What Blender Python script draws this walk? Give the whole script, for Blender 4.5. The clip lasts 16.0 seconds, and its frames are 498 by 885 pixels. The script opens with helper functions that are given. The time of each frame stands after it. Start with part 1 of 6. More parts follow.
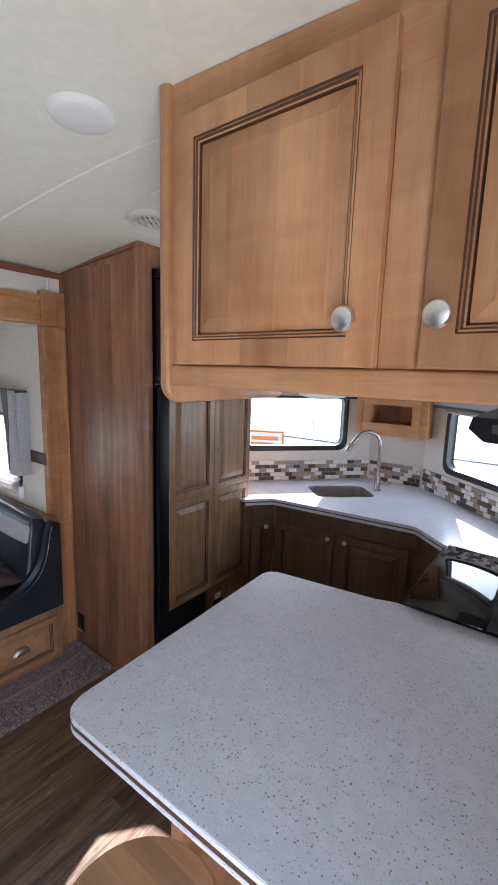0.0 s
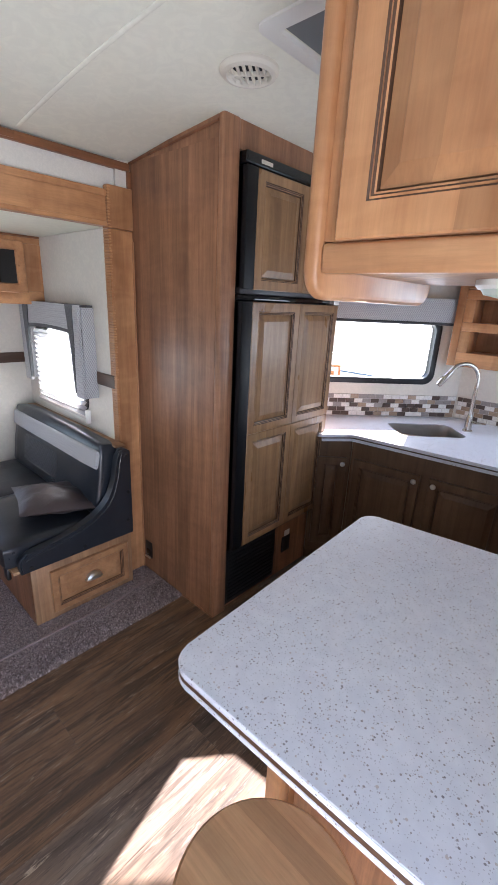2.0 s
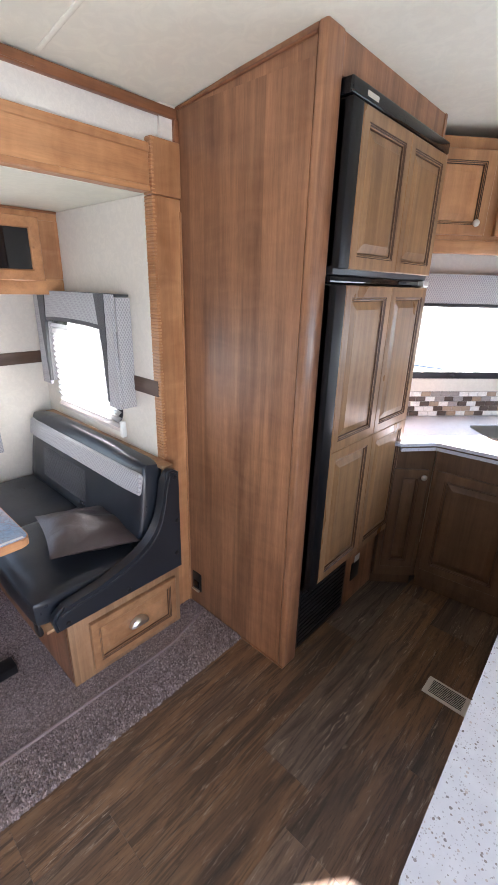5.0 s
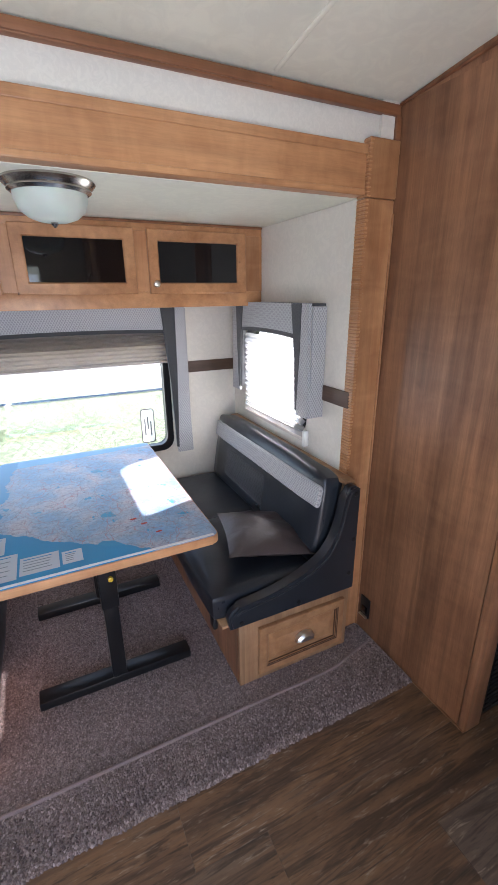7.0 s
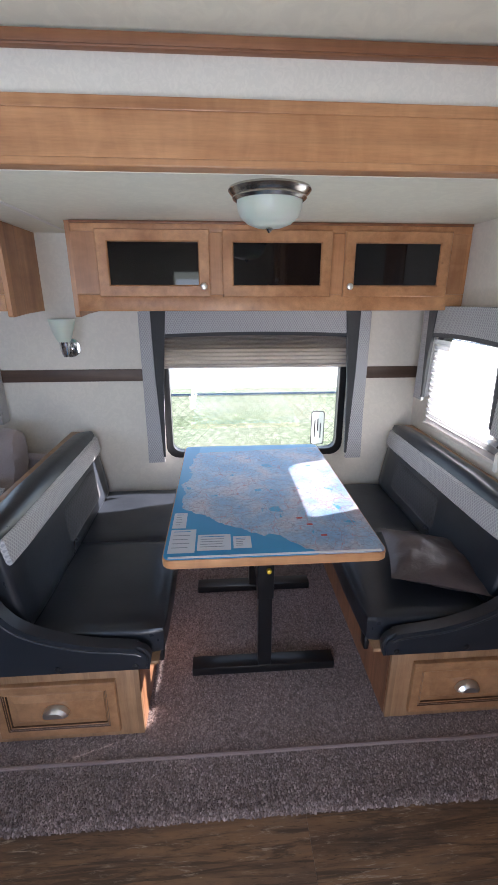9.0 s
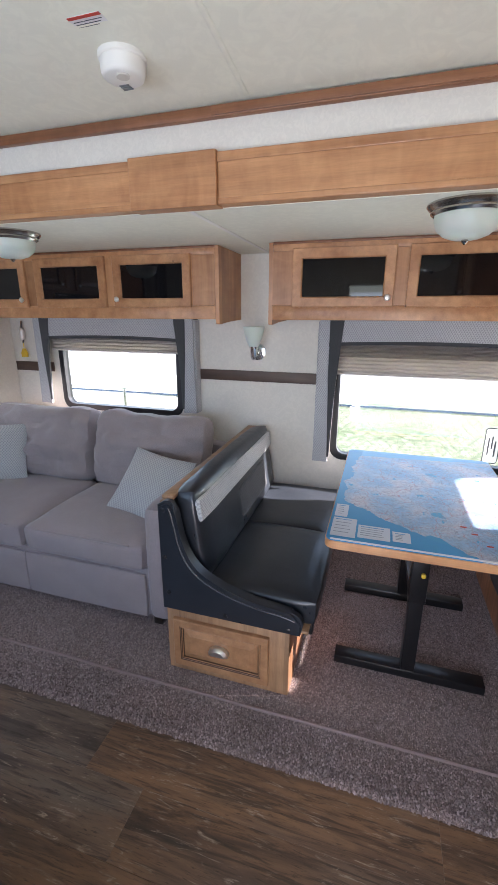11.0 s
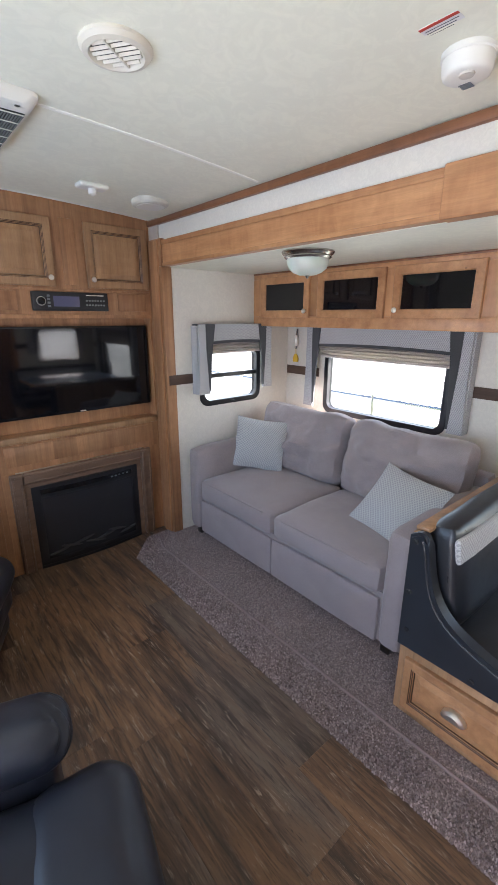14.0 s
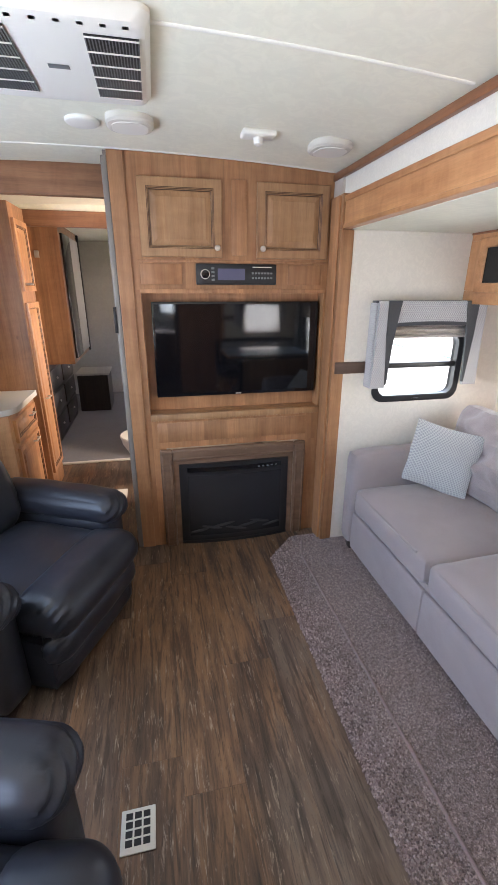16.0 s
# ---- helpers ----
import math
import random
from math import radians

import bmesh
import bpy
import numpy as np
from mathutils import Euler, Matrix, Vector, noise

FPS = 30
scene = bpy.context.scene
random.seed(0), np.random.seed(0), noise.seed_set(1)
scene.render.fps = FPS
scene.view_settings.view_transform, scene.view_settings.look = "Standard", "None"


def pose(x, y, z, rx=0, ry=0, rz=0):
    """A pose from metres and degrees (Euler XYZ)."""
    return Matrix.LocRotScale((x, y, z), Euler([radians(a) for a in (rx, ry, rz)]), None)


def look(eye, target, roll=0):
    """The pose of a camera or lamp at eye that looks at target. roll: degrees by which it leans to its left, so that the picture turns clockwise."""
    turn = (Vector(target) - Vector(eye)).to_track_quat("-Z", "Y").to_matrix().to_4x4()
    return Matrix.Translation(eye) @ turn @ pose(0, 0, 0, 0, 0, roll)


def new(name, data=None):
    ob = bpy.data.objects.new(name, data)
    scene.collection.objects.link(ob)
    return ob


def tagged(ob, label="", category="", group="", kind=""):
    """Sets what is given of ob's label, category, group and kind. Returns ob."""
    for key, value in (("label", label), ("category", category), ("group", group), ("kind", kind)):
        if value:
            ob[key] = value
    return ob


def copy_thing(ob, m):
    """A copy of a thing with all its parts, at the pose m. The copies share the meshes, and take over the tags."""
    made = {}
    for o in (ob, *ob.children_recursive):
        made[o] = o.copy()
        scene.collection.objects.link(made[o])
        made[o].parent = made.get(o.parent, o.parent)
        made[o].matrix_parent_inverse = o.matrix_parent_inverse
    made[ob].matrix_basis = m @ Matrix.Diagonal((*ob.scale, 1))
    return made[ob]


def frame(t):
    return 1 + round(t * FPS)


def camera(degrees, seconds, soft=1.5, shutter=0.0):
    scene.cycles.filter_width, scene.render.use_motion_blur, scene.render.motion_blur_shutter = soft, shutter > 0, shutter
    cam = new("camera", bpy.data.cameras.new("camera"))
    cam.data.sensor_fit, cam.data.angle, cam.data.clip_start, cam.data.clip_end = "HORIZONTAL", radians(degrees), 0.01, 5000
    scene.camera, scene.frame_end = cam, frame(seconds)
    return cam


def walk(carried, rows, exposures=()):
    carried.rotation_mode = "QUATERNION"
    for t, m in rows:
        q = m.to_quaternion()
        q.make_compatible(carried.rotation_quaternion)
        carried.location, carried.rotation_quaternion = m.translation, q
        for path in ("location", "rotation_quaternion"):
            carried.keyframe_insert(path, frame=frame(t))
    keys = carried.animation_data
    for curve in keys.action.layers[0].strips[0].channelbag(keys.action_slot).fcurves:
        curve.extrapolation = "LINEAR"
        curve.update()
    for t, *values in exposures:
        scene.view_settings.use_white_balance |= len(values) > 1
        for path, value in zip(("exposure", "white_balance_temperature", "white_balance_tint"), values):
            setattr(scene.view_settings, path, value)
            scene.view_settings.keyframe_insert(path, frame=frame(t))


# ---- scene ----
cam = camera(60.9, 16.0, 1.15)
EXPOSURES = [(t, stops, kelvin, 22) for t, stops, kelvin in (
    (0.0, 2.68, 6050), (1.0, 2.93, 6050), (2.0, 3.13, 6050), (3.0, 3.1, 6050), (5.5, 3.72, 6250), (6.5, 3.48, 6150), (7.0, 3.18, 6080), (8.5, 2.85, 6080),
    (11.0, 3.1, 6180), (13.0, 3.2, 6280), (14.0, 3.4, 6350), (15.0, 3.8, 6400), (16.0, 3.98, 6480))]
PATH = [
    (0, (0.344, 0.239, 1.735), (-0.844, 1.814, 1.405), 1.8),
    (0.5, (0.328, 0.254, 1.719), (-0.99, 1.698, 1.296), 1.4),
    (1, (0.295, 0.264, 1.709), (-1.113, 1.588, 1.192), 1.2),
    (1.5, (0.188, 0.286, 1.674), (-1.149, 1.649, 1.078), 2.0),
    (2, (0.04, 0.275, 1.648), (-1.237, 1.678, 1.014), 2.8),
    (2.5, (-0.074, 0.284, 1.633), (-1.319, 1.687, 0.937), 3.4),
    (3, (-0.15, 0.386, 1.652), (-1.369, 1.798, 0.932), 3.7),
    (3.2, (-0.159, 0.418, 1.65), (-1.359, 1.846, 0.927), 4.0),
    (5.3, (-0.547, 0.367, 1.635), (-1.85, 1.725, 0.956), 0.2),
    (5.5, (-0.574, 0.372, 1.636), (-1.95, 1.662, 0.974), -0.1),
    (6, (-0.605, 0.376, 1.636), (-2.131, 1.493, 0.985), -1.1),
    (6.5, (-0.617, 0.358, 1.629), (-2.235, 1.336, 0.977), -1.2),
    (7, (-0.631, 0.312, 1.625), (-2.332, 1.129, 0.964), -0.6),
    (7.5, (-0.643, 0.284, 1.629), (-2.424, 0.908, 0.967), -0.7),
    (8, (-0.66, 0.265, 1.627), (-2.492, 0.712, 0.961), -1.2),
    (8.5, (-0.669, 0.248, 1.628), (-2.534, 0.535, 0.966), -0.5),
    (8.7, (-0.675, 0.244, 1.62), (-2.552, 0.473, 0.968), -0.3),
    (10.8, (-0.528, 0.181, 1.61), (-2.368, -0.331, 1.017), 0.4),
    (11, (-0.481, 0.176, 1.596), (-2.31, -0.388, 1.015), 0.2),
    (11.5, (-0.421, 0.148, 1.595), (-2.174, -0.631, 1.031), 0.0),
    (12, (-0.395, 0.128, 1.613), (-2.063, -0.824, 1.055), -0.2),
    (12.5, (-0.35, 0.127, 1.604), (-1.948, -0.947, 1.062), 0.0),
    (13, (-0.348, 0.1, 1.624), (-1.894, -1.047, 1.083), 0.7),
    (13.5, (-0.382, 0.078, 1.63), (-1.816, -1.203, 1.08), 0.6),
    (14, (-0.478, 0.043, 1.639), (-1.728, -1.41, 1.068), 0.2),
    (14.5, (-0.554, 0.006, 1.662), (-1.575, -1.601, 1.05), -0.2),
    (15, (-0.635, -0.043, 1.617), (-1.508, -1.728, 0.985), -1.0),
    (15.5, (-0.831, -0.133, 1.621), (-1.461, -1.911, 0.956), 0.9),
    (16, (-0.969, -0.224, 1.657), (-1.364, -2.059, 0.967), 0.2),
]
walk(cam, [(t, look(eye, target, roll)) for t, eye, target, roll in PATH], EXPOSURES)

# ---- world and light ----
SUN_WAY = Vector((0.285, -0.95, -0.63)).normalized()
world = bpy.data.worlds.new("world")
scene.world = world
world.use_nodes = True
sky = world.node_tree.nodes.new("ShaderNodeTexSky")
sky.sky_type, sky.sun_disc = "NISHITA", False
sky.sun_elevation = math.asin(-SUN_WAY.z)
sky.sun_rotation = math.atan2(-SUN_WAY.x, -SUN_WAY.y)
world.node_tree.links.new(sky.outputs[0], world.node_tree.nodes["Background"].inputs[0])
world.node_tree.nodes["Background"].inputs[1].default_value = 0.085
sun = new("sun", bpy.data.lights.new("sun", "SUN"))
sun.data.energy, sun.data.angle, sun.data.color = 5.0, radians(0.5), (1.0, 0.94, 0.85)
sun.rotation_mode = "QUATERNION"
sun.rotation_quaternion = SUN_WAY.to_track_quat("-Z", "Y")
SKYLIGHT = 0.5   # radiance of the fill lamp added at each opening


def opening_light(at, w, h, gain=1.0, colour=(0.86, 0.93, 1.0)):
    """Fill lamp added at an opening to boost the outdoor light; at: the middle of the opening, local -y into the room.
    """
    lamp = new("daylight_fill", bpy.data.lights.new("daylight_fill", "AREA"))
    lamp.data.shape, lamp.data.size, lamp.data.size_y = "RECTANGLE", w, h
    lamp.data.energy, lamp.data.color = math.pi * w * h * SKYLIGHT * gain, colour
    lamp.matrix_basis = at @ pose(0, 0.035, 0, -90)
    return lamp


# ---- materials ----
def material(name, base=(0.5, 0.5, 0.5), rough=0.5, metal=0.0, **more):
    m = bpy.data.materials.new(name)
    m.use_nodes = True
    p = m.node_tree.nodes["Principled BSDF"]
    p.inputs["Base Color"].default_value = (*base, 1)
    p.inputs["Roughness"].default_value = rough
    p.inputs["Metallic"].default_value = metal
    for key, value in more.items():
        p.inputs[key.replace("_", " ")].default_value = value
    return m


class Nodes:
    """Short-hand for wiring a material's nodes."""

    def __init__(self, m):
        self.m, self.t = m, m.node_tree
        self.p = self.t.nodes["Principled BSDF"]

    def put(self, value, socket):
        if hasattr(value, "is_output"):
            self.t.links.new(value, socket)
        else:
            socket.default_value = value

    def coords(self, kind="Object"):
        return self.t.nodes.new("ShaderNodeTexCoord").outputs[kind]

    def random(self):
        return self.t.nodes.new("ShaderNodeObjectInfo").outputs["Random"]

    def scaled(self, vector, scale, shift=None):
        n = self.t.nodes.new("ShaderNodeMapping")
        self.put(vector, n.inputs["Vector"])
        n.inputs["Scale"].default_value = scale if hasattr(scale, "__len__") else (scale,) * 3
        if shift is not None:
            v = self.t.nodes.new("ShaderNodeCombineXYZ")
            s = self.math("MULTIPLY", shift, 37.0)
            for k in range(3):
                self.put(s, v.inputs[k])
            self.put(v.outputs[0], n.inputs["Location"])
        return n.outputs[0]

    def noise(self, vector, scale=5.0, detail=4.0, rough=0.55, distort=0.0):
        n = self.t.nodes.new("ShaderNodeTexNoise")
        self.put(vector, n.inputs["Vector"])
        n.inputs["Scale"].default_value, n.inputs["Detail"].default_value = scale, detail
        n.inputs["Roughness"].default_value, n.inputs["Distortion"].default_value = rough, distort
        return n.outputs["Fac"]

    def voronoi(self, vector, scale=5.0, feature="F1", out="Distance"):
        n = self.t.nodes.new("ShaderNodeTexVoronoi")
        n.feature = feature
        self.put(vector, n.inputs["Vector"])
        n.inputs["Scale"].default_value = scale
        return n.outputs[out]

    def math(self, op, a, b=0.0, c=0.0):
        n = self.t.nodes.new("ShaderNodeMath")
        n.operation = op
        for k, v in enumerate((a, b, c)):
            self.put(v, n.inputs[k])
        return n.outputs[0]

    def split(self, vector):
        n = self.t.nodes.new("ShaderNodeSeparateXYZ")
        self.put(vector, n.inputs[0])
        return n.outputs

    def ramp(self, fac, *stops):
        n = self.t.nodes.new("ShaderNodeValToRGB")
        self.put(fac, n.inputs[0])
        e = n.color_ramp.elements
        while len(e) < len(stops):
            e.new(0.5)
        for k, (at, colour) in enumerate(stops):
            e[k].position = at
            e[k].color = (*colour, 1) if hasattr(colour, "__len__") else (colour, colour, colour, 1)
        return n.outputs[0]

    def mix(self, fac, a, b, how="MIX"):
        n = self.t.nodes.new("ShaderNodeMix")
        n.data_type, n.blend_type = "RGBA", how
        self.put(fac, n.inputs[0])
        for v, k in ((a, 6), (b, 7)):
            self.put((*v, 1) if isinstance(v, tuple) else v, n.inputs[k])
        return n.outputs[2]

    def bump(self, height, strength=0.3, distance=0.002):
        n = self.t.nodes.new("ShaderNodeBump")
        n.inputs["Strength"].default_value, n.inputs["Distance"].default_value = strength, distance
        self.put(height, n.inputs["Height"])
        self.put(n.outputs[0], self.p.inputs["Normal"])

    def colour(self, c):
        self.put(c, self.p.inputs["Base Color"])

    def rough(self, r):
        self.put(r, self.p.inputs["Roughness"])


def white_noise(n, value):
    w = n.t.nodes.new("ShaderNodeTexWhiteNoise")
    w.noise_dimensions = "1D"
    n.put(value, w.inputs["W"])
    return w.outputs["Value"]


def wood(name, dark, light, along="Z", strip=0.0, rough=0.38, figure=0.5, streak=0.3, knots=0.0):
    """Stained timber: long grain, streaks, soft blotches, knots and, with strip, boards glued edge to edge."""
    m = material(name, light, rough)
    n = Nodes(m)
    here = n.coords()
    stretch = {"X": (1.2, 16, 16), "Y": (16, 1.2, 16), "Z": (16, 16, 1.2)}[along]
    r = n.random()
    fine = n.noise(n.scaled(here, stretch, r), 1.5, 4, 0.5, 0.35)
    hair = n.noise(n.scaled(here, [v * 6 for v in stretch], r), 2.2, 4, 0.65)
    band = n.noise(n.scaled(here, [v * 1.6 if v > 2 else 0.5 for v in stretch], r), 1.3, 5, 0.6, 0.5)
    blot = n.noise(n.scaled(here, [0.45 + 0.55 * (v > 2) for v in stretch], r), 5.5, 3, 0.5, 0.3)
    flame = n.noise(n.scaled(here, [0.55 + 0.9 * (v < 2) for v in stretch], r), 11.0, 3, 0.5, 1.1)
    whole = n.math("ADD", n.math("MULTIPLY", fine, 0.5), n.math("ADD", n.math("MULTIPLY", blot, figure), n.math("MULTIPLY", flame, figure * 0.5)))
    tone = n.math("DIVIDE", whole, 0.5 + figure * 1.5)
    c = n.ramp(tone, (0.36, dark), (0.64, light))
    c = n.mix(streak, c, n.ramp(band, (0.34, 0.45), (0.5, 0.95), (0.66, 1.25)), "MULTIPLY")
    c = n.mix(0.08 + 0.25 * streak, c, n.ramp(hair, (0.36, 0.25), (0.58, 1.0)), "MULTIPLY")
    if strip:
        x, y, z = n.split(here)
        across = {"X": n.math("ADD", y, z), "Y": n.math("ADD", x, z), "Z": n.math("ADD", x, y)}[along]
        board = white_noise(n, n.math("FLOOR", n.math("ADD", n.math("DIVIDE", across, strip), n.math("MULTIPLY", r, 7.0))))
        c = n.mix(0.5, c, n.ramp(board, (0.0, 0.60), (1.0, 1.14)), "MULTIPLY")
    if knots:
        spread = n.scaled(here, [2.2 if v > 2 else 1.1 for v in stretch], r)
        eye, pick = n.voronoi(spread, 2.4), n.split(n.voronoi(spread, 2.4, out="Color"))[0]
        size = n.math("MULTIPLY", n.math("SUBTRACT", pick, 0.55), 0.05)
        c = n.mix(n.math("MULTIPLY", n.ramp(n.math("SUBTRACT", eye, size), (0.0, 1.0), (0.035, 0.0)), knots), c, tuple(v * 0.25 for v in dark))
    c = n.mix(0.5, c, n.ramp(r, (0.0, 0.86), (1.0, 1.08)), "MULTIPLY")
    n.colour(c)
    n.rough(n.ramp(blot, (0.25, rough - 0.04), (0.75, rough + 0.07)))
    n.bump(n.math("ADD", fine, n.math("MULTIPLY", hair, 0.5)), 0.16, 0.0007)
    return m


MAPLE_D, MAPLE_L = (0.37, 0.156, 0.062), (0.63, 0.330, 0.152)
maple = wood("maple", MAPLE_D, MAPLE_L, "Z", 0.11, 0.33, 0.7, 0.1)
maple_x = wood("maple_along_x", MAPLE_D, MAPLE_L, "X", 0.0, 0.33, 0.7, 0.15)
maple_y = wood("maple_along_y", MAPLE_D, MAPLE_L, "Y", 0.0, 0.33, 0.8, 0.2, 0.8)
panel_wood = wood("walnut_panel", (0.235, 0.106, 0.052), (0.46, 0.224, 0.114), "Z", 0.095, 0.34, 0.4, 0.45, 0.7)
tv_wood = wood("cabinet_panel", (0.30, 0.132, 0.056), (0.50, 0.252, 0.115), "Z", 0.075, 0.42, 0.4, 0.3, 0.4)
tv_door_wood = wood("cabinet_door_wood", (0.28, 0.14, 0.06), (0.45, 0.26, 0.13), "Z", 0.0, 0.38, 0.5)
fridge_wood = wood("glazed_door", (0.23, 0.122, 0.056), (0.42, 0.242, 0.115), "Z", 0.0, 0.3, 0.3)
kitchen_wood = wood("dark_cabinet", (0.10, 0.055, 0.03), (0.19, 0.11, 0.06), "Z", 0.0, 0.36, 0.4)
drawer_wood = wood("drawer_maple", (0.29, 0.138, 0.062), (0.50, 0.272, 0.132), "Y", 0.0, 0.33, 0.7, 0.2)
pine = wood("light_side_wood", (0.30, 0.16, 0.08), (0.46, 0.27, 0.14), "Z", 0.06, 0.45, 0.4)
trim_wood = wood("crown_trim", (0.16, 0.06, 0.025), (0.30, 0.125, 0.055), "Y", 0.0, 0.4, 0.5)
strip_wood = wood("brown_strip", (0.075, 0.042, 0.028), (0.125, 0.075, 0.05), "Y", 0.0, 0.45, 0.4)
strip_wood_x = wood("brown_strip_x", (0.075, 0.042, 0.028), (0.125, 0.075, 0.05), "X", 0.0, 0.45, 0.4)
stool_wood = wood("stool_wood", (0.42, 0.22, 0.10), (0.56, 0.33, 0.16), "X", 0.05, 0.34, 0.4)
glaze = material("dark_glaze", (0.085, 0.040, 0.020), 0.5)


def plank_material():
    """Rustic vinyl plank: golden to red-brown patches running into grey, with fine pale flecks."""
    m = material("vinyl_plank", (0.1, 0.07, 0.05), 0.4)
    n = Nodes(m)
    here, r = n.coords(), n.random()
    run = n.noise(n.scaled(here, (9.0, 0.9, 9.0), r), 1.6, 4, 0.6, 0.5)
    grain = n.noise(n.scaled(here, (40, 5.0, 40), r), 2.0, 8, 0.75, 1.0)
    hair = n.noise(n.scaled(here, (130, 11, 130), r), 2.0, 5, 0.75, 0.5)
    ring = n.noise(n.scaled(here, (20, 1.4, 20), r), 1.6, 5, 0.65, 1.6)
    cool = n.noise(n.scaled(here, (2.2, 0.6, 2.2), r), 1.4, 2)
    blotch = n.noise(n.scaled(here, (7, 3.0, 7), r), 2.2, 4, 0.6, 0.4)
    odd = n.math("FRACT", n.math("MULTIPLY", r, 7.31))
    warm = n.ramp(run, (0.32, (0.062, 0.040, 0.028)), (0.45, (0.142, 0.080, 0.045)), (0.56, (0.215, 0.118, 0.060)), (0.70, (0.118, 0.076, 0.050)))
    grey = n.ramp(run, (0.32, (0.056, 0.043, 0.035)), (0.5, (0.118, 0.090, 0.071)), (0.68, (0.178, 0.142, 0.115)))
    c = n.mix(n.ramp(n.math("ADD", cool, n.math("MULTIPLY", n.math("SUBTRACT", odd, 0.5), 0.35)), (0.46, 0.0), (0.66, 0.8)), warm, grey)
    c = n.mix(n.ramp(ring, (0.38, 0.7), (0.5, 0.0)), c, (0.032, 0.022, 0.016))
    c = n.mix(n.math("MULTIPLY", n.ramp(grain, (0.55, 0.0), (0.63, 0.85)), n.ramp(blotch, (0.45, 0.1), (0.58, 1.0))), c, (0.36, 0.285, 0.215))
    c = n.mix(n.math("MULTIPLY", n.ramp(hair, (0.36, 0.8), (0.45, 0.0)), n.ramp(blotch, (0.4, 0.9), (0.6, 0.3))), c, (0.022, 0.016, 0.012))
    c = n.mix(0.6, c, n.ramp(r, (0.0, 0.85), (1.0, 1.4)), "MULTIPLY")
    n.colour(c)
    n.rough(n.ramp(grain, (0.3, 0.36), (0.7, 0.48)))
    n.bump(n.math("ADD", grain, hair), 0.3, 0.0012)
    return m


def carpet_material():
    m = material("carpet", (0.25, 0.2, 0.18), 1.0)
    n = Nodes(m)
    here = n.coords()
    tuft = n.noise(here, 170, 3, 0.7)
    mott = n.noise(here, 62, 4, 0.7)
    wide = n.noise(here, 3.2, 3)
    c = n.ramp(n.math("ADD", n.math("MULTIPLY", tuft, 0.5), n.math("MULTIPLY", mott, 0.5)), (0.38, (0.10, 0.070, 0.062)), (0.5, (0.245, 0.180, 0.162)), (0.62, (0.50, 0.39, 0.36)))
    c = n.mix(0.5, c, n.ramp(wide, (0.35, 0.72), (0.65, 1.1)), "MULTIPLY")
    n.colour(c)
    n.p.inputs["Sheen Weight"].default_value = 0.3
    n.bump(n.math("ADD", tuft, mott), 1.0, 0.006)
    return m


def paper_material(name, base, contrast=0.1, scale=16):
    """Washable wall covering with a faint mottled print."""
    m = material(name, base, 0.55)
    n = Nodes(m)
    here = n.coords()
    a = n.noise(here, scale, 4, 0.6, 1.6)
    b = n.noise(here, 130, 2)
    w = n.noise(here, 1.6, 2)
    c = n.mix(n.ramp(a, (0.44, 0.0), (0.60, 1.0)), tuple(v * (1 - contrast) for v in base), base)
    n.colour(n.mix(0.6, c, n.ramp(w, (0.3, 0.93), (0.7, 1.03)), "MULTIPLY"))
    n.bump(n.math("ADD", b, n.math("MULTIPLY", a, 0.6)), 0.25, 0.0008)
    return m


def leather_material(name, base, rough=0.36):
    m = material(name, base, rough)
    n = Nodes(m)
    here = n.coords()
    crease = n.noise(here, 13, 3, 0.55, 0.6)
    pores = n.noise(here, 260, 3, 0.6)
    wide = n.noise(here, 4.5, 3)
    n.colour(n.mix(n.ramp(wide, (0.3, 0.0), (0.7, 0.5)), base, tuple(v * 1.7 + 0.006 for v in base)))
    n.rough(n.ramp(crease, (0.2, rough - 0.04), (0.8, rough + 0.08)))
    n.bump(n.math("ADD", crease, n.math("MULTIPLY", pores, 0.15)), 0.32, 0.0024)
    return m


def weave_material(name, light, dark, cell=0.012, amount=0.55, tall=0.62):
    """Jacquard with small lozenges."""
    m = material(name, light, 0.85)
    n = Nodes(m)
    x, y, z = n.split(n.coords())
    u = n.math("ADD", x, y)
    k = math.pi / cell
    tall = n.math("MULTIPLY", z, tall)
    a = n.math("ABSOLUTE", n.math("SINE", n.math("MULTIPLY", n.math("ADD", u, tall), k)))
    b = n.math("ABSOLUTE", n.math("SINE", n.math("MULTIPLY", n.math("SUBTRACT", u, tall), k)))
    f = n.math("MINIMUM", a, b)
    thread = n.noise(n.coords(), 500, 2)
    c = n.mix(n.ramp(f, (0.34, 0.0), (0.62, amount)), light, dark)
    n.colour(n.mix(0.35, c, n.ramp(thread, (0.35, 0.6), (0.65, 1.2)), "MULTIPLY"))
    n.p.inputs["Sheen Weight"].default_value = 0.25
    n.bump(n.math("ADD", f, thread), 0.3, 0.0012)
    return m


def cloth_material(name, base, scale=650):
    m = material(name, base, 0.92)
    n = Nodes(m)
    here = n.coords()
    thread = n.noise(here, scale, 2, 0.7)
    wide = n.noise(here, 5.0, 4, 0.6, 0.5)
    n.colour(n.mix(0.5, n.mix(0.6, base, n.ramp(thread, (0.3, 0.55), (0.7, 1.3)), "MULTIPLY"), n.ramp(wide, (0.3, 0.82), (0.7, 1.1)), "MULTIPLY"))
    n.p.inputs["Sheen Weight"].default_value = 0.3
    n.bump(n.math("ADD", thread, n.math("MULTIPLY", wide, 2.0)), 0.3, 0.002)
    return m


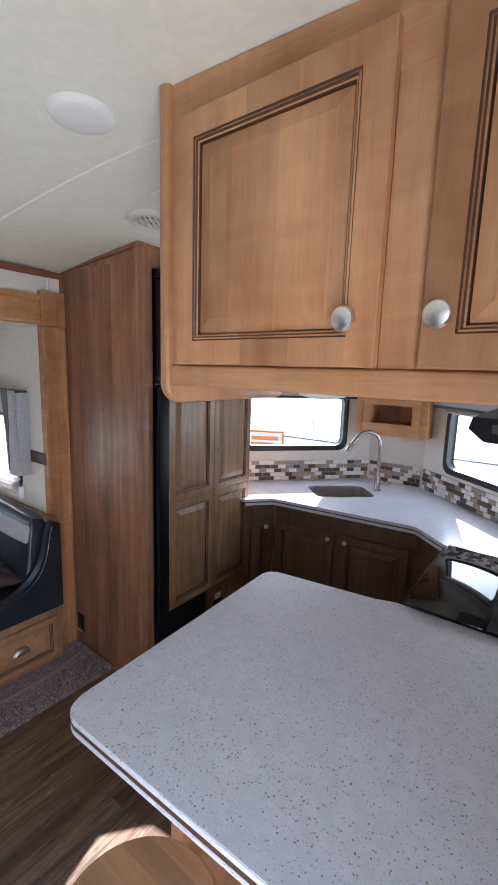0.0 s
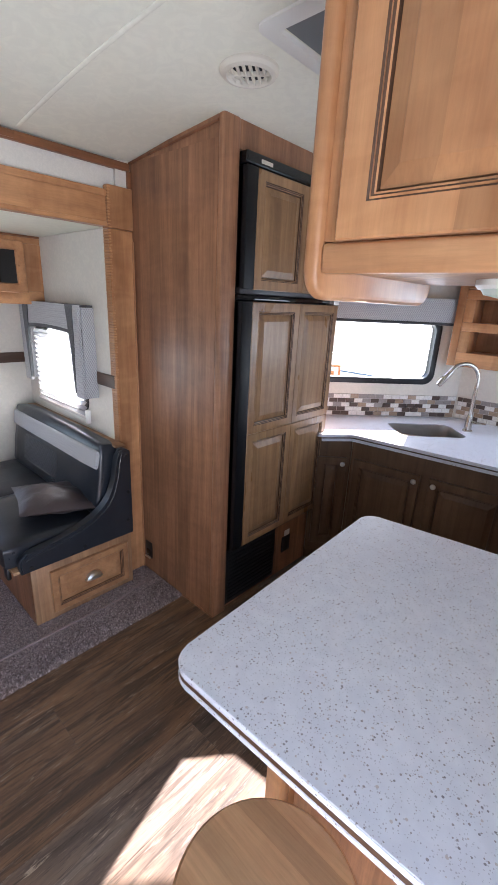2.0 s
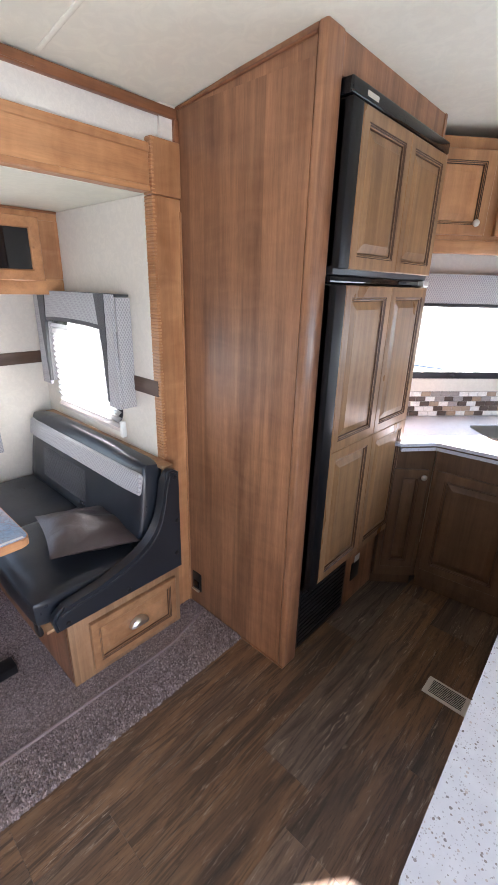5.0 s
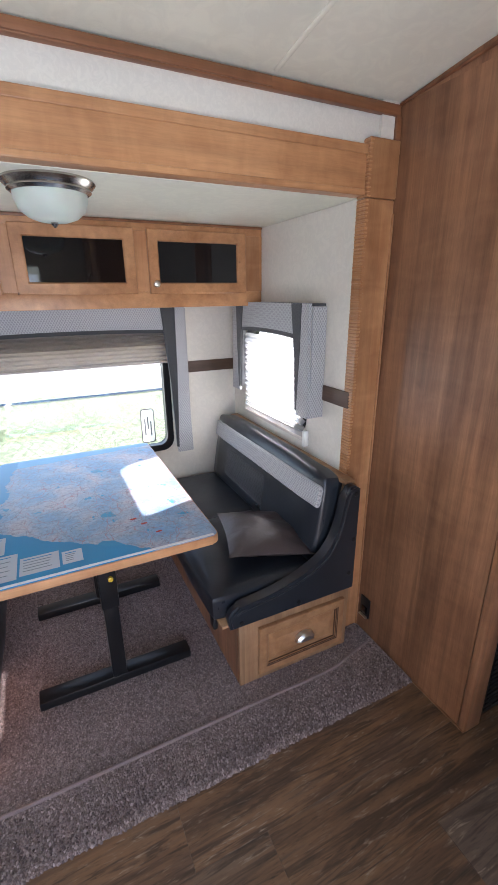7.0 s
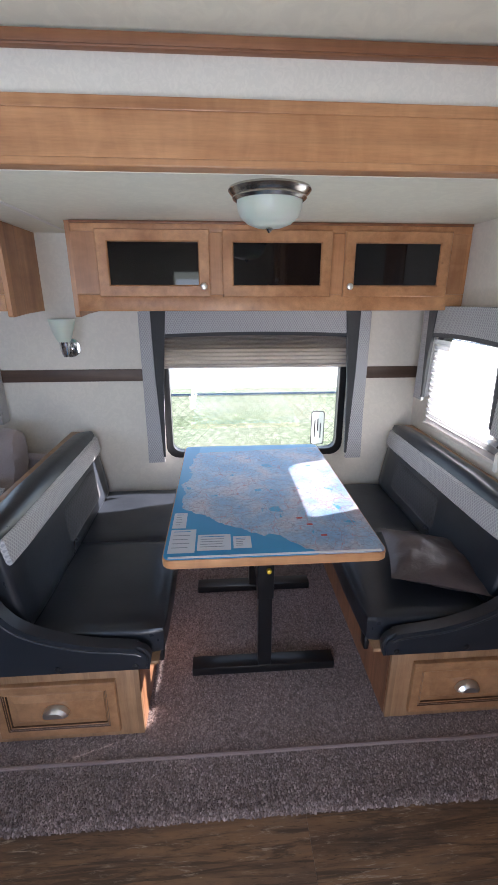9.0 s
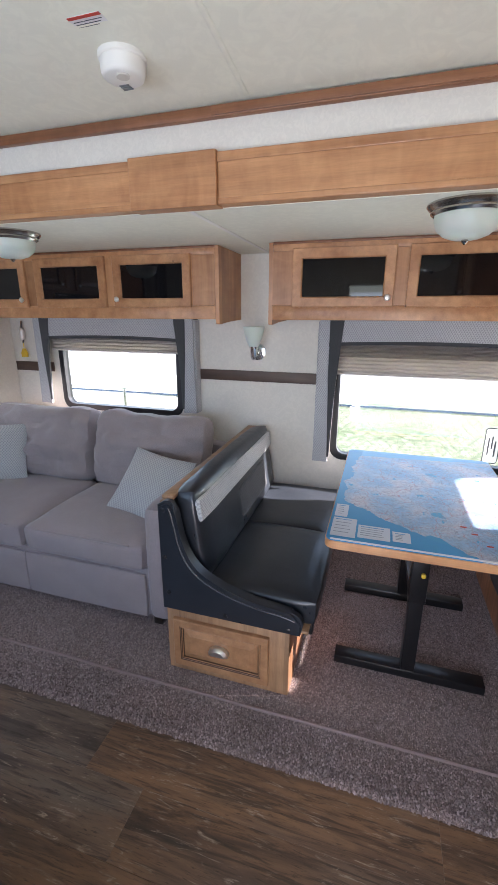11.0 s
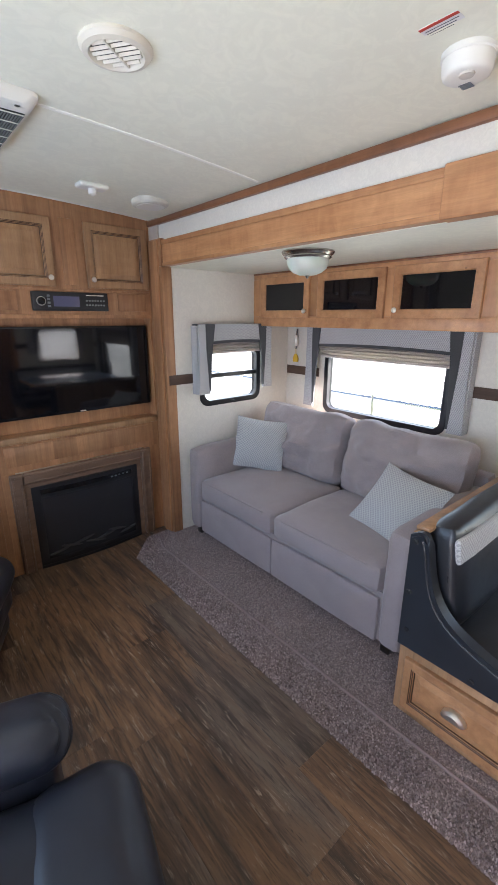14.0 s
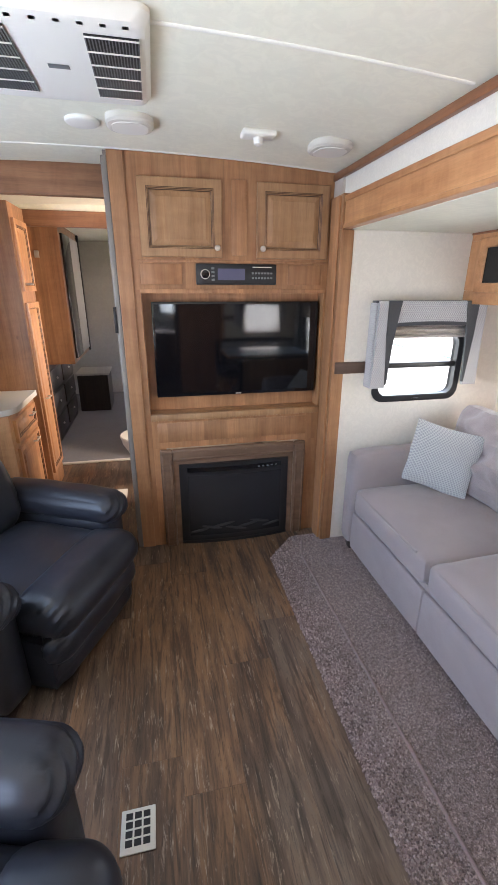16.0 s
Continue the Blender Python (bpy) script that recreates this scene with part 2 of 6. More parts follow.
def stone_material():
    m = material("speckled_quartz", (0.75, 0.75, 0.76), 0.22)
    n = Nodes(m)
    here = n.coords()
    c = n.ramp(n.noise(here, 30, 4), (0.35, (0.68, 0.69, 0.745)), (0.65, (0.74, 0.75, 0.80)))
    for scale, rare, reach, tone, amount in ((300, 0.60, 1.2, (0.34, 0.33, 0.35), 0.5), (170, 0.68, 1.2, (0.22, 0.17, 0.16), 0.75), (120, 0.80, 1.5, (0.13, 0.11, 0.11), 0.75), (130, 0.76, 1.5, (0.46, 0.36, 0.29), 0.6)):
        near, pick = n.voronoi(here, scale), n.split(n.voronoi(here, scale, out="Color"))[0]
        ragged = n.math("ADD", near, n.math("MULTIPLY", n.math("SUBTRACT", n.noise(here, scale * 3.0, 2), 0.5), 0.25))
        spot = n.math("LESS_THAN", ragged, n.math("MULTIPLY", n.math("SUBTRACT", pick, rare), reach))
        c = n.mix(n.math("MULTIPLY", spot, amount), c, tone)
    n.colour(c)
    return m


def tile_material():
    m = material("mosaic_tile", (0.4, 0.3, 0.25), 0.25)
    n = Nodes(m)
    r = n.random()
    cloud = n.noise(n.scaled(n.coords(), 1.0, r), 60, 4, 0.6, 0.6)
    c = n.ramp(r, (0.0, (0.86, 0.83, 0.78)), (0.44, (0.40, 0.29, 0.20)), (0.62, (0.10, 0.066, 0.048)), (0.86, (0.33, 0.29, 0.27)))
    c.node.color_ramp.interpolation = "CONSTANT"
    n.colour(n.mix(0.5, c, n.ramp(cloud, (0.3, 0.65), (0.7, 1.15)), "MULTIPLY"))
    n.rough(n.ramp(r, (0.0, 0.15), (1.0, 0.4)))
    return m


def map_material():
    """A printed road map: sea, tinted land, lakes, a web of fine roads."""
    m = material("printed_map", (0.6, 0.7, 0.75), 0.28)
    n = Nodes(m)
    here = n.coords()
    x, y, z = n.split(here)
    wob = n.noise(here, 5.5, 8, 0.62)
    south = n.math("MULTIPLY", n.math("MAXIMUM", n.math("SUBTRACT", x, 0.20), 0.0), 1.35)
    inland = n.math("SUBTRACT", n.math("SUBTRACT", y, south), n.math("MULTIPLY", n.math("MAXIMUM", n.math("SUBTRACT", -0.36, x), 0.0), 0.35))
    shore = n.math("ADD", inland, n.math("MULTIPLY", n.math("SUBTRACT", wob, 0.5), 0.17))
    land = n.math("GREATER_THAN", shore, -0.335)
    gulf = n.math("LESS_THAN", n.math("ADD", n.math("ABSOLUTE", n.math("SUBTRACT", n.math("SUBTRACT", y, 0.02), n.math("MULTIPLY", n.math("SUBTRACT", x, 0.45), 0.8))), n.math("MULTIPLY", n.math("MAXIMUM", n.math("SUBTRACT", 0.43, x), 0.0), 2.0)), n.math("MULTIPLY", wob, 0.055))
    north = n.math("GREATER_THAN", n.math("ADD", n.math("SUBTRACT", -0.44, x), n.math("MULTIPLY", n.math("SUBTRACT", wob, 0.5), 0.05)), n.math("MULTIPLY", n.math("ADD", y, 0.35), 0.09))
    tint = n.noise(here, 6.0, 4)
    c = n.ramp(tint, (0.36, (0.20, 0.37, 0.58)), (0.5, (0.32, 0.43, 0.57)), (0.62, (0.50, 0.47, 0.51)))
    rough_land = n.noise(here, 70, 5, 0.7)
    c = n.mix(0.45, c, n.ramp(rough_land, (0.36, 0.55), (0.6, 1.1)), "MULTIPLY")
    c = n.mix(n.math("GREATER_THAN", n.noise(here, 11.0, 4), 0.655), c, (0.03, 0.30, 0.52))
    warp = n.t.nodes.new("ShaderNodeTexNoise")
    warp.inputs["Scale"].default_value, warp.inputs["Detail"].default_value = 9.0, 4.0
    bent = n.mix(0.10, here, warp.outputs["Color"])
    for scale, width, ink_, amount in ((11, 0.010, (0.42, 0.10, 0.10), 0.6), (24, 0.016, (0.17, 0.15, 0.20), 0.6), (52, 0.028, (0.30, 0.24, 0.28), 0.5)):
        c = n.mix(n.math("MULTIPLY", n.math("LESS_THAN", n.voronoi(bent, scale, "DISTANCE_TO_EDGE"), width), amount), c, ink_)
    names = n.math("LESS_THAN", n.voronoi(n.scaled(here, (1.0, 0.35, 1.0)), 75), 0.16)
    c = n.mix(n.math("MULTIPLY", names, 0.55), c, (0.14, 0.13, 0.17))
    towns = n.math("LESS_THAN", n.voronoi(here, 38), 0.07)
    c = n.mix(n.math("MULTIPLY", towns, 0.8), c, (0.55, 0.08, 0.10))
    c = n.mix(gulf, n.mix(north, c, (0.10, 0.36, 0.58)), (0.03, 0.27, 0.50))
    c = n.mix(land, (0.022, 0.25, 0.50), c)
    n.colour(c)
    return m


def grass_material():
    m = material("grass", (0.1, 0.16, 0.05), 0.95)
    n = Nodes(m)
    here = n.coords()
    a = n.noise(here, 9, 6, 0.7)
    b = n.noise(here, 0.35, 4)
    c = n.ramp(a, (0.35, (0.085, 0.115, 0.05)), (0.5, (0.18, 0.215, 0.115)), (0.65, (0.36, 0.37, 0.27)))
    n.colour(n.mix(n.ramp(b, (0.4, 0.0), (0.65, 0.5)), c, (0.36, 0.34, 0.27)))
    n.bump(a, 1.0, 0.05)
    return m


def tinted(name, fac_dark, rough=0.0):
    """Thin clear glass: straight through, with a faint clean reflection."""
    m = bpy.data.materials.new(name)
    m.use_nodes = True
    t = m.node_tree
    t.nodes.clear()
    out = t.nodes.new("ShaderNodeOutputMaterial")
    mixer, clear, gloss = (t.nodes.new("ShaderNode" + k) for k in ("MixShader", "BsdfTransparent", "BsdfGlossy"))
    clear.inputs[0].default_value = (*fac_dark, 1)
    gloss.inputs["Roughness"].default_value = rough
    mixer.inputs[0].default_value = 0.05
    for a, b in ((clear.outputs[0], mixer.inputs[1]), (gloss.outputs[0], mixer.inputs[2]), (mixer.outputs[0], out.inputs[0])):
        t.links.new(a, b)
    return m


def sheer_material():
    """Thin open day-shade fabric: half open mesh, half lit threads."""
    m = material("sheer_shade", (0.85, 0.85, 0.84), 0.9)
    t = m.node_tree
    mixer, clear, glow, both = (t.nodes.new("ShaderNode" + k) for k in ("MixShader", "BsdfTransparent", "BsdfTranslucent", "AddShader"))
    glow.inputs[0].default_value = (0.5, 0.5, 0.5, 1)
    mixer.inputs[0].default_value = 0.38
    out = t.nodes["Material Output"]
    t.nodes["Principled BSDF"].inputs["Base Color"].default_value = (0.4, 0.4, 0.4, 1)
    for a, b in ((t.nodes["Principled BSDF"].outputs[0], both.inputs[0]), (glow.outputs[0], both.inputs[1]), (clear.outputs[0], mixer.inputs[1]), (both.outputs[0], mixer.inputs[2]), (mixer.outputs[0], out.inputs[0])):
        t.links.new(a, b)
    return m


sheer = sheer_material()
plank_mat, carpet = plank_material(), carpet_material()
wall_paper = paper_material("wall_covering", (0.74, 0.695, 0.605), 0.055, 26)
ceiling_mat = paper_material("ceiling_covering", (0.86, 0.85, 0.71), 0.045, 15)
header_paper = paper_material("header_covering", (0.73, 0.70, 0.62), 0.06, 48)
black_leather = leather_material("black_leather", (0.014, 0.017, 0.022), 0.30)
navy_leather = leather_material("recliner_leather", (0.016, 0.018, 0.025), 0.35)
quilt = weave_material("quilted_leather", (0.02, 0.021, 0.024), (0.004, 0.004, 0.005), 0.022, 0.9)
sofa_cloth = cloth_material("sofa_cloth", (0.335, 0.285, 0.282))
lozenge = weave_material("lozenge_weave", (0.50, 0.50, 0.50), (0.20, 0.205, 0.215), 0.013, 0.6)
pillow_cloth = weave_material("pillow_weave", (0.52, 0.52, 0.50), (0.20, 0.22, 0.23), 0.019, 0.6, 0.95)
brown_cloth = material("brown_satin", (0.075, 0.052, 0.050), 0.42)
satin = Nodes(brown_cloth)
satin.colour(satin.mix(satin.noise(satin.coords(), 9, 4), (0.036, 0.026, 0.025), (0.078, 0.058, 0.056)))
satin.bump(satin.noise(satin.coords(), 24, 4, 0.6, 1.0), 0.5, 0.004)
grey_cloth = cloth_material("dark_grey_cloth", (0.055, 0.058, 0.06))
shade_cloth = cloth_material("pleated_shade", (0.40, 0.345, 0.30), 300)
shade_light = cloth_material("pale_shade", (0.62, 0.55, 0.49), 300)
quartz, tile_mat, map_mat, grass_mat = stone_material(), tile_material(), map_material(), grass_material()
black_plastic = material("black_plastic", (0.012, 0.012, 0.013), 0.38)
black_gloss = material("black_gloss", (0.006, 0.006, 0.007), 0.06)
black_satin = material("black_satin", (0.006, 0.006, 0.007), 0.42, Specular_IOR_Level=0.25)
fire_glass = material("fire_glass", (0.022, 0.022, 0.024), 0.12)
ember_log = material("ember_log", (0.028, 0.027, 0.026), 0.8)
screen_mat = material("screen", (0.004, 0.004, 0.005), 0.05)
black_steel = material("black_steel", (0.010, 0.010, 0.011), 0.3)
white_plastic = material("white_plastic", (0.82, 0.81, 0.74), 0.35)
cream_plastic = material("cream_plastic", (0.62, 0.60, 0.53), 0.45)
grey_plastic = material("grey_plastic", (0.16, 0.17, 0.17), 0.5)
nickel = material("brushed_nickel", (0.80, 0.775, 0.72), 0.34, 1.0)
chrome = material("chrome", (0.75, 0.75, 0.76), 0.1, 1.0)
bowl_steel = material("brushed_bowl_steel", (0.66, 0.65, 0.62), 0.28, 1.0)
steel = material("stainless_steel", (0.50, 0.50, 0.49), 0.2, 1.0)
frosted = material("frosted_glass", (0.60, 0.66, 0.58), 0.35, Subsurface_Weight=0.15)
grout = material("grout", (0.55, 0.50, 0.45), 0.85)
under_floor = material("plank_joint", (0.035, 0.024, 0.018), 0.7)
silver_trim = material("grey_jamb", (0.22, 0.20, 0.18), 0.45, 0.3)
beige_wall = paper_material("bedroom_wall", (0.45, 0.41, 0.36), 0.06, 12)
dark_wood = wood("espresso_wood", (0.018, 0.012, 0.009), (0.045, 0.03, 0.022), "Z", 0.0, 0.35, 0.4)
bed_carpet = cloth_material("bedroom_carpet", (0.16, 0.15, 0.155), 120)
red_ink, paper_white = material("red_ink", (0.5, 0.05, 0.03), 0.6), material("paper", (0.75, 0.74, 0.72), 0.6)
ink, blue_ink = material("ink", (0.06, 0.06, 0.07), 0.6), material("blue_ink", (0.05, 0.25, 0.5), 0.6)
yellow_plastic = material("yellow_tag", (0.75, 0.48, 0.03), 0.45)
orange_sign = material("orange_sign", (0.7, 0.2, 0.05), 0.6)
smoked = material("smoked_glass", (0.005, 0.005, 0.006), 0.04)
pane_mat = tinted("window_glass", (0.72, 0.76, 0.75))
lid_glass = material("lid_glass", (0.006, 0.007, 0.008), 0.03, Specular_IOR_Level=1.0)
lamp_nickel = material("satin_lamp_nickel", (0.50, 0.47, 0.43), 0.24, 1.0)
vent_cream = material("vent_cream", (0.70, 0.66, 0.55), 0.45)


# ---- mesh helpers ----
def box(bm, x0, x1, y0, y1, z0, z1, bevel=0.0, seg=1):
    r = bmesh.ops.create_cube(bm, size=1.0, matrix=Matrix.Translation(((x0 + x1) / 2, (y0 + y1) / 2, (z0 + z1) / 2)) @ Matrix.Diagonal((abs(x1 - x0), abs(y1 - y0), abs(z1 - z0), 1)))
    if bevel:
        edges = list({e for v in r["verts"] for e in v.link_edges})
        bmesh.ops.bevel(bm, geom=edges, offset=bevel, segments=seg, profile=0.5, affect="EDGES")
    return bm


def rbox(x0, x1, y0, y1, z0, z1, bevel=0.003, seg=2):
    return box(bmesh.new(), min(x0, x1), max(x0, x1), min(y0, y1), max(y0, y1), min(z0, z1), max(z0, z1), bevel, seg)


def rings(loops, cap0=True, cap1=True, bm=None, slots=None):
    """Skin a row of closed loops of equal length; slots gives a material slot for each band."""
    bm = bm or bmesh.new()
    rows = [[bm.verts.new(p) for p in loop] for loop in loops]
    for k, (a, b) in enumerate(zip(rows, rows[1:])):
        for i in range(len(a)):
            j = (i + 1) % len(a)
            f = bm.faces.new((a[i], a[j], b[j], b[i]))
            if slots:
                f.material_index = slots[k]
    if cap0:
        bm.faces.new(rows[0][::-1])
    if cap1:
        bm.faces.new(rows[-1])
    return bm


def lathe(profile, n=28, bm=None, at=(0, 0, 0)):
    loops = [[(at[0] + r * math.cos(2 * math.pi * k / n), at[1] + r * math.sin(2 * math.pi * k / n), at[2] + z) for k in range(n)] for r, z in profile]
    return rings(loops, True, True, bm)


def round_rect(w, h, r, n=5, cx=0.0, cz=0.0, y=0.0):
    out = []
    for sx, sz, a0 in ((1, 1, 0), (-1, 1, 90), (-1, -1, 180), (1, -1, 270)):
        for k in range(n + 1):
            a = radians(a0 + 90 * k / n)
            out.append((cx + sx * (w / 2 - r) + r * math.cos(a), y, cz + sz * (h / 2 - r) + r * math.sin(a)))
    return out


def tube(points, radius, n=10, bm=None):
    pts = [Vector(p) for p in points]
    loops = []
    side = None
    for k, p in enumerate(pts):
        way = (pts[min(k + 1, len(pts) - 1)] - pts[max(k - 1, 0)]).normalized()
        if side is None:
            side = way.orthogonal().normalized()
        side = (side - way * side.dot(way)).normalized()
        up = way.cross(side)
        r = radius[k] if hasattr(radius, "__len__") else radius
        loops.append([p + r * (math.cos(2 * math.pi * i / n) * side + math.sin(2 * math.pi * i / n) * up) for i in range(n)])
    return rings(loops, True, True, bm)


def soft_box(sx, sy, sz, r, cuts=8, crown=0.0, wrinkle=0.0, freq=7.0, seed=0.0):
    """A stuffed block round the origin: round edges, domed faces, slight creases."""
    bm = bmesh.new()
    bmesh.ops.create_cube(bm, size=2.0)
    bmesh.ops.subdivide_edges(bm, edges=bm.edges[:], cuts=cuts, use_grid_fill=True)
    half = Vector((sx, sy, sz)) / 2
    r = min(r, min(half) * 0.98)
    for v in bm.verts:
        u = v.co.copy()
        p = Vector(a * b for a, b in zip(u, half))
        q = Vector(max(-(b - r), min(b - r, a)) for a, b in zip(p, half))
        d = p - q
        out = q + d.normalized() * r if d.length > 1e-6 else q
        dome = (1 - u.x**2) * (1 - u.y**2), (1 - u.x**2) * (1 - u.z**2), (1 - u.y**2) * (1 - u.z**2)
        out.z += crown * dome[0] * (1 if u.z > 0 else -0.4) * (abs(u.z) > 0.6)
        out.y += 0.5 * crown * dome[1] * (1 if u.y > 0 else -1) * (abs(u.y) > 0.6)
        out.x += 0.5 * crown * dome[2] * (1 if u.x > 0 else -1) * (abs(u.x) > 0.6)
        if wrinkle:
            s = out * freq + Vector((seed, seed * 1.7, seed * 0.6))
            out += wrinkle * Vector((noise.noise(s), noise.noise(s + Vector((9, 0, 0))), noise.noise(s + Vector((0, 9, 0)))))
        v.co = out
    return bm


def throw(w, h, t, cuts=16, seed=0.0, peak=0.0, crease=0.006, full=0.62):
    """A square throw pillow in the xz plane with pulled corners."""
    bm = bmesh.new()
    n = cuts
    rows = {}
    for s in (1, -1):
        for i in range(n + 1):
            for j in range(n + 1):
                edge = i in (0, n) or j in (0, n)
                if edge and s < 0:
                    rows[s, i, j] = rows[1, i, j]
                    continue
                u, v = 2 * i / n - 1, 2 * j / n - 1
                puff = (1 - peak) * ((1 - u * u) * (1 - v * v)) ** full + peak * (1 - max(abs(u), abs(v)))
                pinch = 1 - 0.07 * (1 - (u * u) * (v * v)) * max(abs(u), abs(v)) ** 2
                wave = crease * (noise.noise(Vector((u * 2.2 + seed, v * 2.2, s))) + 0.5 * noise.noise(Vector((u * 6 + seed, v * 6, s))))
                rows[s, i, j] = bm.verts.new((u * w / 2 * pinch, s * (t / 2 * puff + wave * puff), v * h / 2 * pinch))
    for s in (1, -1):
        for i in range(n):
            for j in range(n):
                q = [rows[s, i, j], rows[s, i + 1, j], rows[s, i + 1, j + 1], rows[s, i, j + 1]]
                bm.faces.new(q if s < 0 else q[::-1])
    return bm


def prism(outline, z0, z1, bevel=0.0, seg=2):
    bm = rings([[(x, y, z0) for x, y in outline], [(x, y, z1) for x, y in outline]])
    if bevel:
        bmesh.ops.bevel(bm, geom=[e for e in bm.edges if abs(e.verts[0].co.z - e.verts[1].co.z) < 1e-6], offset=bevel, segments=seg, affect="EDGES")
    return bm


def rounded(outline, radii, n=6):
    """An outline with its corners rounded, each by its own radius."""
    out = []
    m = len(outline)
    for k in range(m):
        p, a, b = (Vector(outline[i % m]) for i in (k, k - 1, k + 1))
        r = radii[k]
        if not r:
            out.append(tuple(p))
            continue
        u, v = (a - p).normalized(), (b - p).normalized()
        half = u.angle(v) / 2
        reach = r / math.tan(half)
        c = p + (u + v).normalized() * (r / math.sin(half))
        s, e = p + u * reach - c, p + v * reach - c
        for i in range(n + 1):
            d = s.lerp(e, i / n).normalized() * r
            out.append(tuple(c + d))
    return out


def mesh_of(name, bm, mats, smooth=None):
    bmesh.ops.recalc_face_normals(bm, faces=bm.faces[:])
    me = bpy.data.meshes.new(name)
    bm.to_mesh(me)
    bm.free()
    for m in mats if isinstance(mats, (list, tuple)) else (mats,):
        me.materials.append(m)
    if smooth:
        me.shade_smooth()
        me.set_sharp_from_angle(angle=radians(smooth))
    return me


def part(name, bm, mats, parent, label="", at=None, smooth=35):
    ob = new(name, mesh_of(name, bm, mats, smooth))
    ob.parent = parent
    if at is not None:
        ob.matrix_basis = at
    return tagged(ob, label)


def thing(name, at, label, category, group="", kind=""):
    ob = new(name)
    ob.empty_display_size = 0.1
    ob.matrix_basis = at if isinstance(at, Matrix) else pose(*at)
    return tagged(ob, label, category, group, kind)


def solid(name, bm, mats, at, label, category, group="", kind="", smooth=35):
    ob = new(name, mesh_of(name, bm, mats, smooth))
    ob.matrix_basis = at if isinstance(at, Matrix) else pose(*at)
    return tagged(ob, label, category, group, kind)


def facing(x, y, z, turn):
    """Local x runs along a face, local -y points out of it, z is up."""
    return pose(x, y, z, 0, 0, turn)


def panel_door(parent, name, w, h, at, wood_mat, knob=None, knob_mat=None, rail=0.055, thick=0.02, label="", knob_r=0.016):
    """A framed door with glazed grooves round a raised field; knob: (x, z) on it or None."""
    def loop(inset, depth):
        a, b = w / 2 - inset, h / 2 - inset
        return [(-a, -depth, -b), (a, -depth, -b), (a, -depth, b), (-a, -depth, b)]
    t = thick
    d = part(name, rings([loop(0, 0), loop(0, t - 0.003), loop(0.003, t), (loop(rail - 0.012, t)), loop(rail - 0.009, t - 0.003), loop(rail - 0.006, t - 0.0015), loop(rail - 0.003, t - 0.005), loop(rail, t - 0.006), loop(rail + 0.002, t - 0.017)],
                         True, True, None, [0, 0, 0, 1, 0, 1, 0, 1]), [wood_mat, glaze], parent, label, at, None)
    q = rail + 0.0025
    part("panel", rings([loop(q, t - 0.0165), loop(q + 0.001, t - 0.0105), loop(q + 0.004, t - 0.010), loop(q + min(0.028, w / 6), t - 0.0035), loop(q + min(0.030, w / 6 + 0.002), t - 0.0025)], False, True), wood_mat, d, "", None, None)
    if knob:
        part("knob", lathe([(0.006, 0), (0.006, 0.008), (knob_r * 0.9, 0.013), (knob_r, 0.018), (knob_r * 0.85, 0.024), (knob_r * 0.4, 0.027)], 20), knob_mat or nickel, d, "round brushed nickel knob", pose(knob[0], -t, knob[1], 90))
    return d


def wall(name, p0, p1, z0, z1, mats, holes=(), thick=0.05, label="", kind="structure"):
    """A wall whose room face runs from p0 to p1 with the room on its left; holes: (s0, s1, z0, z1) along it."""
    p0, p1 = Vector(p0), Vector(p1)
    length = (p1 - p0).length
    turn = math.degrees(math.atan2(p1.y - p0.y, p1.x - p0.x))
    bm = bmesh.new()
    cuts = sorted({0.0, length, *(v for h in holes for v in h[:2])})
    for a, b in zip(cuts, cuts[1:]):
        z = z0
        for h in sorted((h for h in holes if h[0] <= a + 1e-6 and h[1] >= b - 1e-6), key=lambda h: h[2]):
            if h[2] > z:
                box(bm, a, b, -thick, 0, z, h[2])
            z = h[3]
        if z < z1:
            box(bm, a, b, -thick, 0, z, z1)
    bmesh.ops.remove_doubles(bm, verts=bm.verts[:], dist=1e-5)
    return solid(name, bm, mats, pose(p0.x, p0.y, 0, 0, 0, turn), label, "wall", kind=kind, smooth=None)


# ---- the shell ----
XR, XL, XS = 0.56, -2.0, -3.19           # right wall, left wall, back of the slide-out
YN, YS, YT = 1.44, -2.60, -2.77          # slide-out ends, face of the television wall
RA, RB, RC, RD = (-2.0, 2.25), (-0.90, 3.5), (-0.48, 3.5), (0.56, 2.58)   # angled rear


def ceiling_z(x, y=-0.5):
    return 2.247 + (0.075 + 0.01 * max(-2.9, min(1.7, y))) * (1 - ((x + 0.72) / 1.28) ** 2)


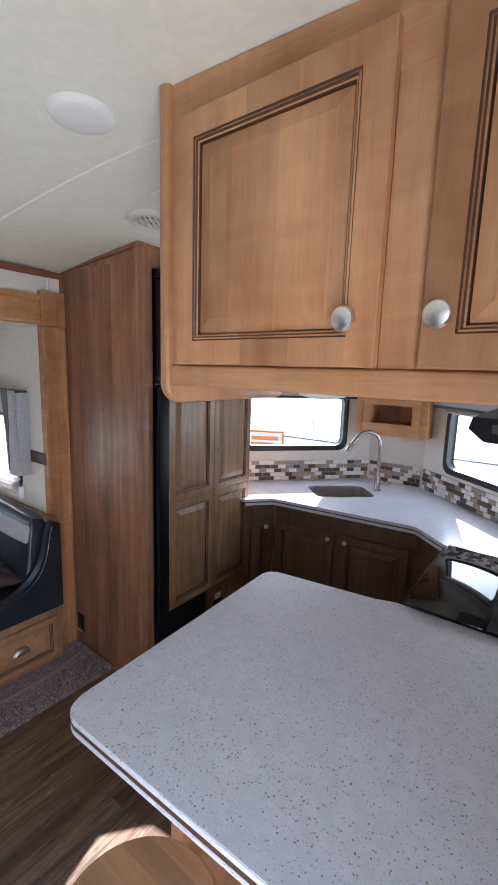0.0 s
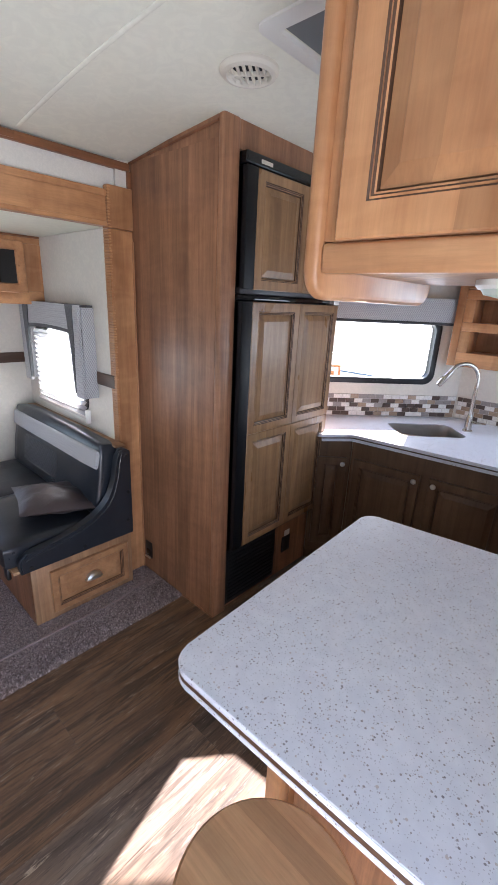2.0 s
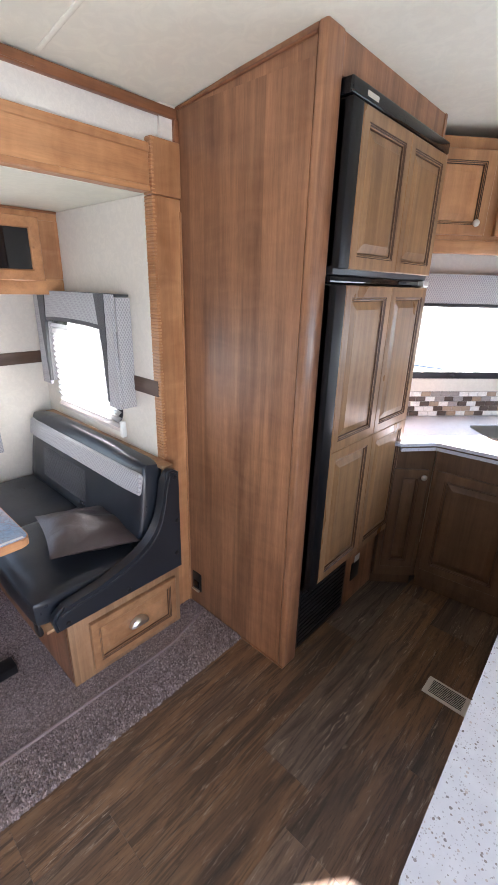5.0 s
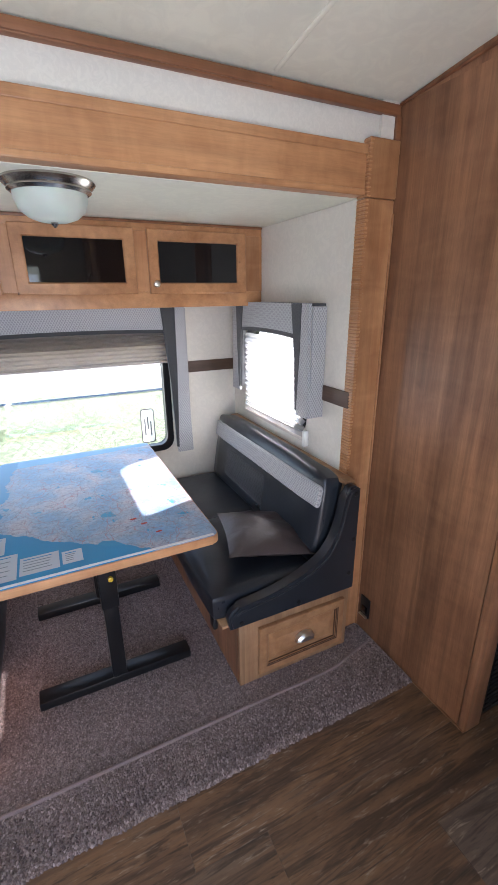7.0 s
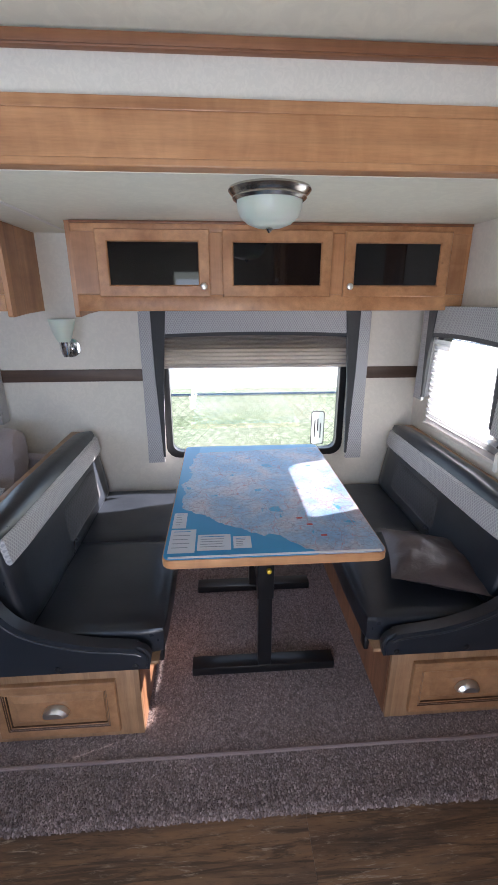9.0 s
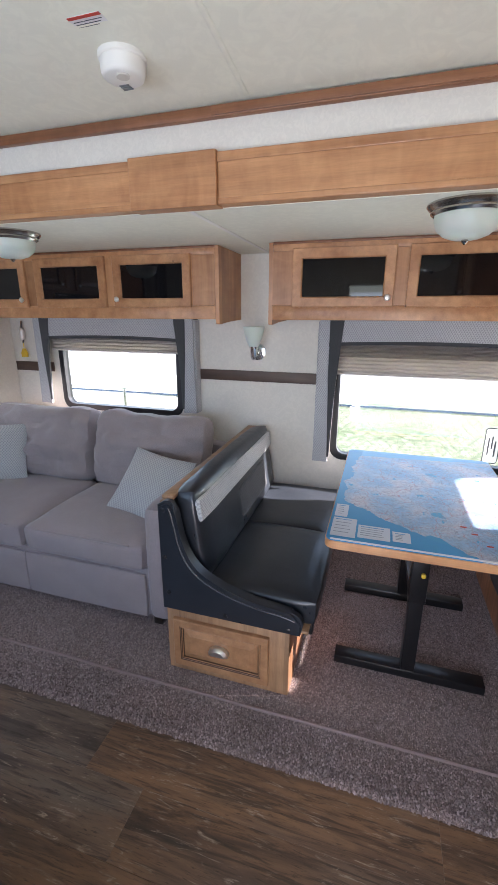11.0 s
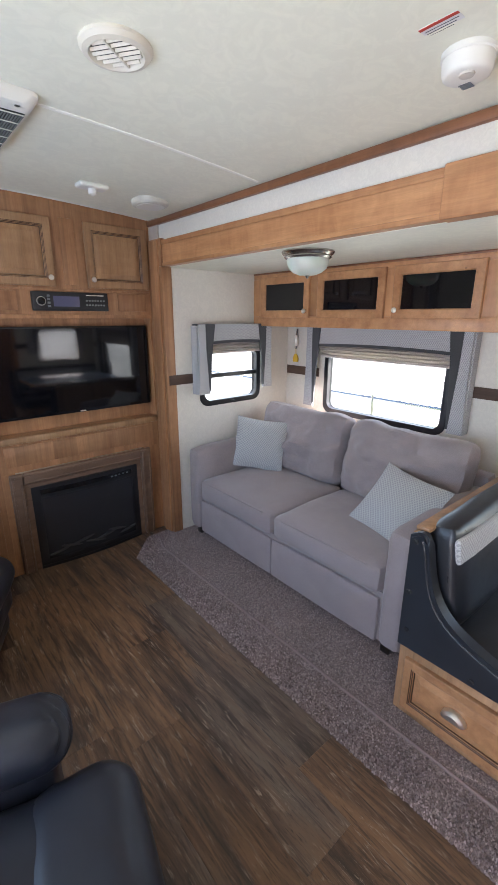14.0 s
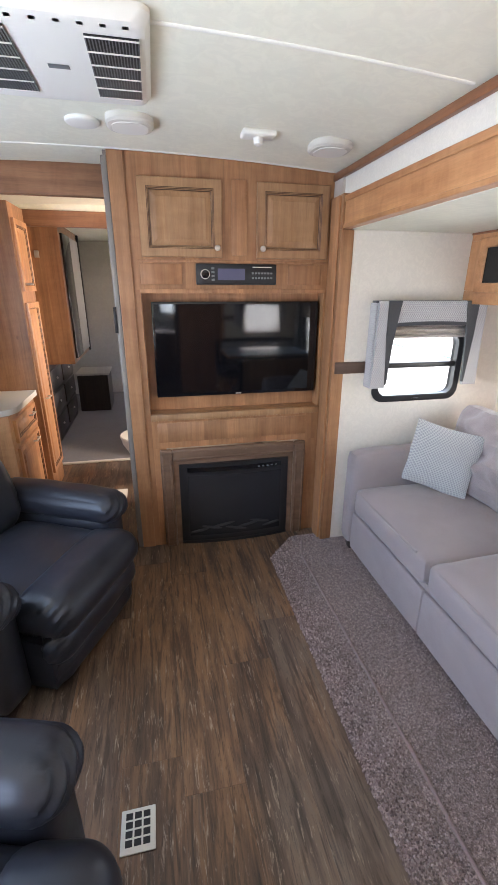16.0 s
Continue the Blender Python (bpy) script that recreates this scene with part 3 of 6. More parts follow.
def window(name, at, w, h, label, bar=None, group="windows"):
    """Black framed coach window with round corners, set in a wall."""
    ob = thing(name, at, label, "window", group, "structure")
    b, r = 0.04, 0.075
    bm = rings([round_rect(w, h, r, y=0.045), round_rect(w, h, r, y=-0.010), round_rect(w - 0.012, h - 0.012, r, y=-0.014), round_rect(w - 2 * b, h - 2 * b, r - 0.02, y=-0.012), round_rect(w - 2 * b, h - 2 * b, r - 0.02, y=0.045), round_rect(w, h, r, y=0.045)], False, False)
    bmesh.ops.remove_doubles(bm, verts=bm.verts[:], dist=1e-5)
    part("window_frame", bm, black_plastic, ob)
    pane = part("pane", rbox(-w / 2 + 0.03, w / 2 - 0.03, 0.018, 0.022, -h / 2 + 0.03, h / 2 - 0.03, 0), pane_mat, ob, "clear window pane", None, None)
    pane.visible_shadow = False
    if bar is not None:
        part("glazing_bar", rbox(-w / 2 + b, w / 2 - b, -0.006, 0.03, bar - 0.016, bar + 0.016, 0.004), black_plastic, ob)
    part("latch", rbox(-0.02, 0.02, -0.026, -0.012, -h / 2 + 0.012, -h / 2 + 0.024, 0.003), black_plastic, ob)
    return ob


def shade(at, w, drop, pitch=0.02, label="pleated fabric window shade drawn partly down", swap=4):
    ob = thing("pleated_blind", at, label, "shade", "pleated blinds")
    n = max(2, int(drop / pitch))
    for name, k0, k1, mat in (("upper_pleats", 0, n - swap, shade_cloth), ("lower_pleats", n - swap, n, shade_light)):
        if k1 <= k0:
            continue
        bm = bmesh.new()
        last = None
        for k in range(2 * k0, 2 * k1 + 1):
            z, y = -k * drop / n / 2, -0.012 if k % 2 else 0.0
            pair = [bm.verts.new((s * w / 2, y, z)) for s in (-1, 1)]
            if last:
                bm.faces.new((last[0], last[1], pair[1], pair[0]))
            last = pair
        bmesh.ops.solidify(bm, geom=bm.faces[:], thickness=0.001)
        part(name, bm, mat, ob, "", None, None)
    part("bottom_rail", rbox(-w / 2, w / 2, -0.015, 0.006, -drop - 0.014, -drop, 0.003), shade_light, ob)
    part("head_rail", rbox(-w / 2, w / 2, -0.015, 0.008, 0.0, 0.02, 0.003), shade_light, ob)
    return ob


def lambrequin(at, w, top, leg, label, legs=(1, 1)):
    """A padded window valance: patterned board, dark piping, side legs with a dark wedge."""
    ob = thing("window_valance", at, label, "valance", "window valances")
    d = 0.085
    n = 16
    def arc(x):
        return -top + 0.018 * (2 * x / w) ** 2 * -1 + 0.012
    low = [(-w / 2 + 0.05 + (w - 0.1) * k / n, arc(-w / 2 + 0.05 + (w - 0.1) * k / n)) for k in range(n + 1)]
    outline = low + [(w / 2 - 0.05, 0), (-w / 2 + 0.05, 0)]
    part("board", rings([[(x, -d, z) for x, z in outline], [(x, -d + 0.015, z) for x, z in outline]]), lozenge, ob)
    band = [(x, z + 0.004) for x, z in low] + [(x, z - 0.016) for x, z in low[::-1]]
    part("piping", rings([[(x, -d - 0.001, z) for x, z in band], [(x, -d + 0.014, z) for x, z in band]]), grey_cloth, ob)
    part("top_board", rbox(-w / 2 - 0.002, w / 2 + 0.002, -d + 0.016, -0.002, -0.012, 0.0, 0.002), grey_cloth, ob)
    for s, there in ((-1, legs[0]), (1, legs[1])):
        if not there:
            continue
        e = s * w / 2
        outer = [(e, 0), (e - s * 0.055, 0), (e - s * 0.06, -leg * 0.4), (e - s * 0.085, -leg), (e + s * 0.012, -leg), (e, -leg * 0.5)]
        part("side_panel", rings([[(x, -d - 0.004, z) for x, z in outer], [(x, -d + 0.012, z) for x, z in outer]]), lozenge, ob)
        part("side_return", rbox(e, e + s * 0.012, -d + 0.013, -0.002, -leg, -0.013, 0.002), lozenge, ob)
        inner = [(e - s * 0.057, 0.0), (e - s * 0.14, 0.0), (e - s * 0.125, -leg * 0.2), (e - s * 0.105, -leg * 0.5), (e - s * 0.092, -leg * 0.96), (e - s * 0.08, -leg * 0.96), (e - s * 0.062, -leg * 0.4)]
        part("wedge", rings([[(x, -d - 0.006, z) for x, z in inner], [(x, -d + 0.010, z) for x, z in inner]]), grey_cloth, ob, "dark grey cloth wedge")
    return ob


W1 = (-0.10, 1.00, 0.68, 1.40)      # dinette window: y0, y1, z0, z1
W2 = (-2.17, -1.15, 0.885, 1.42)    # sofa window
W3 = (-2.86, -2.26, 0.975, 1.42)    # slide-out end window by the sofa: x0, x1
W4 = (-2.97, -2.32, 0.96, 1.47)     # slide-out end window by the bench


def hole(a, b, z0, z1):
    return (a + 0.03, b - 0.03, z0 + 0.03, z1 - 0.03)


ZW = 2.33
wall("wall_slide_back", (XS, YN), (XS, YS), -0.04, 1.95, wall_paper, [hole(YN - W1[1], YN - W1[0], W1[2], W1[3]), hole(YN - W2[1], YN - W2[0], W2[2], W2[3])], label="off-white mottled vinyl wall of the slide-out")
wall("wall_slide_north", (XL, YN), (XS, YN), -0.04, 1.95, wall_paper, [hole(XL - W4[1], XL - W4[0], W4[2], W4[3])], label="off-white mottled end wall of the slide-out")
wall("wall_slide_south", (XS, YS), (XL, YS), -0.04, 1.95, wall_paper, [hole(W3[0] - XS, W3[1] - XS, W3[2], W3[3])], label="off-white mottled end wall beside the sofa")
LW, RW = math.dist(RB, RA), math.dist(RC, RD)
K1 = (0.205, 1.05, 1.145, 1.60)     # rear window on the fridge side: along from RB, z0, z1
K2 = (0.30, 1.16, 1.09, 1.56)       # rear window on the stove side: along from RD
wall("wall_rear_fridge_side", RB, RA, -0.04, ZW, wall_paper, [hole(*K1)], label="off-white angled rear wall behind the sink")
wall("wall_rear", RC, RB, -0.04, ZW, wall_paper, label="short off-white rear wall")
wall("wall_rear_stove_side", RD, RC, -0.04, ZW, wall_paper, [hole(*K2)], label="off-white angled rear wall beside the stove")
wall("wall_left_rear", RA, (XL, YN + 0.052), -0.04, ZW, wall_paper, label="off-white side wall behind the refrigerator")
# both holes are unseen, added to let light into the front rooms
wall("wall_left_front", (XL, YS - 0.052), (XL, -7.4), -0.04, ZW, beige_wall, [hole(0.77, 1.33, 1.1, 1.8), hole(2.95, 3.95, 0.95, 1.75)], label="beige side wall of the front rooms")
DOOR = (-0.28, 0.42)                # entry door opening on the right wall, y
RWIN = (-2.25, -0.85, 0.95, 1.75)   # window over the recliners, unseen, assumed so light enters from this side
wall("wall_right", (XR, -7.4), (XR, RD[1]), -0.04, ZW, wall_paper, [(DOOR[0] + 7.4, DOOR[1] + 7.4, -0.04, 1.93), hole(RWIN[0] + 7.4, RWIN[1] + 7.4, RWIN[2], RWIN[3])], label="off-white side wall with the entry door opening")
wall("wall_front", (XL, -7.4), (XR, -7.4), -0.04, ZW, beige_wall, label="beige bedroom end wall")
solid("wall_over_slide", rbox(XL - 0.06, XL - 0.014, YT - 0.12, YN + 0.13, 1.992, ZW, 0), header_paper, (0, 0, 0), "off-white textured band above the slide-out opening", "wall", kind="structure", smooth=None)

# ceilings
xs = [XL - 0.06 + (XR - XL + 0.12) * k / 16 for k in range(17)]
bm = rings([[(x, y, ceiling_z(x, y)) for x in xs] + [(x, y, 2.42) for x in xs[::-1]] for y in (-7.5, -2.9, -1.0, 0.5, 1.7, 3.6)])
solid("ceiling", bm, ceiling_mat, (0, 0, 0), "cream mottled vinyl ceiling, slightly arched", "ceiling", kind="structure", smooth=60)
solid("ceiling_slide", rbox(XS - 0.05, XL - 0.051, YS - 0.05, YN + 0.05, 1.952, 1.991, 0), ceiling_mat, (0, 0, 0), "pale flat ceiling of the slide-out", "ceiling", kind="structure", smooth=None)
solid("slide_roof_seam", rbox(XS + 0.02, XL - 0.06, -0.545, -0.525, 1.949, 1.952, 0.001), white_plastic, (0, 0, 0), "thin pale batten across the slide-out ceiling", "trim", kind="structure")
batten_white = material("batten_vinyl", (0.88, 0.87, 0.78), 0.4)
for y in (-1.655, -0.30, 1.065, -2.757):
    bm = bmesh.new()
    pts = [(x, ceiling_z(x, y)) for x in [XL + 0.016 + (XR - XL - 0.02) * k / 16 for k in range(17)]]
    rings([[(x, y + s * 0.009, z + dz) for s, dz in ((-1, 0.004), (-0.9, -0.0015), (-0.5, -0.004), (0.5, -0.004), (0.9, -0.0015), (1, 0.004))] for x, z in pts], True, True, bm)
    solid("ceiling_batten", bm, batten_white if y < -1 else ceiling_mat, (0, 0, 0), "thin cream ceiling batten over a panel joint", "trim", "ceiling battens", "structure")

# floors
floor = thing("floor", (0, 0, 0), "dark brown wood-look vinyl plank floor", "floor", kind="structure")
part("subfloor", prism([(XL - 0.05, -7.45), (XR + 0.05, -7.45), (XR + 0.05, 2.60), (-0.46, 3.545), (-0.92, 3.545), (XL - 0.05, 2.27), (XL - 0.05, YN + 0.05), (XS - 0.05, YN + 0.05), (XS - 0.05, YS - 0.05), (XL - 0.05, YS - 0.05)], -0.12, -0.006), under_floor, floor, "dark joints between planks", None, None)
carpet_y0, carpet_y1 = -2.68, 1.565
n = 150
edge = []
for k in range(n + 1):
    y = carpet_y0 + (carpet_y1 - carpet_y0) * k / n
    x = -1.60 + 0.006 * noise.noise(Vector((y * 30, 0, 0))) + 0.004 * noise.noise(Vector((y * 90, 3, 0)))
    if y < -2.47:
        x = -1.60 - 0.20 * (-2.47 - y) / 0.21 + 0.004 * noise.noise(Vector((y * 60, 0, 0)))
    edge.append((x, y))
bm = bmesh.new()
stations = [0.0, 0.004, 0.012, 0.03, 0.08, 0.14, 0.19, 0.197, 0.204, 0.211, 0.23, 0.32, 0.4]
heights = [0.0, 0.006, 0.009, 0.0095, 0.010, 0.011, 0.012, 0.0125, 0.0125, 0.0125, 0.013, 0.013, 0.013]
rows = []
for (x, y) in edge:
    wob = 0.004 * noise.noise(Vector((y * 4, 7, 0))) + (0.03 * max(0, (y - 1.25) / 0.3) if y > 1.25 else 0)
    rows.append([bm.verts.new((x - s - (wob if 0.1 < s < 0.35 else 0), y, h)) for s, h in zip(stations, heights)])
for a, b in zip(rows, rows[1:]):
    for i in range(len(a) - 1):
        bm.faces.new((a[i], b[i], b[i + 1], a[i + 1]))
ramp = solid("carpet_ramp", bm, carpet, (0, 0, 0), "mauve-grey cut-pile carpet flap with a welted seam", "carpet", kind="structure", smooth=60)
solid("carpet_slide", rbox(XS, -1.99, YS, YN, -0.004, 0.0125, 0), carpet, (0, 0, 0), "mauve-grey cut-pile carpet under the dinette and sofa", "carpet", kind="structure", smooth=None)

welt = [(-1.803 + 0.004 * noise.noise(Vector((y_ * 4, 7, 0))) - max(0.0, y_ - 1.30) * 0.25 - (0.35 * max(0.0, -2.45 - y_)), y_, 0.0135 + 0.002 * noise.noise(Vector((y_ * 9, 2, 0)))) for y_ in [carpet_y0 + 0.03 + (carpet_y1 - carpet_y0 - 0.06) * k / 90 for k in range(91)]]
solid("carpet_welt", tube(welt, 0.0075, 8), cloth_material("welt", (0.27, 0.20, 0.19)), (0, 0, 0), "mauve-grey sewn welt along the carpet flap", "carpet seam", kind="structure")


def pile_material():
    m = material("carpet_pile", (0.2, 0.15, 0.14), 1.0)
    n = Nodes(m)
    tuft = n.t.nodes.new("ShaderNodeNewGeometry").outputs["Random Per Island"]
    c = n.ramp(tuft, (0.0, (0.115, 0.080, 0.074)), (0.5, (0.245, 0.182, 0.170)), (0.85, (0.37, 0.288, 0.272)), (1.0, (0.54, 0.43, 0.41)))
    n.colour(n.mix(0.6, c, n.ramp(n.noise(n.coords(), 3.5, 4), (0.35, 0.72), (0.65, 1.12)), "MULTIPLY"))
    n.p.inputs["Sheen Weight"].default_value = 0.2
    return m


def pile(name, x, y, z, low, high, label):
    """Cut tufts as leaning four-sided points, standing at the given places."""
    pick = np.random.default_rng(5)
    count = len(x)
    turn, tall, wide = pick.uniform(0, math.tau, count), pick.uniform(low, high, count), pick.uniform(0.0035, 0.0062, count)
    lean, lean_way = pick.uniform(0.0, 0.006, count), pick.uniform(0, math.tau, count)
    verts = np.empty((count, 5, 3))
    for k in range(4):
        verts[:, k] = np.stack((x + wide * np.cos(turn + k * math.pi / 2), y + wide * np.sin(turn + k * math.pi / 2), z - 0.002), 1)
    verts[:, 4] = np.stack((x + lean * np.cos(lean_way), y + lean * np.sin(lean_way), z + tall), 1)
    base = np.arange(count)[:, None, None] * 5
    faces = (base + np.array([(k, (k + 1) % 4, 4) for k in range(4)])).reshape(-1, 3)
    me = bpy.data.meshes.new(name)
    me.from_pydata(verts.reshape(-1, 3).tolist(), [], faces.tolist())
    me.materials.append(bpy.data.materials.get("carpet_pile") or pile_material())
    return tagged(new(name, me), label, "carpet", kind="stuff")


spread = np.random.default_rng(3)
step = 0.0082
gx, gy = np.meshgrid(np.arange(-3.18, -1.61, step), np.arange(-2.66, 1.56, step))
gx, gy = (gx + spread.uniform(-0.4, 0.4, gx.shape) * step).ravel(), (gy + spread.uniform(-0.4, 0.4, gy.shape) * step).ravel()
keep = (np.abs(gx + 1.803) > 0.010) & ((gx > -1.99) | ((gy > -2.59) & (gy < 1.43))) & (gx < np.where(gy < -2.47, -1.61 - 0.95 * (-2.47 - gy), -1.61))
pile("carpet_pile", gx[keep], gy[keep], np.full(keep.sum(), 0.0115), 0.004, 0.0085, "mauve-grey cut carpet pile")
fy = np.linspace(carpet_y0 + 0.01, carpet_y1 - 0.005, 1500)
fx = np.where(fy < -2.47, -1.60 - 0.95 * (-2.47 - fy), -1.60) + spread.uniform(-0.012, 0.004, 1500)
pile("carpet_fringe", fx, fy, np.full(1500, 0.003), 0.006, 0.013, "frayed pale cut edge of the carpet flap")

# beam, posts and mouldings round the slide-out opening
beam = thing("beam_slide", (0, 0, 0), "stained maple header beam across the slide-out opening", "beam", kind="structure")
for a, b in ((YS + 0.007, -0.737), (-0.405, YN - 0.006)):
    part("board", rbox(-2.05, -1.995, a, b, 1.953, 2.108, 0.004), maple_y, beam, "", None, None)
    part("bead", rbox(-1.995, -1.989, a, b, 2.078, 2.108, 0.003), maple_y, beam, "", None, None)
    part("lower_bead", rbox(-1.995, -1.991, a, b, 1.954, 1.972, 0.002), maple_y, beam, "", None, None)
part("joint_cover", rbox(-2.049, -1.981, -0.737, -0.405, 1.949, 2.115, 0.004), maple_y, beam, "plain maple cover over the beam joint", None, None)
solid("crown_trim", rbox(-2.014, -1.988, YT + 0.002, YN + 0.125, 2.204, 2.238, 0.005), trim_wood, (0, 0, 0), "reddish-brown stained crown moulding below the ceiling", "trim", kind="structure")
solid("crown_trim", rbox(-1.988, -1.981, -0.42, 1.05, 2.208, 2.234, 0.002), trim_wood, (0, 0, 0), "reddish-brown overlapping length of crown moulding", "trim", kind="structure")
solid("corner_trim", rbox(-2.0, -1.984, 1.548, 1.569, 2.13, 2.205, 0.003), trim_wood, (0, 0, 0), "short brown trim in the upper corner", "trim", kind="structure")
post = thing("post_north", (0, 0, 0), "knotty maple post with a rough-sawn edge", "post", kind="structure")
part("board", rbox(-2.04, -1.985, YN - 0.004, 1.566, 0.0, 1.945, 0.004), maple, post, "", None, None)
part("head_block", rbox(-2.04, -1.980, YN - 0.006, 1.568, 1.946, 2.13, 0.004), maple, post, "", None, None)
bm = bmesh.new()
for k in range(97):
    z = 0.86 + k * 0.0131
    w = 0.006 + 0.010 * random.random()
    box(bm, -2.036, -1.9835 + (0.004 if z > 1.94 else 0), YN - 0.0075, YN - 0.004 + w, z, z + 0.005 + 0.005 * random.random(), 0.0015)
part("saw_marks", bm, maple_x, post, "rippled rough-sawn edge", None, None)
part("bead", tube([(-1.983, 1.563, 0.0), (-1.983, 1.563, 1.9)], 0.005, 8), maple, post)
post = thing("post_south", (0, 0, 0), "stained maple corner post of the slide-out opening", "post", kind="structure")
part("board", rbox(-2.06, -1.985, YT + 0.002, YS + 0.006, 0.0, 1.95, 0.004), tv_wood, post, "", None, None)
part("head_block", rbox(-2.05, -1.984, YT + 0.002, YS + 0.006, 1.951, 2.12, 0.003), tv_wood, post, "", None, None)
part("bead", rbox(-1.985, -1.972, YT + 0.05, YS - 0.02, 0.0, 2.11, 0.005), tv_wood, post, "", None, None)

# brown strip round the slide-out walls
for a, b in ((YS + 0.01, W2[0] - 0.06), (W2[1] + 0.06, W1[0] - 0.10), (W1[1] + 0.06, YN - 0.003)):
    solid("wall_strip", rbox(XS + 0.001, XS + 0.008, a, b, 1.165, 1.235, 0.002), strip_wood, (0, 0, 0), "dark brown horizontal wall strip", "trim", "wall strips", "structure")
for a, b, y0, y1 in ((W3[1] + 0.0, XL - 0.002, YS + 0.001, YS + 0.008), (W4[1] + 0.01, XL - 0.003, YN - 0.008, YN - 0.001)):
    solid("wall_strip", rbox(a, b, y0, y1, 1.165, 1.235, 0.002), strip_wood_x, (0, 0, 0), "dark brown horizontal wall strip", "trim", "wall strips", "structure")

# windows
def mid(a, b):
    return (a + b) / 2


window("window_1", facing(XS, mid(*W1[:2]), mid(*W1[2:]), 90), W1[1] - W1[0], W1[3] - W1[2], "black-framed window beside the dinette table")
window("window_2", facing(XS, mid(*W2[:2]), mid(*W2[2:]), 90), W2[1] - W2[0], W2[3] - W2[2], "black-framed window above the sofa")
window("window_3", facing(mid(*W3[:2]), YS, mid(*W3[2:]), 180), W3[1] - W3[0], W3[3] - W3[2], "black-framed sliding window with a middle bar", bar=0.005)
window("window_4", facing(mid(*W4[:2]), YN, mid(*W4[2:]), 0), W4[1] - W4[0], W4[3] - W4[2], "black-framed window at the bench end, sunlit")
LT = math.degrees(math.atan2(RA[1] - RB[1], RA[0] - RB[0]))
RT = math.degrees(math.atan2(RC[1] - RD[1], RC[0] - RD[0]))


def on_wall(p, q, s, z):
    p, q = Vector(p), Vector(q)
    c = p + (q - p).normalized() * s
    return facing(c.x, c.y, z, math.degrees(math.atan2(q.y - p.y, q.x - p.x)) + 180)


window("window_5", on_wall(RB, RA, mid(*K1[:2]), mid(*K1[2:])), K1[1] - K1[0], K1[3] - K1[2], "black-framed kitchen window over the sink")
window("window_6", on_wall(RD, RC, mid(*K2[:2]), mid(*K2[2:])), K2[1] - K2[0], K2[3] - K2[2], "black-framed kitchen window near the stove")
# out of view; added to carry the side light on the sofa
window("window_7", facing(XR, mid(*RWIN[:2]), mid(*RWIN[2:]), -90), RWIN[1] - RWIN[0], RWIN[3] - RWIN[2], "assumed black-framed window above the recliners, out of view")

shade(facing(XS + 0.03, mid(*W1[:2]), 1.46, 90), 1.10, 0.205, 0.022)
shade(facing(XS + 0.03, mid(*W2[:2]), 1.46, 90), 1.06, 0.115, 0.022, swap=3)
shade(facing(mid(*W3[:2]), YS + 0.03, 1.46, 180), 0.60, 0.075, 0.022, swap=2)
lambrequin(facing(XS, mid(*W1[:2]), 1.567, 90), 1.28, 0.135, 0.885, "grey lozenge-patterned padded window surround at the dinette")
lambrequin(facing(XS, mid(*W2[:2]), 1.567, 90), 1.28, 0.135, 0.63, "grey lozenge-patterned padded window surround over the sofa")
lambrequin(facing(mid(*W3[:2]), YS, 1.585, 180), 0.70, 0.13, 0.50, "grey lozenge-patterned padded surround on the end window")
lambrequin(facing(-2.60, YN, 1.585, 0), 0.80, 0.14, 0.50, "grey lozenge-patterned padded surround on the sunlit window")
blind = thing("pleated_blind", facing(-2.61, YN - 0.02, 1.42, 0), "sheer white pleated day shade drawn down, sunlit", "shade", "pleated blinds")
fold = [(-0.030 if k % 2 else -0.012, -0.005 - 0.0155 * k) for k in range(30)]
bm = bmesh.new()
prev = None
for k, (y_, z_) in enumerate(fold):
    pair = [bm.verts.new((-0.33 + (0.018 if k % 2 else 0.0), y_, z_)), bm.verts.new((0.33, y_, z_))]
    if prev:
        bm.faces.new((prev[0], prev[1], pair[1], pair[0]))
    prev = pair
bmesh.ops.solidify(bm, geom=bm.faces[:], thickness=0.0006)
part("pleats", bm, sheer, blind, "sheer white pleats", None, None)
part("bottom_rail", rbox(-0.33, 0.33, -0.03, -0.008, -0.475, -0.455, 0.004), shade_light, blind)
part("bracket", rbox(0.33, 0.35, -0.03, -0.004, -0.50, -0.42, 0.003), white_plastic, blind)

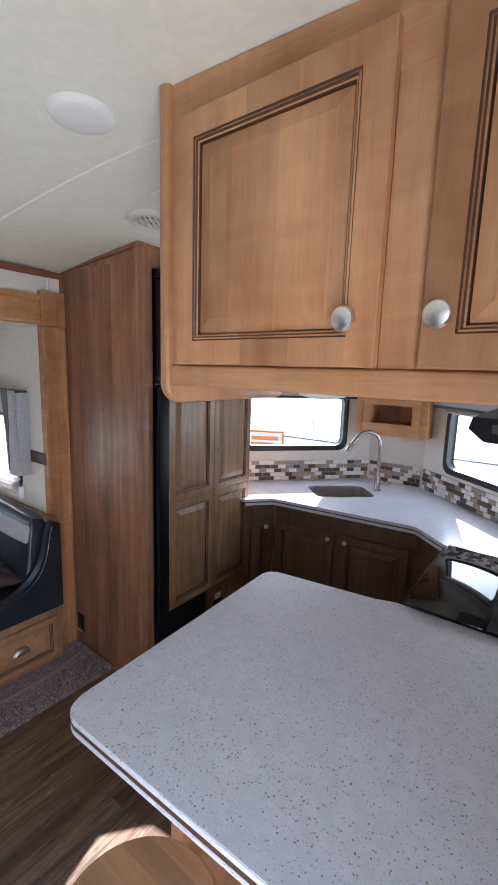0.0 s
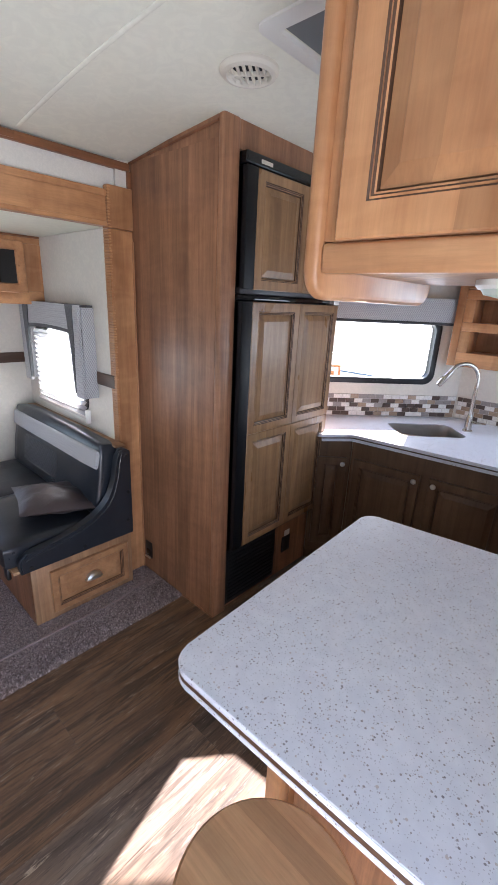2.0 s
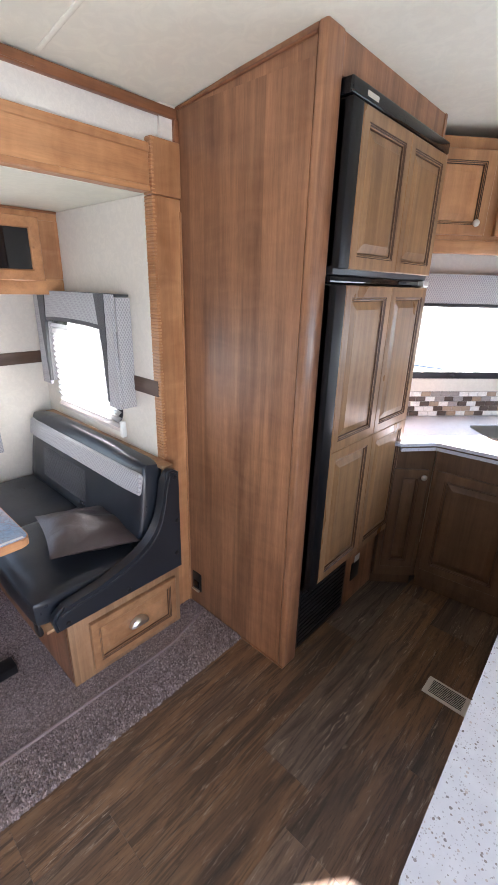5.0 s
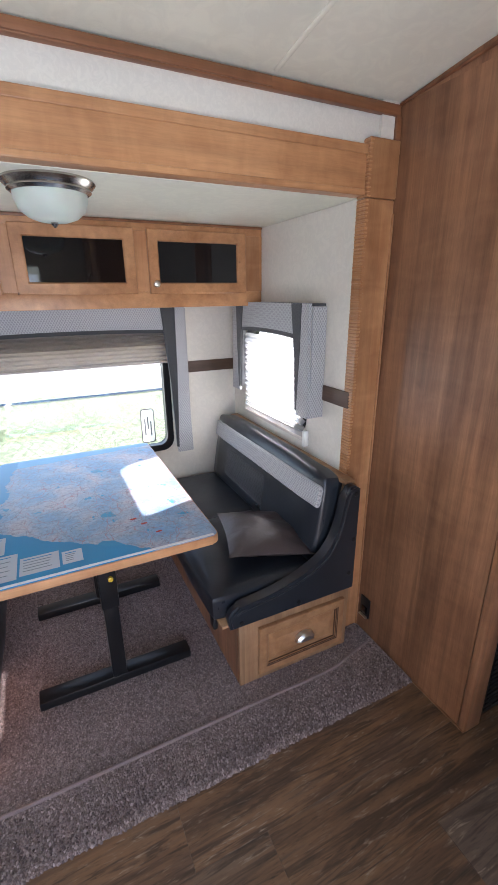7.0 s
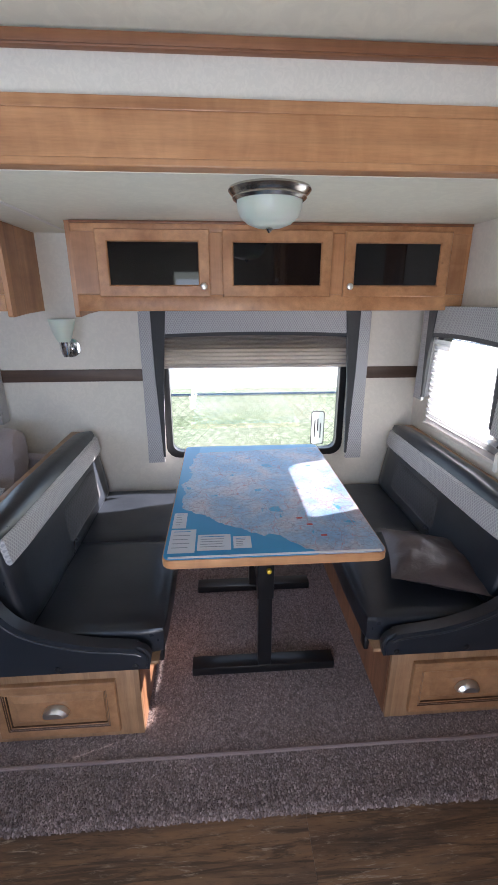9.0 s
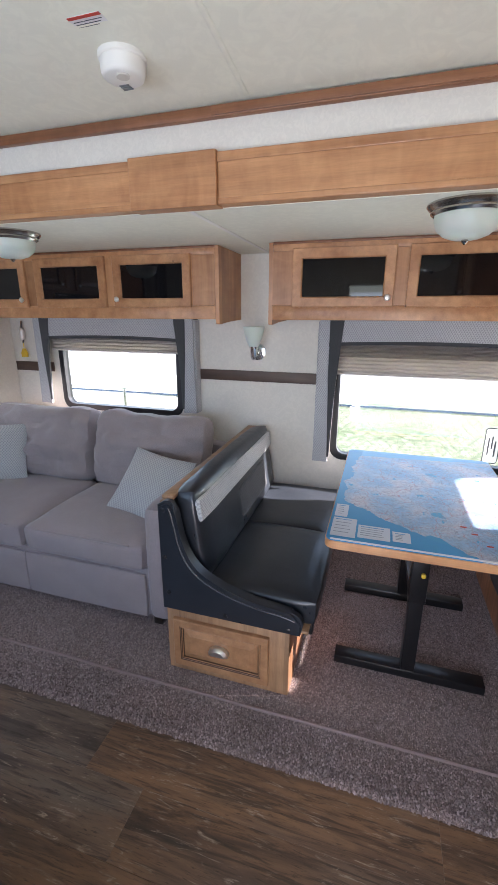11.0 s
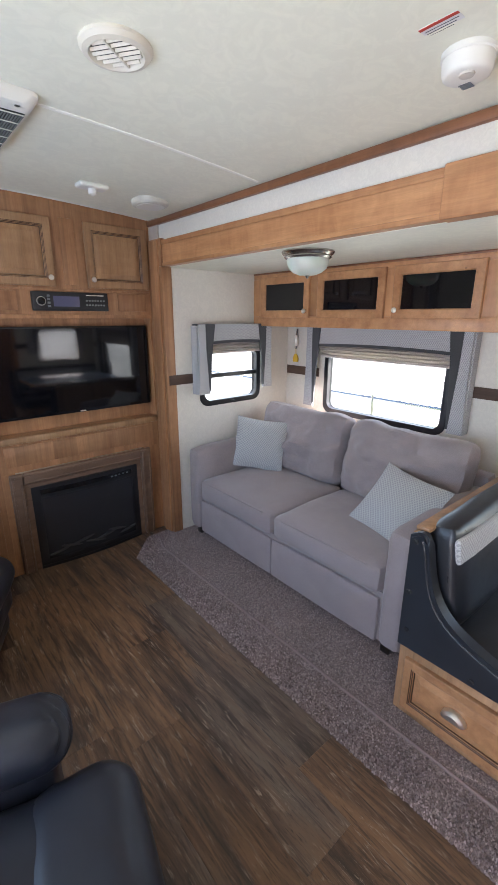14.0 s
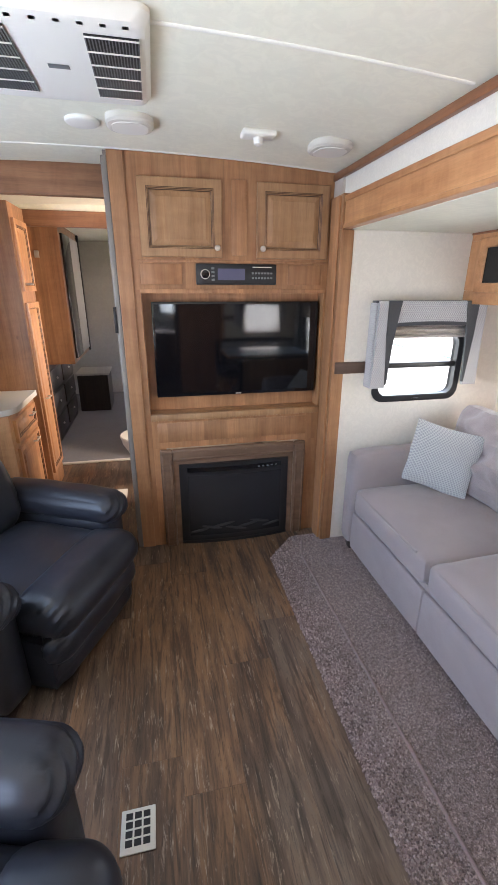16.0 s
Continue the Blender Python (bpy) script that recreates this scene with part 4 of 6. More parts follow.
# added fill lamps; the two warm front-room ones have no visible source
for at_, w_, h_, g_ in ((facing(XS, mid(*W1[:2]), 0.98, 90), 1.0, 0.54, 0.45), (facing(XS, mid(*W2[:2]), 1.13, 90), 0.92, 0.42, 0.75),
                        (facing(mid(*W3[:2]), YS, 1.19, 180), 0.5, 0.36, 1.0), (facing(mid(*W4[:2]), YN, 1.18, 0), 0.52, 0.40, 1.1),
                        (on_wall(RB, RA, mid(*K1[:2]), mid(*K1[2:])), 0.72, 0.36, 2.0), (on_wall(RD, RC, mid(*K2[:2]), mid(*K2[2:])), 0.76, 0.38, 2.0),
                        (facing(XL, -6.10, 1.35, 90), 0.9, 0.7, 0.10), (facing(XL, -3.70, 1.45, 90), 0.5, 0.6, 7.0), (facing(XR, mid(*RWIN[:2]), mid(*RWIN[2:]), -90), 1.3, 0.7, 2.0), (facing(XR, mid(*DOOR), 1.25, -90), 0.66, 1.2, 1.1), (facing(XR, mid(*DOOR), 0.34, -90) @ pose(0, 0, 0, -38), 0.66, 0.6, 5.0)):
    # the low tilted lamp at the door is added for light off sunlit ground
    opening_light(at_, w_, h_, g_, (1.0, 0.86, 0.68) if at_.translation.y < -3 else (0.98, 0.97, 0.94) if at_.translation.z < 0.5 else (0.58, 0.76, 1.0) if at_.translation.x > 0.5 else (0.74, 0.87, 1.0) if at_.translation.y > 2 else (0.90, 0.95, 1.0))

tag = thing("window_notice", facing(XS + 0.0, 0.845, 0.85, 90) @ Matrix.Translation((0, 0.012, 0)), "clear notice plate with dark printing on the window", "sign")
part("border", rings([round_rect(0.085, 0.22, 0.02, 4, y=0.002), round_rect(0.085, 0.22, 0.02, 4, y=-0.001), round_rect(0.075, 0.21, 0.016, 4, y=-0.001), round_rect(0.075, 0.21, 0.016, 4, y=0.002)], False, False), ink, tag)
part("plate", rings([round_rect(0.074, 0.209, 0.015, 4, y=0.0015), round_rect(0.074, 0.209, 0.015, 4, y=0.0)]), sheer, tag, "", None, None)
for k, (a, b) in enumerate(((-0.06, 0.05), (-0.02, 0.06), (-0.065, 0.03))):
    part("print_line", rbox(-0.022 + 0.018 * k, -0.014 + 0.018 * k, -0.0016, -0.0002, a, b, 0), ink, tag, "", None, None)

# ---- outside ----
solid("ground", rbox(-300, 300, -300, 300, -1.2, -0.85, 0), grass_mat, (0, 0, 0), "sunlit mown grass with dry patches", "ground", kind="structure", smooth=None)
solid("road", rbox(-200, -13.0, -120, 120, -0.86, -0.845, 0), material("gravel", (0.55, 0.53, 0.50), 0.9), (0, 0, 0), "pale gravel lane beyond the fence", "road", kind="structure", smooth=None)
# pale ground added on both sides so the windows look out on glare
for x0_, y0_, y1_ in ((-12.8, 4.2, 120), (-12.8, -120, -4.5)):
    solid("pavement", rbox(x0_, 60, y0_, y1_, -0.86, -0.842, 0), bpy.data.materials["gravel"], (0, 0, 0), "added pale ground that whitens the view outside", "pavement", kind="structure", smooth=None)
fence = thing("chain_link_fence", (-7.2, 0, -0.85), "galvanised chain-link fence on the grass", "fence")
part("top_rail", tube([(0, -16, 1.06), (0, 16, 1.06)], 0.025, 8), steel, fence)
part("mid_rail", tube([(0, -16, 0.08), (0, 16, 0.08)], 0.012, 6), steel, fence)
for k in range(9):
    part("post", tube([(0, -15.4 + 3.7 * k, 0), (0, -15.4 + 3.7 * k, 1.12)], 0.03, 8), steel, fence)
bm = bmesh.new()
for k in range(-90, 91):
    for s in (-1, 1):
        y = k * 0.14
        a, b = Vector((0.004 * s, y, 0.04)), Vector((0.004 * s, y + s * 1.0, 1.04))
        off = Vector((0, 0.004, 0))
        bm.faces.new([bm.verts.new(p) for p in (a - off, b - off, b + off, a + off)])
tagged(part("wire_mesh", bm, steel, fence, "", None, None), kind="stuff")

yard = copy_thing(fence, pose(-4.0, 8.9, -0.85, 0, 0, 90))
tagged(yard, "galvanised chain-link fence on the added pale ground", "fence")
notice = thing("yard_sign", pose(-4.62, 7.35, -0.85, 0, 0, 30), "white notice board with an orange border on two posts", "sign")
part("board", rbox(-0.40, 0.40, -0.012, 0.012, 0.96, 1.40, 0.006), paper_white, notice)
for a, b, c_, d_ in ((-0.40, 0.40, 1.36, 1.40), (-0.40, 0.40, 0.96, 1.00), (-0.40, -0.36, 1.0, 1.36), (0.36, 0.40, 1.0, 1.36)):
    part("border", rbox(a, b, -0.018, -0.0125, c_, d_, 0.001), orange_sign, notice, "orange border strip")
for k in range(2):
    part("print_bar", rbox(-0.28, 0.28 - 0.1 * k, -0.017, -0.0125, 1.20 - 0.13 * k, 1.28 - 0.13 * k, 0.001), orange_sign, notice, "orange line of print", None, None)
for x in (-0.3, 0.3):
    part("post", rbox(x - 0.03, x + 0.03, 0.0125, 0.06, 0.0, 1.38, 0.004), steel, notice)

# ---- refrigerator and its tall panel ----
side = thing("refrigerator_cabinet", (0, 0, 0), "tall brown wood-grain cabinet round the refrigerator", "cabinet")
part("side_panel", prism([(-1.999, 1.57), (-1.372, 1.57), (-1.372, 1.595), (-1.999, 1.595)], 0.0, 2.24, 0), panel_wood, side, "", None, None)
bm = rings([[(-1.999, y, 2.24), (-1.372, y, 2.24), (-1.372, y, ceiling_z(-1.372, y)), (-1.7, y, ceiling_z(-1.7, y)), (-1.999, y, ceiling_z(-1.999, y))] for y in (1.57, 1.595)])
part("top_filler", bm, panel_wood, side, "", None, None)
part("corner_post", rbox(-1.371, -1.335, 1.565, 1.655, 0.0, 2.318, 0.010, 3), panel_wood, side)
part("top_panel", rbox(-1.40, -1.345, 1.656, 2.45, 2.215, 2.318, 0.002), panel_wood, side, "", None, None)
part("end_panel", rbox(-1.999, -1.34, 2.445, 2.465, 0.0, 2.318, 0), panel_wood, side, "", None, None)
part("toe_panel", rbox(-1.40, -1.362, 1.656, 2.445, 0.0, 0.40, 0.002), panel_wood, side, "", None, None)
part("edge_trim", tube([(-1.995, 1.566, 2.24), (-1.37, 1.566, 2.292)], 0.006, 8), trim_wood, side)
part("base_bead", tube([(-1.595, 1.567, 0.004), (-1.34, 1.567, 0.004)], 0.005, 8), panel_wood, side)

fridge = thing("refrigerator", (-1.345, 2.05, 0.0), "two-door refrigerator with glazed wood door panels", "refrigerator")
part("body", rbox(-0.55, -0.016, -0.39, 0.39, 0.405, 2.205, 0.004), black_plastic, fridge)
part("top_rail", rbox(-0.015, 0.045, -0.392, 0.392, 2.165, 2.21, 0.008, 3), black_gloss, fridge, "black top rail with a small badge")
part("badge", rbox(0.046, 0.048, -0.31, -0.24, 2.178, 2.192, 0), nickel, fridge, "", None, None)
for nm, z0, z1, rows_ in (("freezer_door", 1.695, 2.16, 1), ("fridge_door", 0.40, 1.645, 2)):
    d = part(nm, rbox(-0.012, 0.03, -0.392, 0.392, z0 - 0.02, z1, 0.006), black_plastic, fridge, "black door edge")
    part("handle", rbox(0.0, 0.05, -0.392, -0.325, z0, z1, 0.006, 2), black_satin, d, "black full-height edge handle")
    h = z1 - z0
    w = 0.70
    for r_ in range(rows_):
        hh = h / rows_
        for c_ in range(2):
            panel_door(d, "door_panel", w / 2 - 0.001, hh - 0.001, facing(0.03, -0.322 + w / 4 + c_ * w / 2, z0 + hh / 2 + r_ * hh, 90), fridge_wood, rail=0.052 if c_ == 0 else 0.05, thick=0.018)
part("hinge", rbox(-0.01, 0.05, 0.33, 0.385, 1.648, 1.672, 0.004), nickel, fridge)
part("gap_rail", rbox(-0.012, 0.022, -0.392, 0.392, 1.65, 1.672, 0.003), black_gloss, fridge)
vent = thing("floor_heater_vent", facing(-1.361, 1.87, 0.2, 90), "black louvred furnace vent below the refrigerator", "vent")
part("frame", rbox(-0.21, 0.21, -0.012, 0, -0.175, 0.175, 0.004), black_plastic, vent)
for k in range(13):
    part("slat", rbox(-0.19, 0.19, -0.017, -0.012, -0.155 + k * 0.0245, -0.141 + k * 0.0245, 0.001), black_steel, vent, "", None, None)
out = thing("thermostat_switch", facing(-1.361, 2.2, 0.2, 90), "black wall switch with a white paper tag", "switch")
part("plate", rbox(-0.04, 0.04, -0.008, 0, -0.06, 0.05, 0.004), black_plastic, out)
part("tag", rbox(-0.025, 0.025, -0.01, -0.0085, 0.055, 0.095, 0), paper_white, out, "", None, None)
outlet = thing("power_outlet", facing(-1.93, 1.57, 0.155, 0), "black power outlet with an open cover", "outlet")
part("plate", rbox(-0.032, 0.032, -0.008, 0, -0.055, 0.055, 0.004), black_plastic, outlet)
part("socket", rbox(-0.018, 0.018, -0.011, -0.008, -0.035, 0.005, 0.002), black_gloss, outlet)
part("cover_lip", rbox(-0.026, 0.026, -0.02, -0.008, -0.052, -0.044, 0.002), nickel, outlet)

# ---- kitchen ----
isl = rounded([(-0.552, 0.70), (XR, 0.735), (XR, 1.735), (-0.075, 1.735), (-0.155, 1.705), (-0.588, 1.640)], [0.055, 0, 0, 0.0, 0.05, 0.05])


def worktop(name, outline, label):
    ob = thing(name, (0, 0, 0), label, "countertop")
    part("slab_top", prism(outline, 0.894, 0.912, 0.003), quartz, ob)
    c = Vector((sum(p[0] for p in outline) / len(outline), sum(p[1] for p in outline) / len(outline)))
    inset = [tuple(Vector(p) + (c - Vector(p)).normalized() * 0.0015) for p in outline]
    part("stripe", prism(inset, 0.881, 0.894), glaze, ob, "thin dark edge stripe", None, None)
    part("slab_base", prism(outline, 0.868, 0.881, 0.002), quartz, ob)
    return ob


worktop("peninsula_worktop", isl, "white speckled quartz-look peninsula top with a dark edge stripe")
front = [(-1.335, 2.34), (-1.27, 2.36), (-1.15, 2.505), (-0.26, 2.605), (-0.07, 2.435), (XR, 2.435), (XR, 2.58), (-0.48, 3.496), (-0.90, 3.496), (-1.80, 2.475), (-1.335, 2.475)]
rear_top = rounded(front, [0, 0.03, 0.06, 0.06, 0.02, 0, 0, 0, 0, 0, 0])


def with_hole(outline, cut, z0, z1, mats, name, parent, label):
    bm = bmesh.new()
    for z in (z0, z1):
        edges = []
        for loop in (outline, cut):
            vs = [bm.verts.new((x, y, z)) for x, y in loop]
            edges += [bm.edges.new((vs[k], vs[(k + 1) % len(vs)])) for k in range(len(vs))]
        bmesh.ops.triangle_fill(bm, use_beauty=True, use_dissolve=False, edges=edges)
    for loop in (outline, cut):
        for k in range(len(loop)):
            a, b = loop[k], loop[(k + 1) % len(loop)]
            bm.faces.new([bm.verts.new((*p, z)) for p, z in ((a, z0), (b, z0), (b, z1), (a, z1))])
    bmesh.ops.remove_doubles(bm, verts=bm.verts[:], dist=1e-5)
    return part(name, bm, mats, parent, label, None, None)


SC, ST = Vector((-0.895, 2.985)), 44.0


def sink_loop(w, h, r, n=6):
    rot = Matrix.Rotation(radians(ST), 2)
    return [tuple(SC + rot @ Vector((x, z))) for x, _, z in round_rect(w, h, r, n)]


top = thing("kitchen_worktop", (0, 0, 0), "white speckled quartz-look worktop round the sink", "countertop")
with_hole(rear_top, sink_loop(0.42, 0.30, 0.06), 0.894, 0.912, quartz, "slab", top, "")
edge_band = [(-1.27, 2.362), (-1.152, 2.507), (-0.262, 2.607), (-0.070, 2.437), (-0.045, 2.457), (-0.25, 2.64), (-1.165, 2.54), (-1.29, 2.39)]
part("stripe", prism([(x_ + 0.002, y_ + 0.003) for x_, y_ in edge_band], 0.885, 0.8938), strip_wood, top, "thin dark edge stripe", None, None)
part("lower_edge", prism(edge_band, 0.868, 0.8848), quartz, top, "", None, None)
sink = thing("sink", (0, 0, 0), "stainless steel undermount sink bowl", "sink")
loops = [[(*p, z) for p in sink_loop(w, h, r)] for w, h, r, z in ((0.42, 0.30, 0.06, 0.905), (0.418, 0.298, 0.06, 0.86), (0.405, 0.285, 0.06, 0.75), (0.34, 0.22, 0.05, 0.735), (0.08, 0.08, 0.039, 0.73))]
part("bowl", rings(loops, False, True), bowl_steel, sink)
part("drain", lathe([(0.04, 0), (0.04, 0.004), (0.02, 0.003)], 20), chrome, sink, "", pose(SC.x, SC.y, 0.7305))
tap = thing("kitchen_faucet", (-0.705, 3.19, 0.912), "tall brushed gooseneck faucet with a pull-down spray", "faucet")
way = Vector((-0.55, -0.62, 0)).normalized()
neck = [Vector((0, 0, 0.02)), Vector((0, 0, 0.30))]
for k in range(1, 11):
    a = radians(15 * k)
    neck.append(way * (0.10 * (1 - math.cos(a))) + Vector((0, 0, 0.33 + 0.10 * math.sin(a))))
part("neck", tube(neck, 0.0125, 14), lamp_nickel, tap)
part("base", lathe([(0.03, 0), (0.03, 0.006), (0.023, 0.012), (0.02, 0.09), (0.014, 0.11)], 20), lamp_nickel, tap)
tip = neck[-1]
down = (neck[-1] - neck[-2]).normalized()
part("spray_head", tube([tip, tip + down * 0.015, tip + down * 0.075, tip + down * 0.11], [0.013, 0.016, 0.018, 0.015], 14), lamp_nickel, tap, "pull-down spray head")
part("spray_button", rbox(-0.006, 0.006, -0.004, 0.004, -0.012, 0.012, 0.002), black_plastic, tap, "", Matrix.Translation(tip + down * 0.05 + way * 0.019))
part("lever", tube([(0.02, 0.0, 0.06), (0.055, 0.0, 0.062), (0.10, -0.01, 0.068)], [0.012, 0.009, 0.005], 10), lamp_nickel, tap)

# base cabinets
def base_unit(name, p, q, label, doors, knob_sides):
    """A base cabinet whose front runs from p to q (front on the right of that way)."""
    p, q = Vector(p), Vector(q)
    w = (q - p).length
    c = (p + q) / 2
    ob = thing(name, facing(c.x, c.y, 0.0, math.degrees(math.atan2(q.y - p.y, q.x - p.x))), label, "cabinet", "kitchen base cabinets")
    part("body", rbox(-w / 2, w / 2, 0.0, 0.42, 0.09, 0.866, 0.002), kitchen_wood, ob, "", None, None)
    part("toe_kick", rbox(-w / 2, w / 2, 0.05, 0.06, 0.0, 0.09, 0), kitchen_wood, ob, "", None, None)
    for k in range(doors):
        dw = w / doors - 0.05
        x = -w / 2 + (k + 0.5) * w / doors
        s = knob_sides[k]
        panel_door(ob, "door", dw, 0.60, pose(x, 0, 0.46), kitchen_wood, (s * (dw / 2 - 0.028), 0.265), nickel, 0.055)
    return ob


base_unit("base_cabinet", (-1.325, 2.375), (-1.150, 2.522), "narrow dark-stained base cabinet beside the refrigerator", 1, [1])
base_unit("base_cabinet", (-1.150, 2.526), (-0.262, 2.628), "dark-stained double-door sink base cabinet", 2, [1, -1])
base_unit("base_cabinet", (-0.262, 2.630), (-0.065, 2.452), "narrow dark-stained corner base cabinet", 1, [1])
pen = thing("peninsula_cabinet", (0, 0, 0), "maple peninsula base cabinet under the speckled top", "cabinet")
part("body", rbox(-0.42, XR - 0.002, 1.03, 1.60, 0.0, 0.866, 0.002), maple, pen, "", None, None)
part("corner_post", rbox(-0.475, -0.42, 0.985, 1.035, 0.0, 0.866, 0.006, 2), maple, pen)
part("end_panel", rbox(-0.455, -0.421, 1.036, 1.60, 0.03, 0.84, 0.003), maple, pen)
part("back_panel", rbox(-0.39, XR - 0.01, 1.012, 1.029, 0.06, 0.82, 0.004), panel_wood, pen)
part("bracket", rbox(-0.12, -0.08, 0.79, 1.01, 0.80, 0.866, 0.006), maple, pen)
stove = thing("cooktop_stove", (0.225, 2.085, 0.0), "black glass-lidded gas stove set in the worktop", "stove")
part("body", rbox(-0.27, 0.33, -0.345, 0.345, 0.09, 0.905, 0.004), black_plastic, stove)
part("front_panel", rbox(-0.30, -0.271, -0.345, 0.345, 0.78, 0.905, 0.006), black_gloss, stove)
for a, b in ((-0.272, -0.018), (-0.012, 0.325)):
    part("glass_lid", rbox(a, b, -0.368, 0.318, 0.925, 0.932, 0.003), lid_glass, stove, "black glass cover half")
part("oven_door", rbox(-0.30, -0.271, -0.33, 0.33, 0.30, 0.76, 0.006), black_gloss, stove)
part("oven_handle", tube([(-0.33, -0.28, 0.73), (-0.33, 0.28, 0.73)], 0.010, 10), steel, stove)
for k in range(5):
    part("control_knob", lathe([(0.02, 0), (0.018, 0.02), (0.012, 0.024)], 16), steel, stove, "steel control knob", pose(-0.30, -0.24 + 0.12 * k, 0.845, 0, -90))
for sx in (-0.27, 0.30):
    for sy in (-0.30, 0.30):
        part("lid_pad", lathe([(0.008, 0.906), (0.008, 0.925)], 10), steel, stove, "", pose(sx, sy, 0))

# cabinet hung above the peninsula
UY = 0.935
hung = thing("upper_cabinet", (0, 0, 0), "maple upper cabinet hung over the peninsula", "cabinet")
part("body", rbox(-0.408, XR - 0.002, UY + 0.003, 1.405, 1.712, 2.245, 0), maple, hung, "", None, None)
part("bottom_rail", rbox(-0.408, XR - 0.002, UY - 0.010, UY + 0.012, 1.698, 1.745, 0.006, 3), maple_x, hung)
bm = rings([[(-0.408, y, 2.18), (XR - 0.002, y, 2.18), (XR - 0.002, y, ceiling_z(XR, UY)), (0.1, y, ceiling_z(0.1, UY)), (-0.408, y, ceiling_z(-0.408, UY))] for y in (UY - 0.004, UY + 0.012)])
part("top_rail", bm, maple_x, hung, "", None, None)
for x0, x1 in ((-0.408, -0.372), (0.082, 0.144)):
    part("stile", rbox(x0, x1, UY - 0.0035, UY + 0.012, 1.747, 2.18, 0.0), maple, hung, "", None, None)
def lip(inset):
    a, b, c, d = 0.915 + inset, 1.43 - inset, 1.655 + inset, 2.335
    return rounded([(a, c), (b, c), (b, d), (a, d)], [0.05 - inset, 0.05 - inset, 0.002, 0.002], 10)


bm = rings([[(x, y, z) for y, z in lip(inset)] for x, inset in ((-0.440, 0.013), (-0.4395, 0.009), (-0.437, 0.004), (-0.432, 0.001), (-0.425, 0.0), (-0.417, 0.001), (-0.412, 0.004), (-0.409, 0.009))])
part("end_panel", bm, maple, hung, "round-edged maple end panel")
panel_door(hung, "door", 0.458, 0.50, facing(-0.148, UY - 0.004, 1.997, 0), maple, (0.18, -0.173), nickel, 0.062, 0.02, knob_r=0.021)
panel_door(hung, "door", 0.40, 0.50, facing(0.349, UY - 0.004, 1.997, 0), maple, (-0.172, -0.173), nickel, 0.062, 0.02, knob_r=0.021)
part("underside", rbox(-0.405, XR - 0.003, UY + 0.013, 1.40, 1.705, 1.7115, 0), pine, hung, "pale unfinished underside", None, None)
disc = thing("under_cabinet_light", (-0.165, 1.22, 1.705), "white round light under the upper cabinet", "light")
part("rim", lathe([(0.075, 0), (0.075, -0.010), (0.070, -0.016)], 28), white_plastic, disc)
part("lens", lathe([(0.068, -0.012), (0.058, -0.026), (0.025, -0.033)], 28), frosted, disc)

# rear corner shelf and upper cabinet over the window
shelf = thing("corner_shelf_cabinet", facing(-0.69, 3.30, 1.30, 0), "maple corner cabinet with open cubbies", "cabinet")
w, h, d = 0.52, 0.98, 0.19
part("back", rbox(-w / 2, w / 2, d - 0.012, d, 0, h, 0), maple, shelf, "", None, None)
for x in (-w / 2, w / 2 - 0.05):
    part("stile", rbox(x, x + 0.05, 0, d - 0.012, 0, h, 0.003), maple, shelf)
for z0, z1 in ((0, 0.09), (0.225, 0.28), (0.42, 0.48), (0.9, h)):
    part("rail", rbox(-w / 2 + 0.05, w / 2 - 0.05, 0.001, d - 0.012, z0, z1, 0.003), maple_x, shelf)
for z0, z1 in ((0.09, 0.225), (0.28, 0.42)):
    part("inner_frame", rbox(-w / 2 + 0.05, -w / 2 + 0.11, 0.004, d - 0.012, z0, z1, 0.002), maple, shelf)
    part("inner_frame", rbox(w / 2 - 0.11, w / 2 - 0.05, 0.004, d - 0.012, z0, z1, 0.002), maple, shelf)
panel_door(shelf, "door", w - 0.11, 0.41, pose(0, 0.0, 0.69), maple, (0.12, -0.16))
over = thing("upper_cabinet", on_wall(RB, RA, 0.75, 1.80), "maple upper cabinet above the sink window", "cabinet")
part("body", rbox(-0.43, 0.43, -0.28, -0.002, 0.02, 0.47, 0.002), maple, over, "", None, None)
part("bottom_rail", rbox(-0.43, 0.43, -0.29, -0.27, 0.0, 0.06, 0.004), maple_x, over)
for x in (-0.215, 0.215):
    panel_door(over, "door", 0.38, 0.34, pose(x, -0.281, 0.25), maple, (-0.13 * (1 if x > 0 else -1), -0.12))
for at_, w_ in ((on_wall(RB, RA, mid(*K1[:2]), 1.72), 0.92), (on_wall(RD, RC, mid(*K2[:2]), 1.70), 1.0)):
    v = thing("window_valance", at_, "grey lozenge-patterned fabric valance over a kitchen window", "valance", "window valances")
    part("board", rbox(-w_ / 2, w_ / 2, -0.075, -0.06, -0.15, 0, 0.004), lozenge, v)
    part("top_board", rbox(-w_ / 2, w_ / 2, -0.059, -0.002, -0.012, 0, 0.002), grey_cloth, v)
    part("return_side", rbox(-w_ / 2, -w_ / 2 + 0.012, -0.059, -0.002, -0.15, -0.013, 0.002), grey_cloth, v)
    part("lower_piping", rbox(-w_ / 2, w_ / 2, -0.078, -0.058, -0.168, -0.151, 0.003), grey_cloth, v)
shade(on_wall(RD, RC, mid(*K2[:2]), 1.545) @ Matrix.Translation((0, -0.02, 0)), 0.86, 0.03, 0.015, "pale pleated kitchen window shade pulled up", 2)
hood = thing("range_hood", (0.30, 2.10, 1.52), "black range hood under the wall cabinet", "range hood")
bm = rings([[(-0.22, y, 0.05), (-0.17, y, 0.01), (0.255, y, 0.0), (0.255, y, 0.09), (-0.21, y, 0.09)] for y in (-0.30, 0.30)])
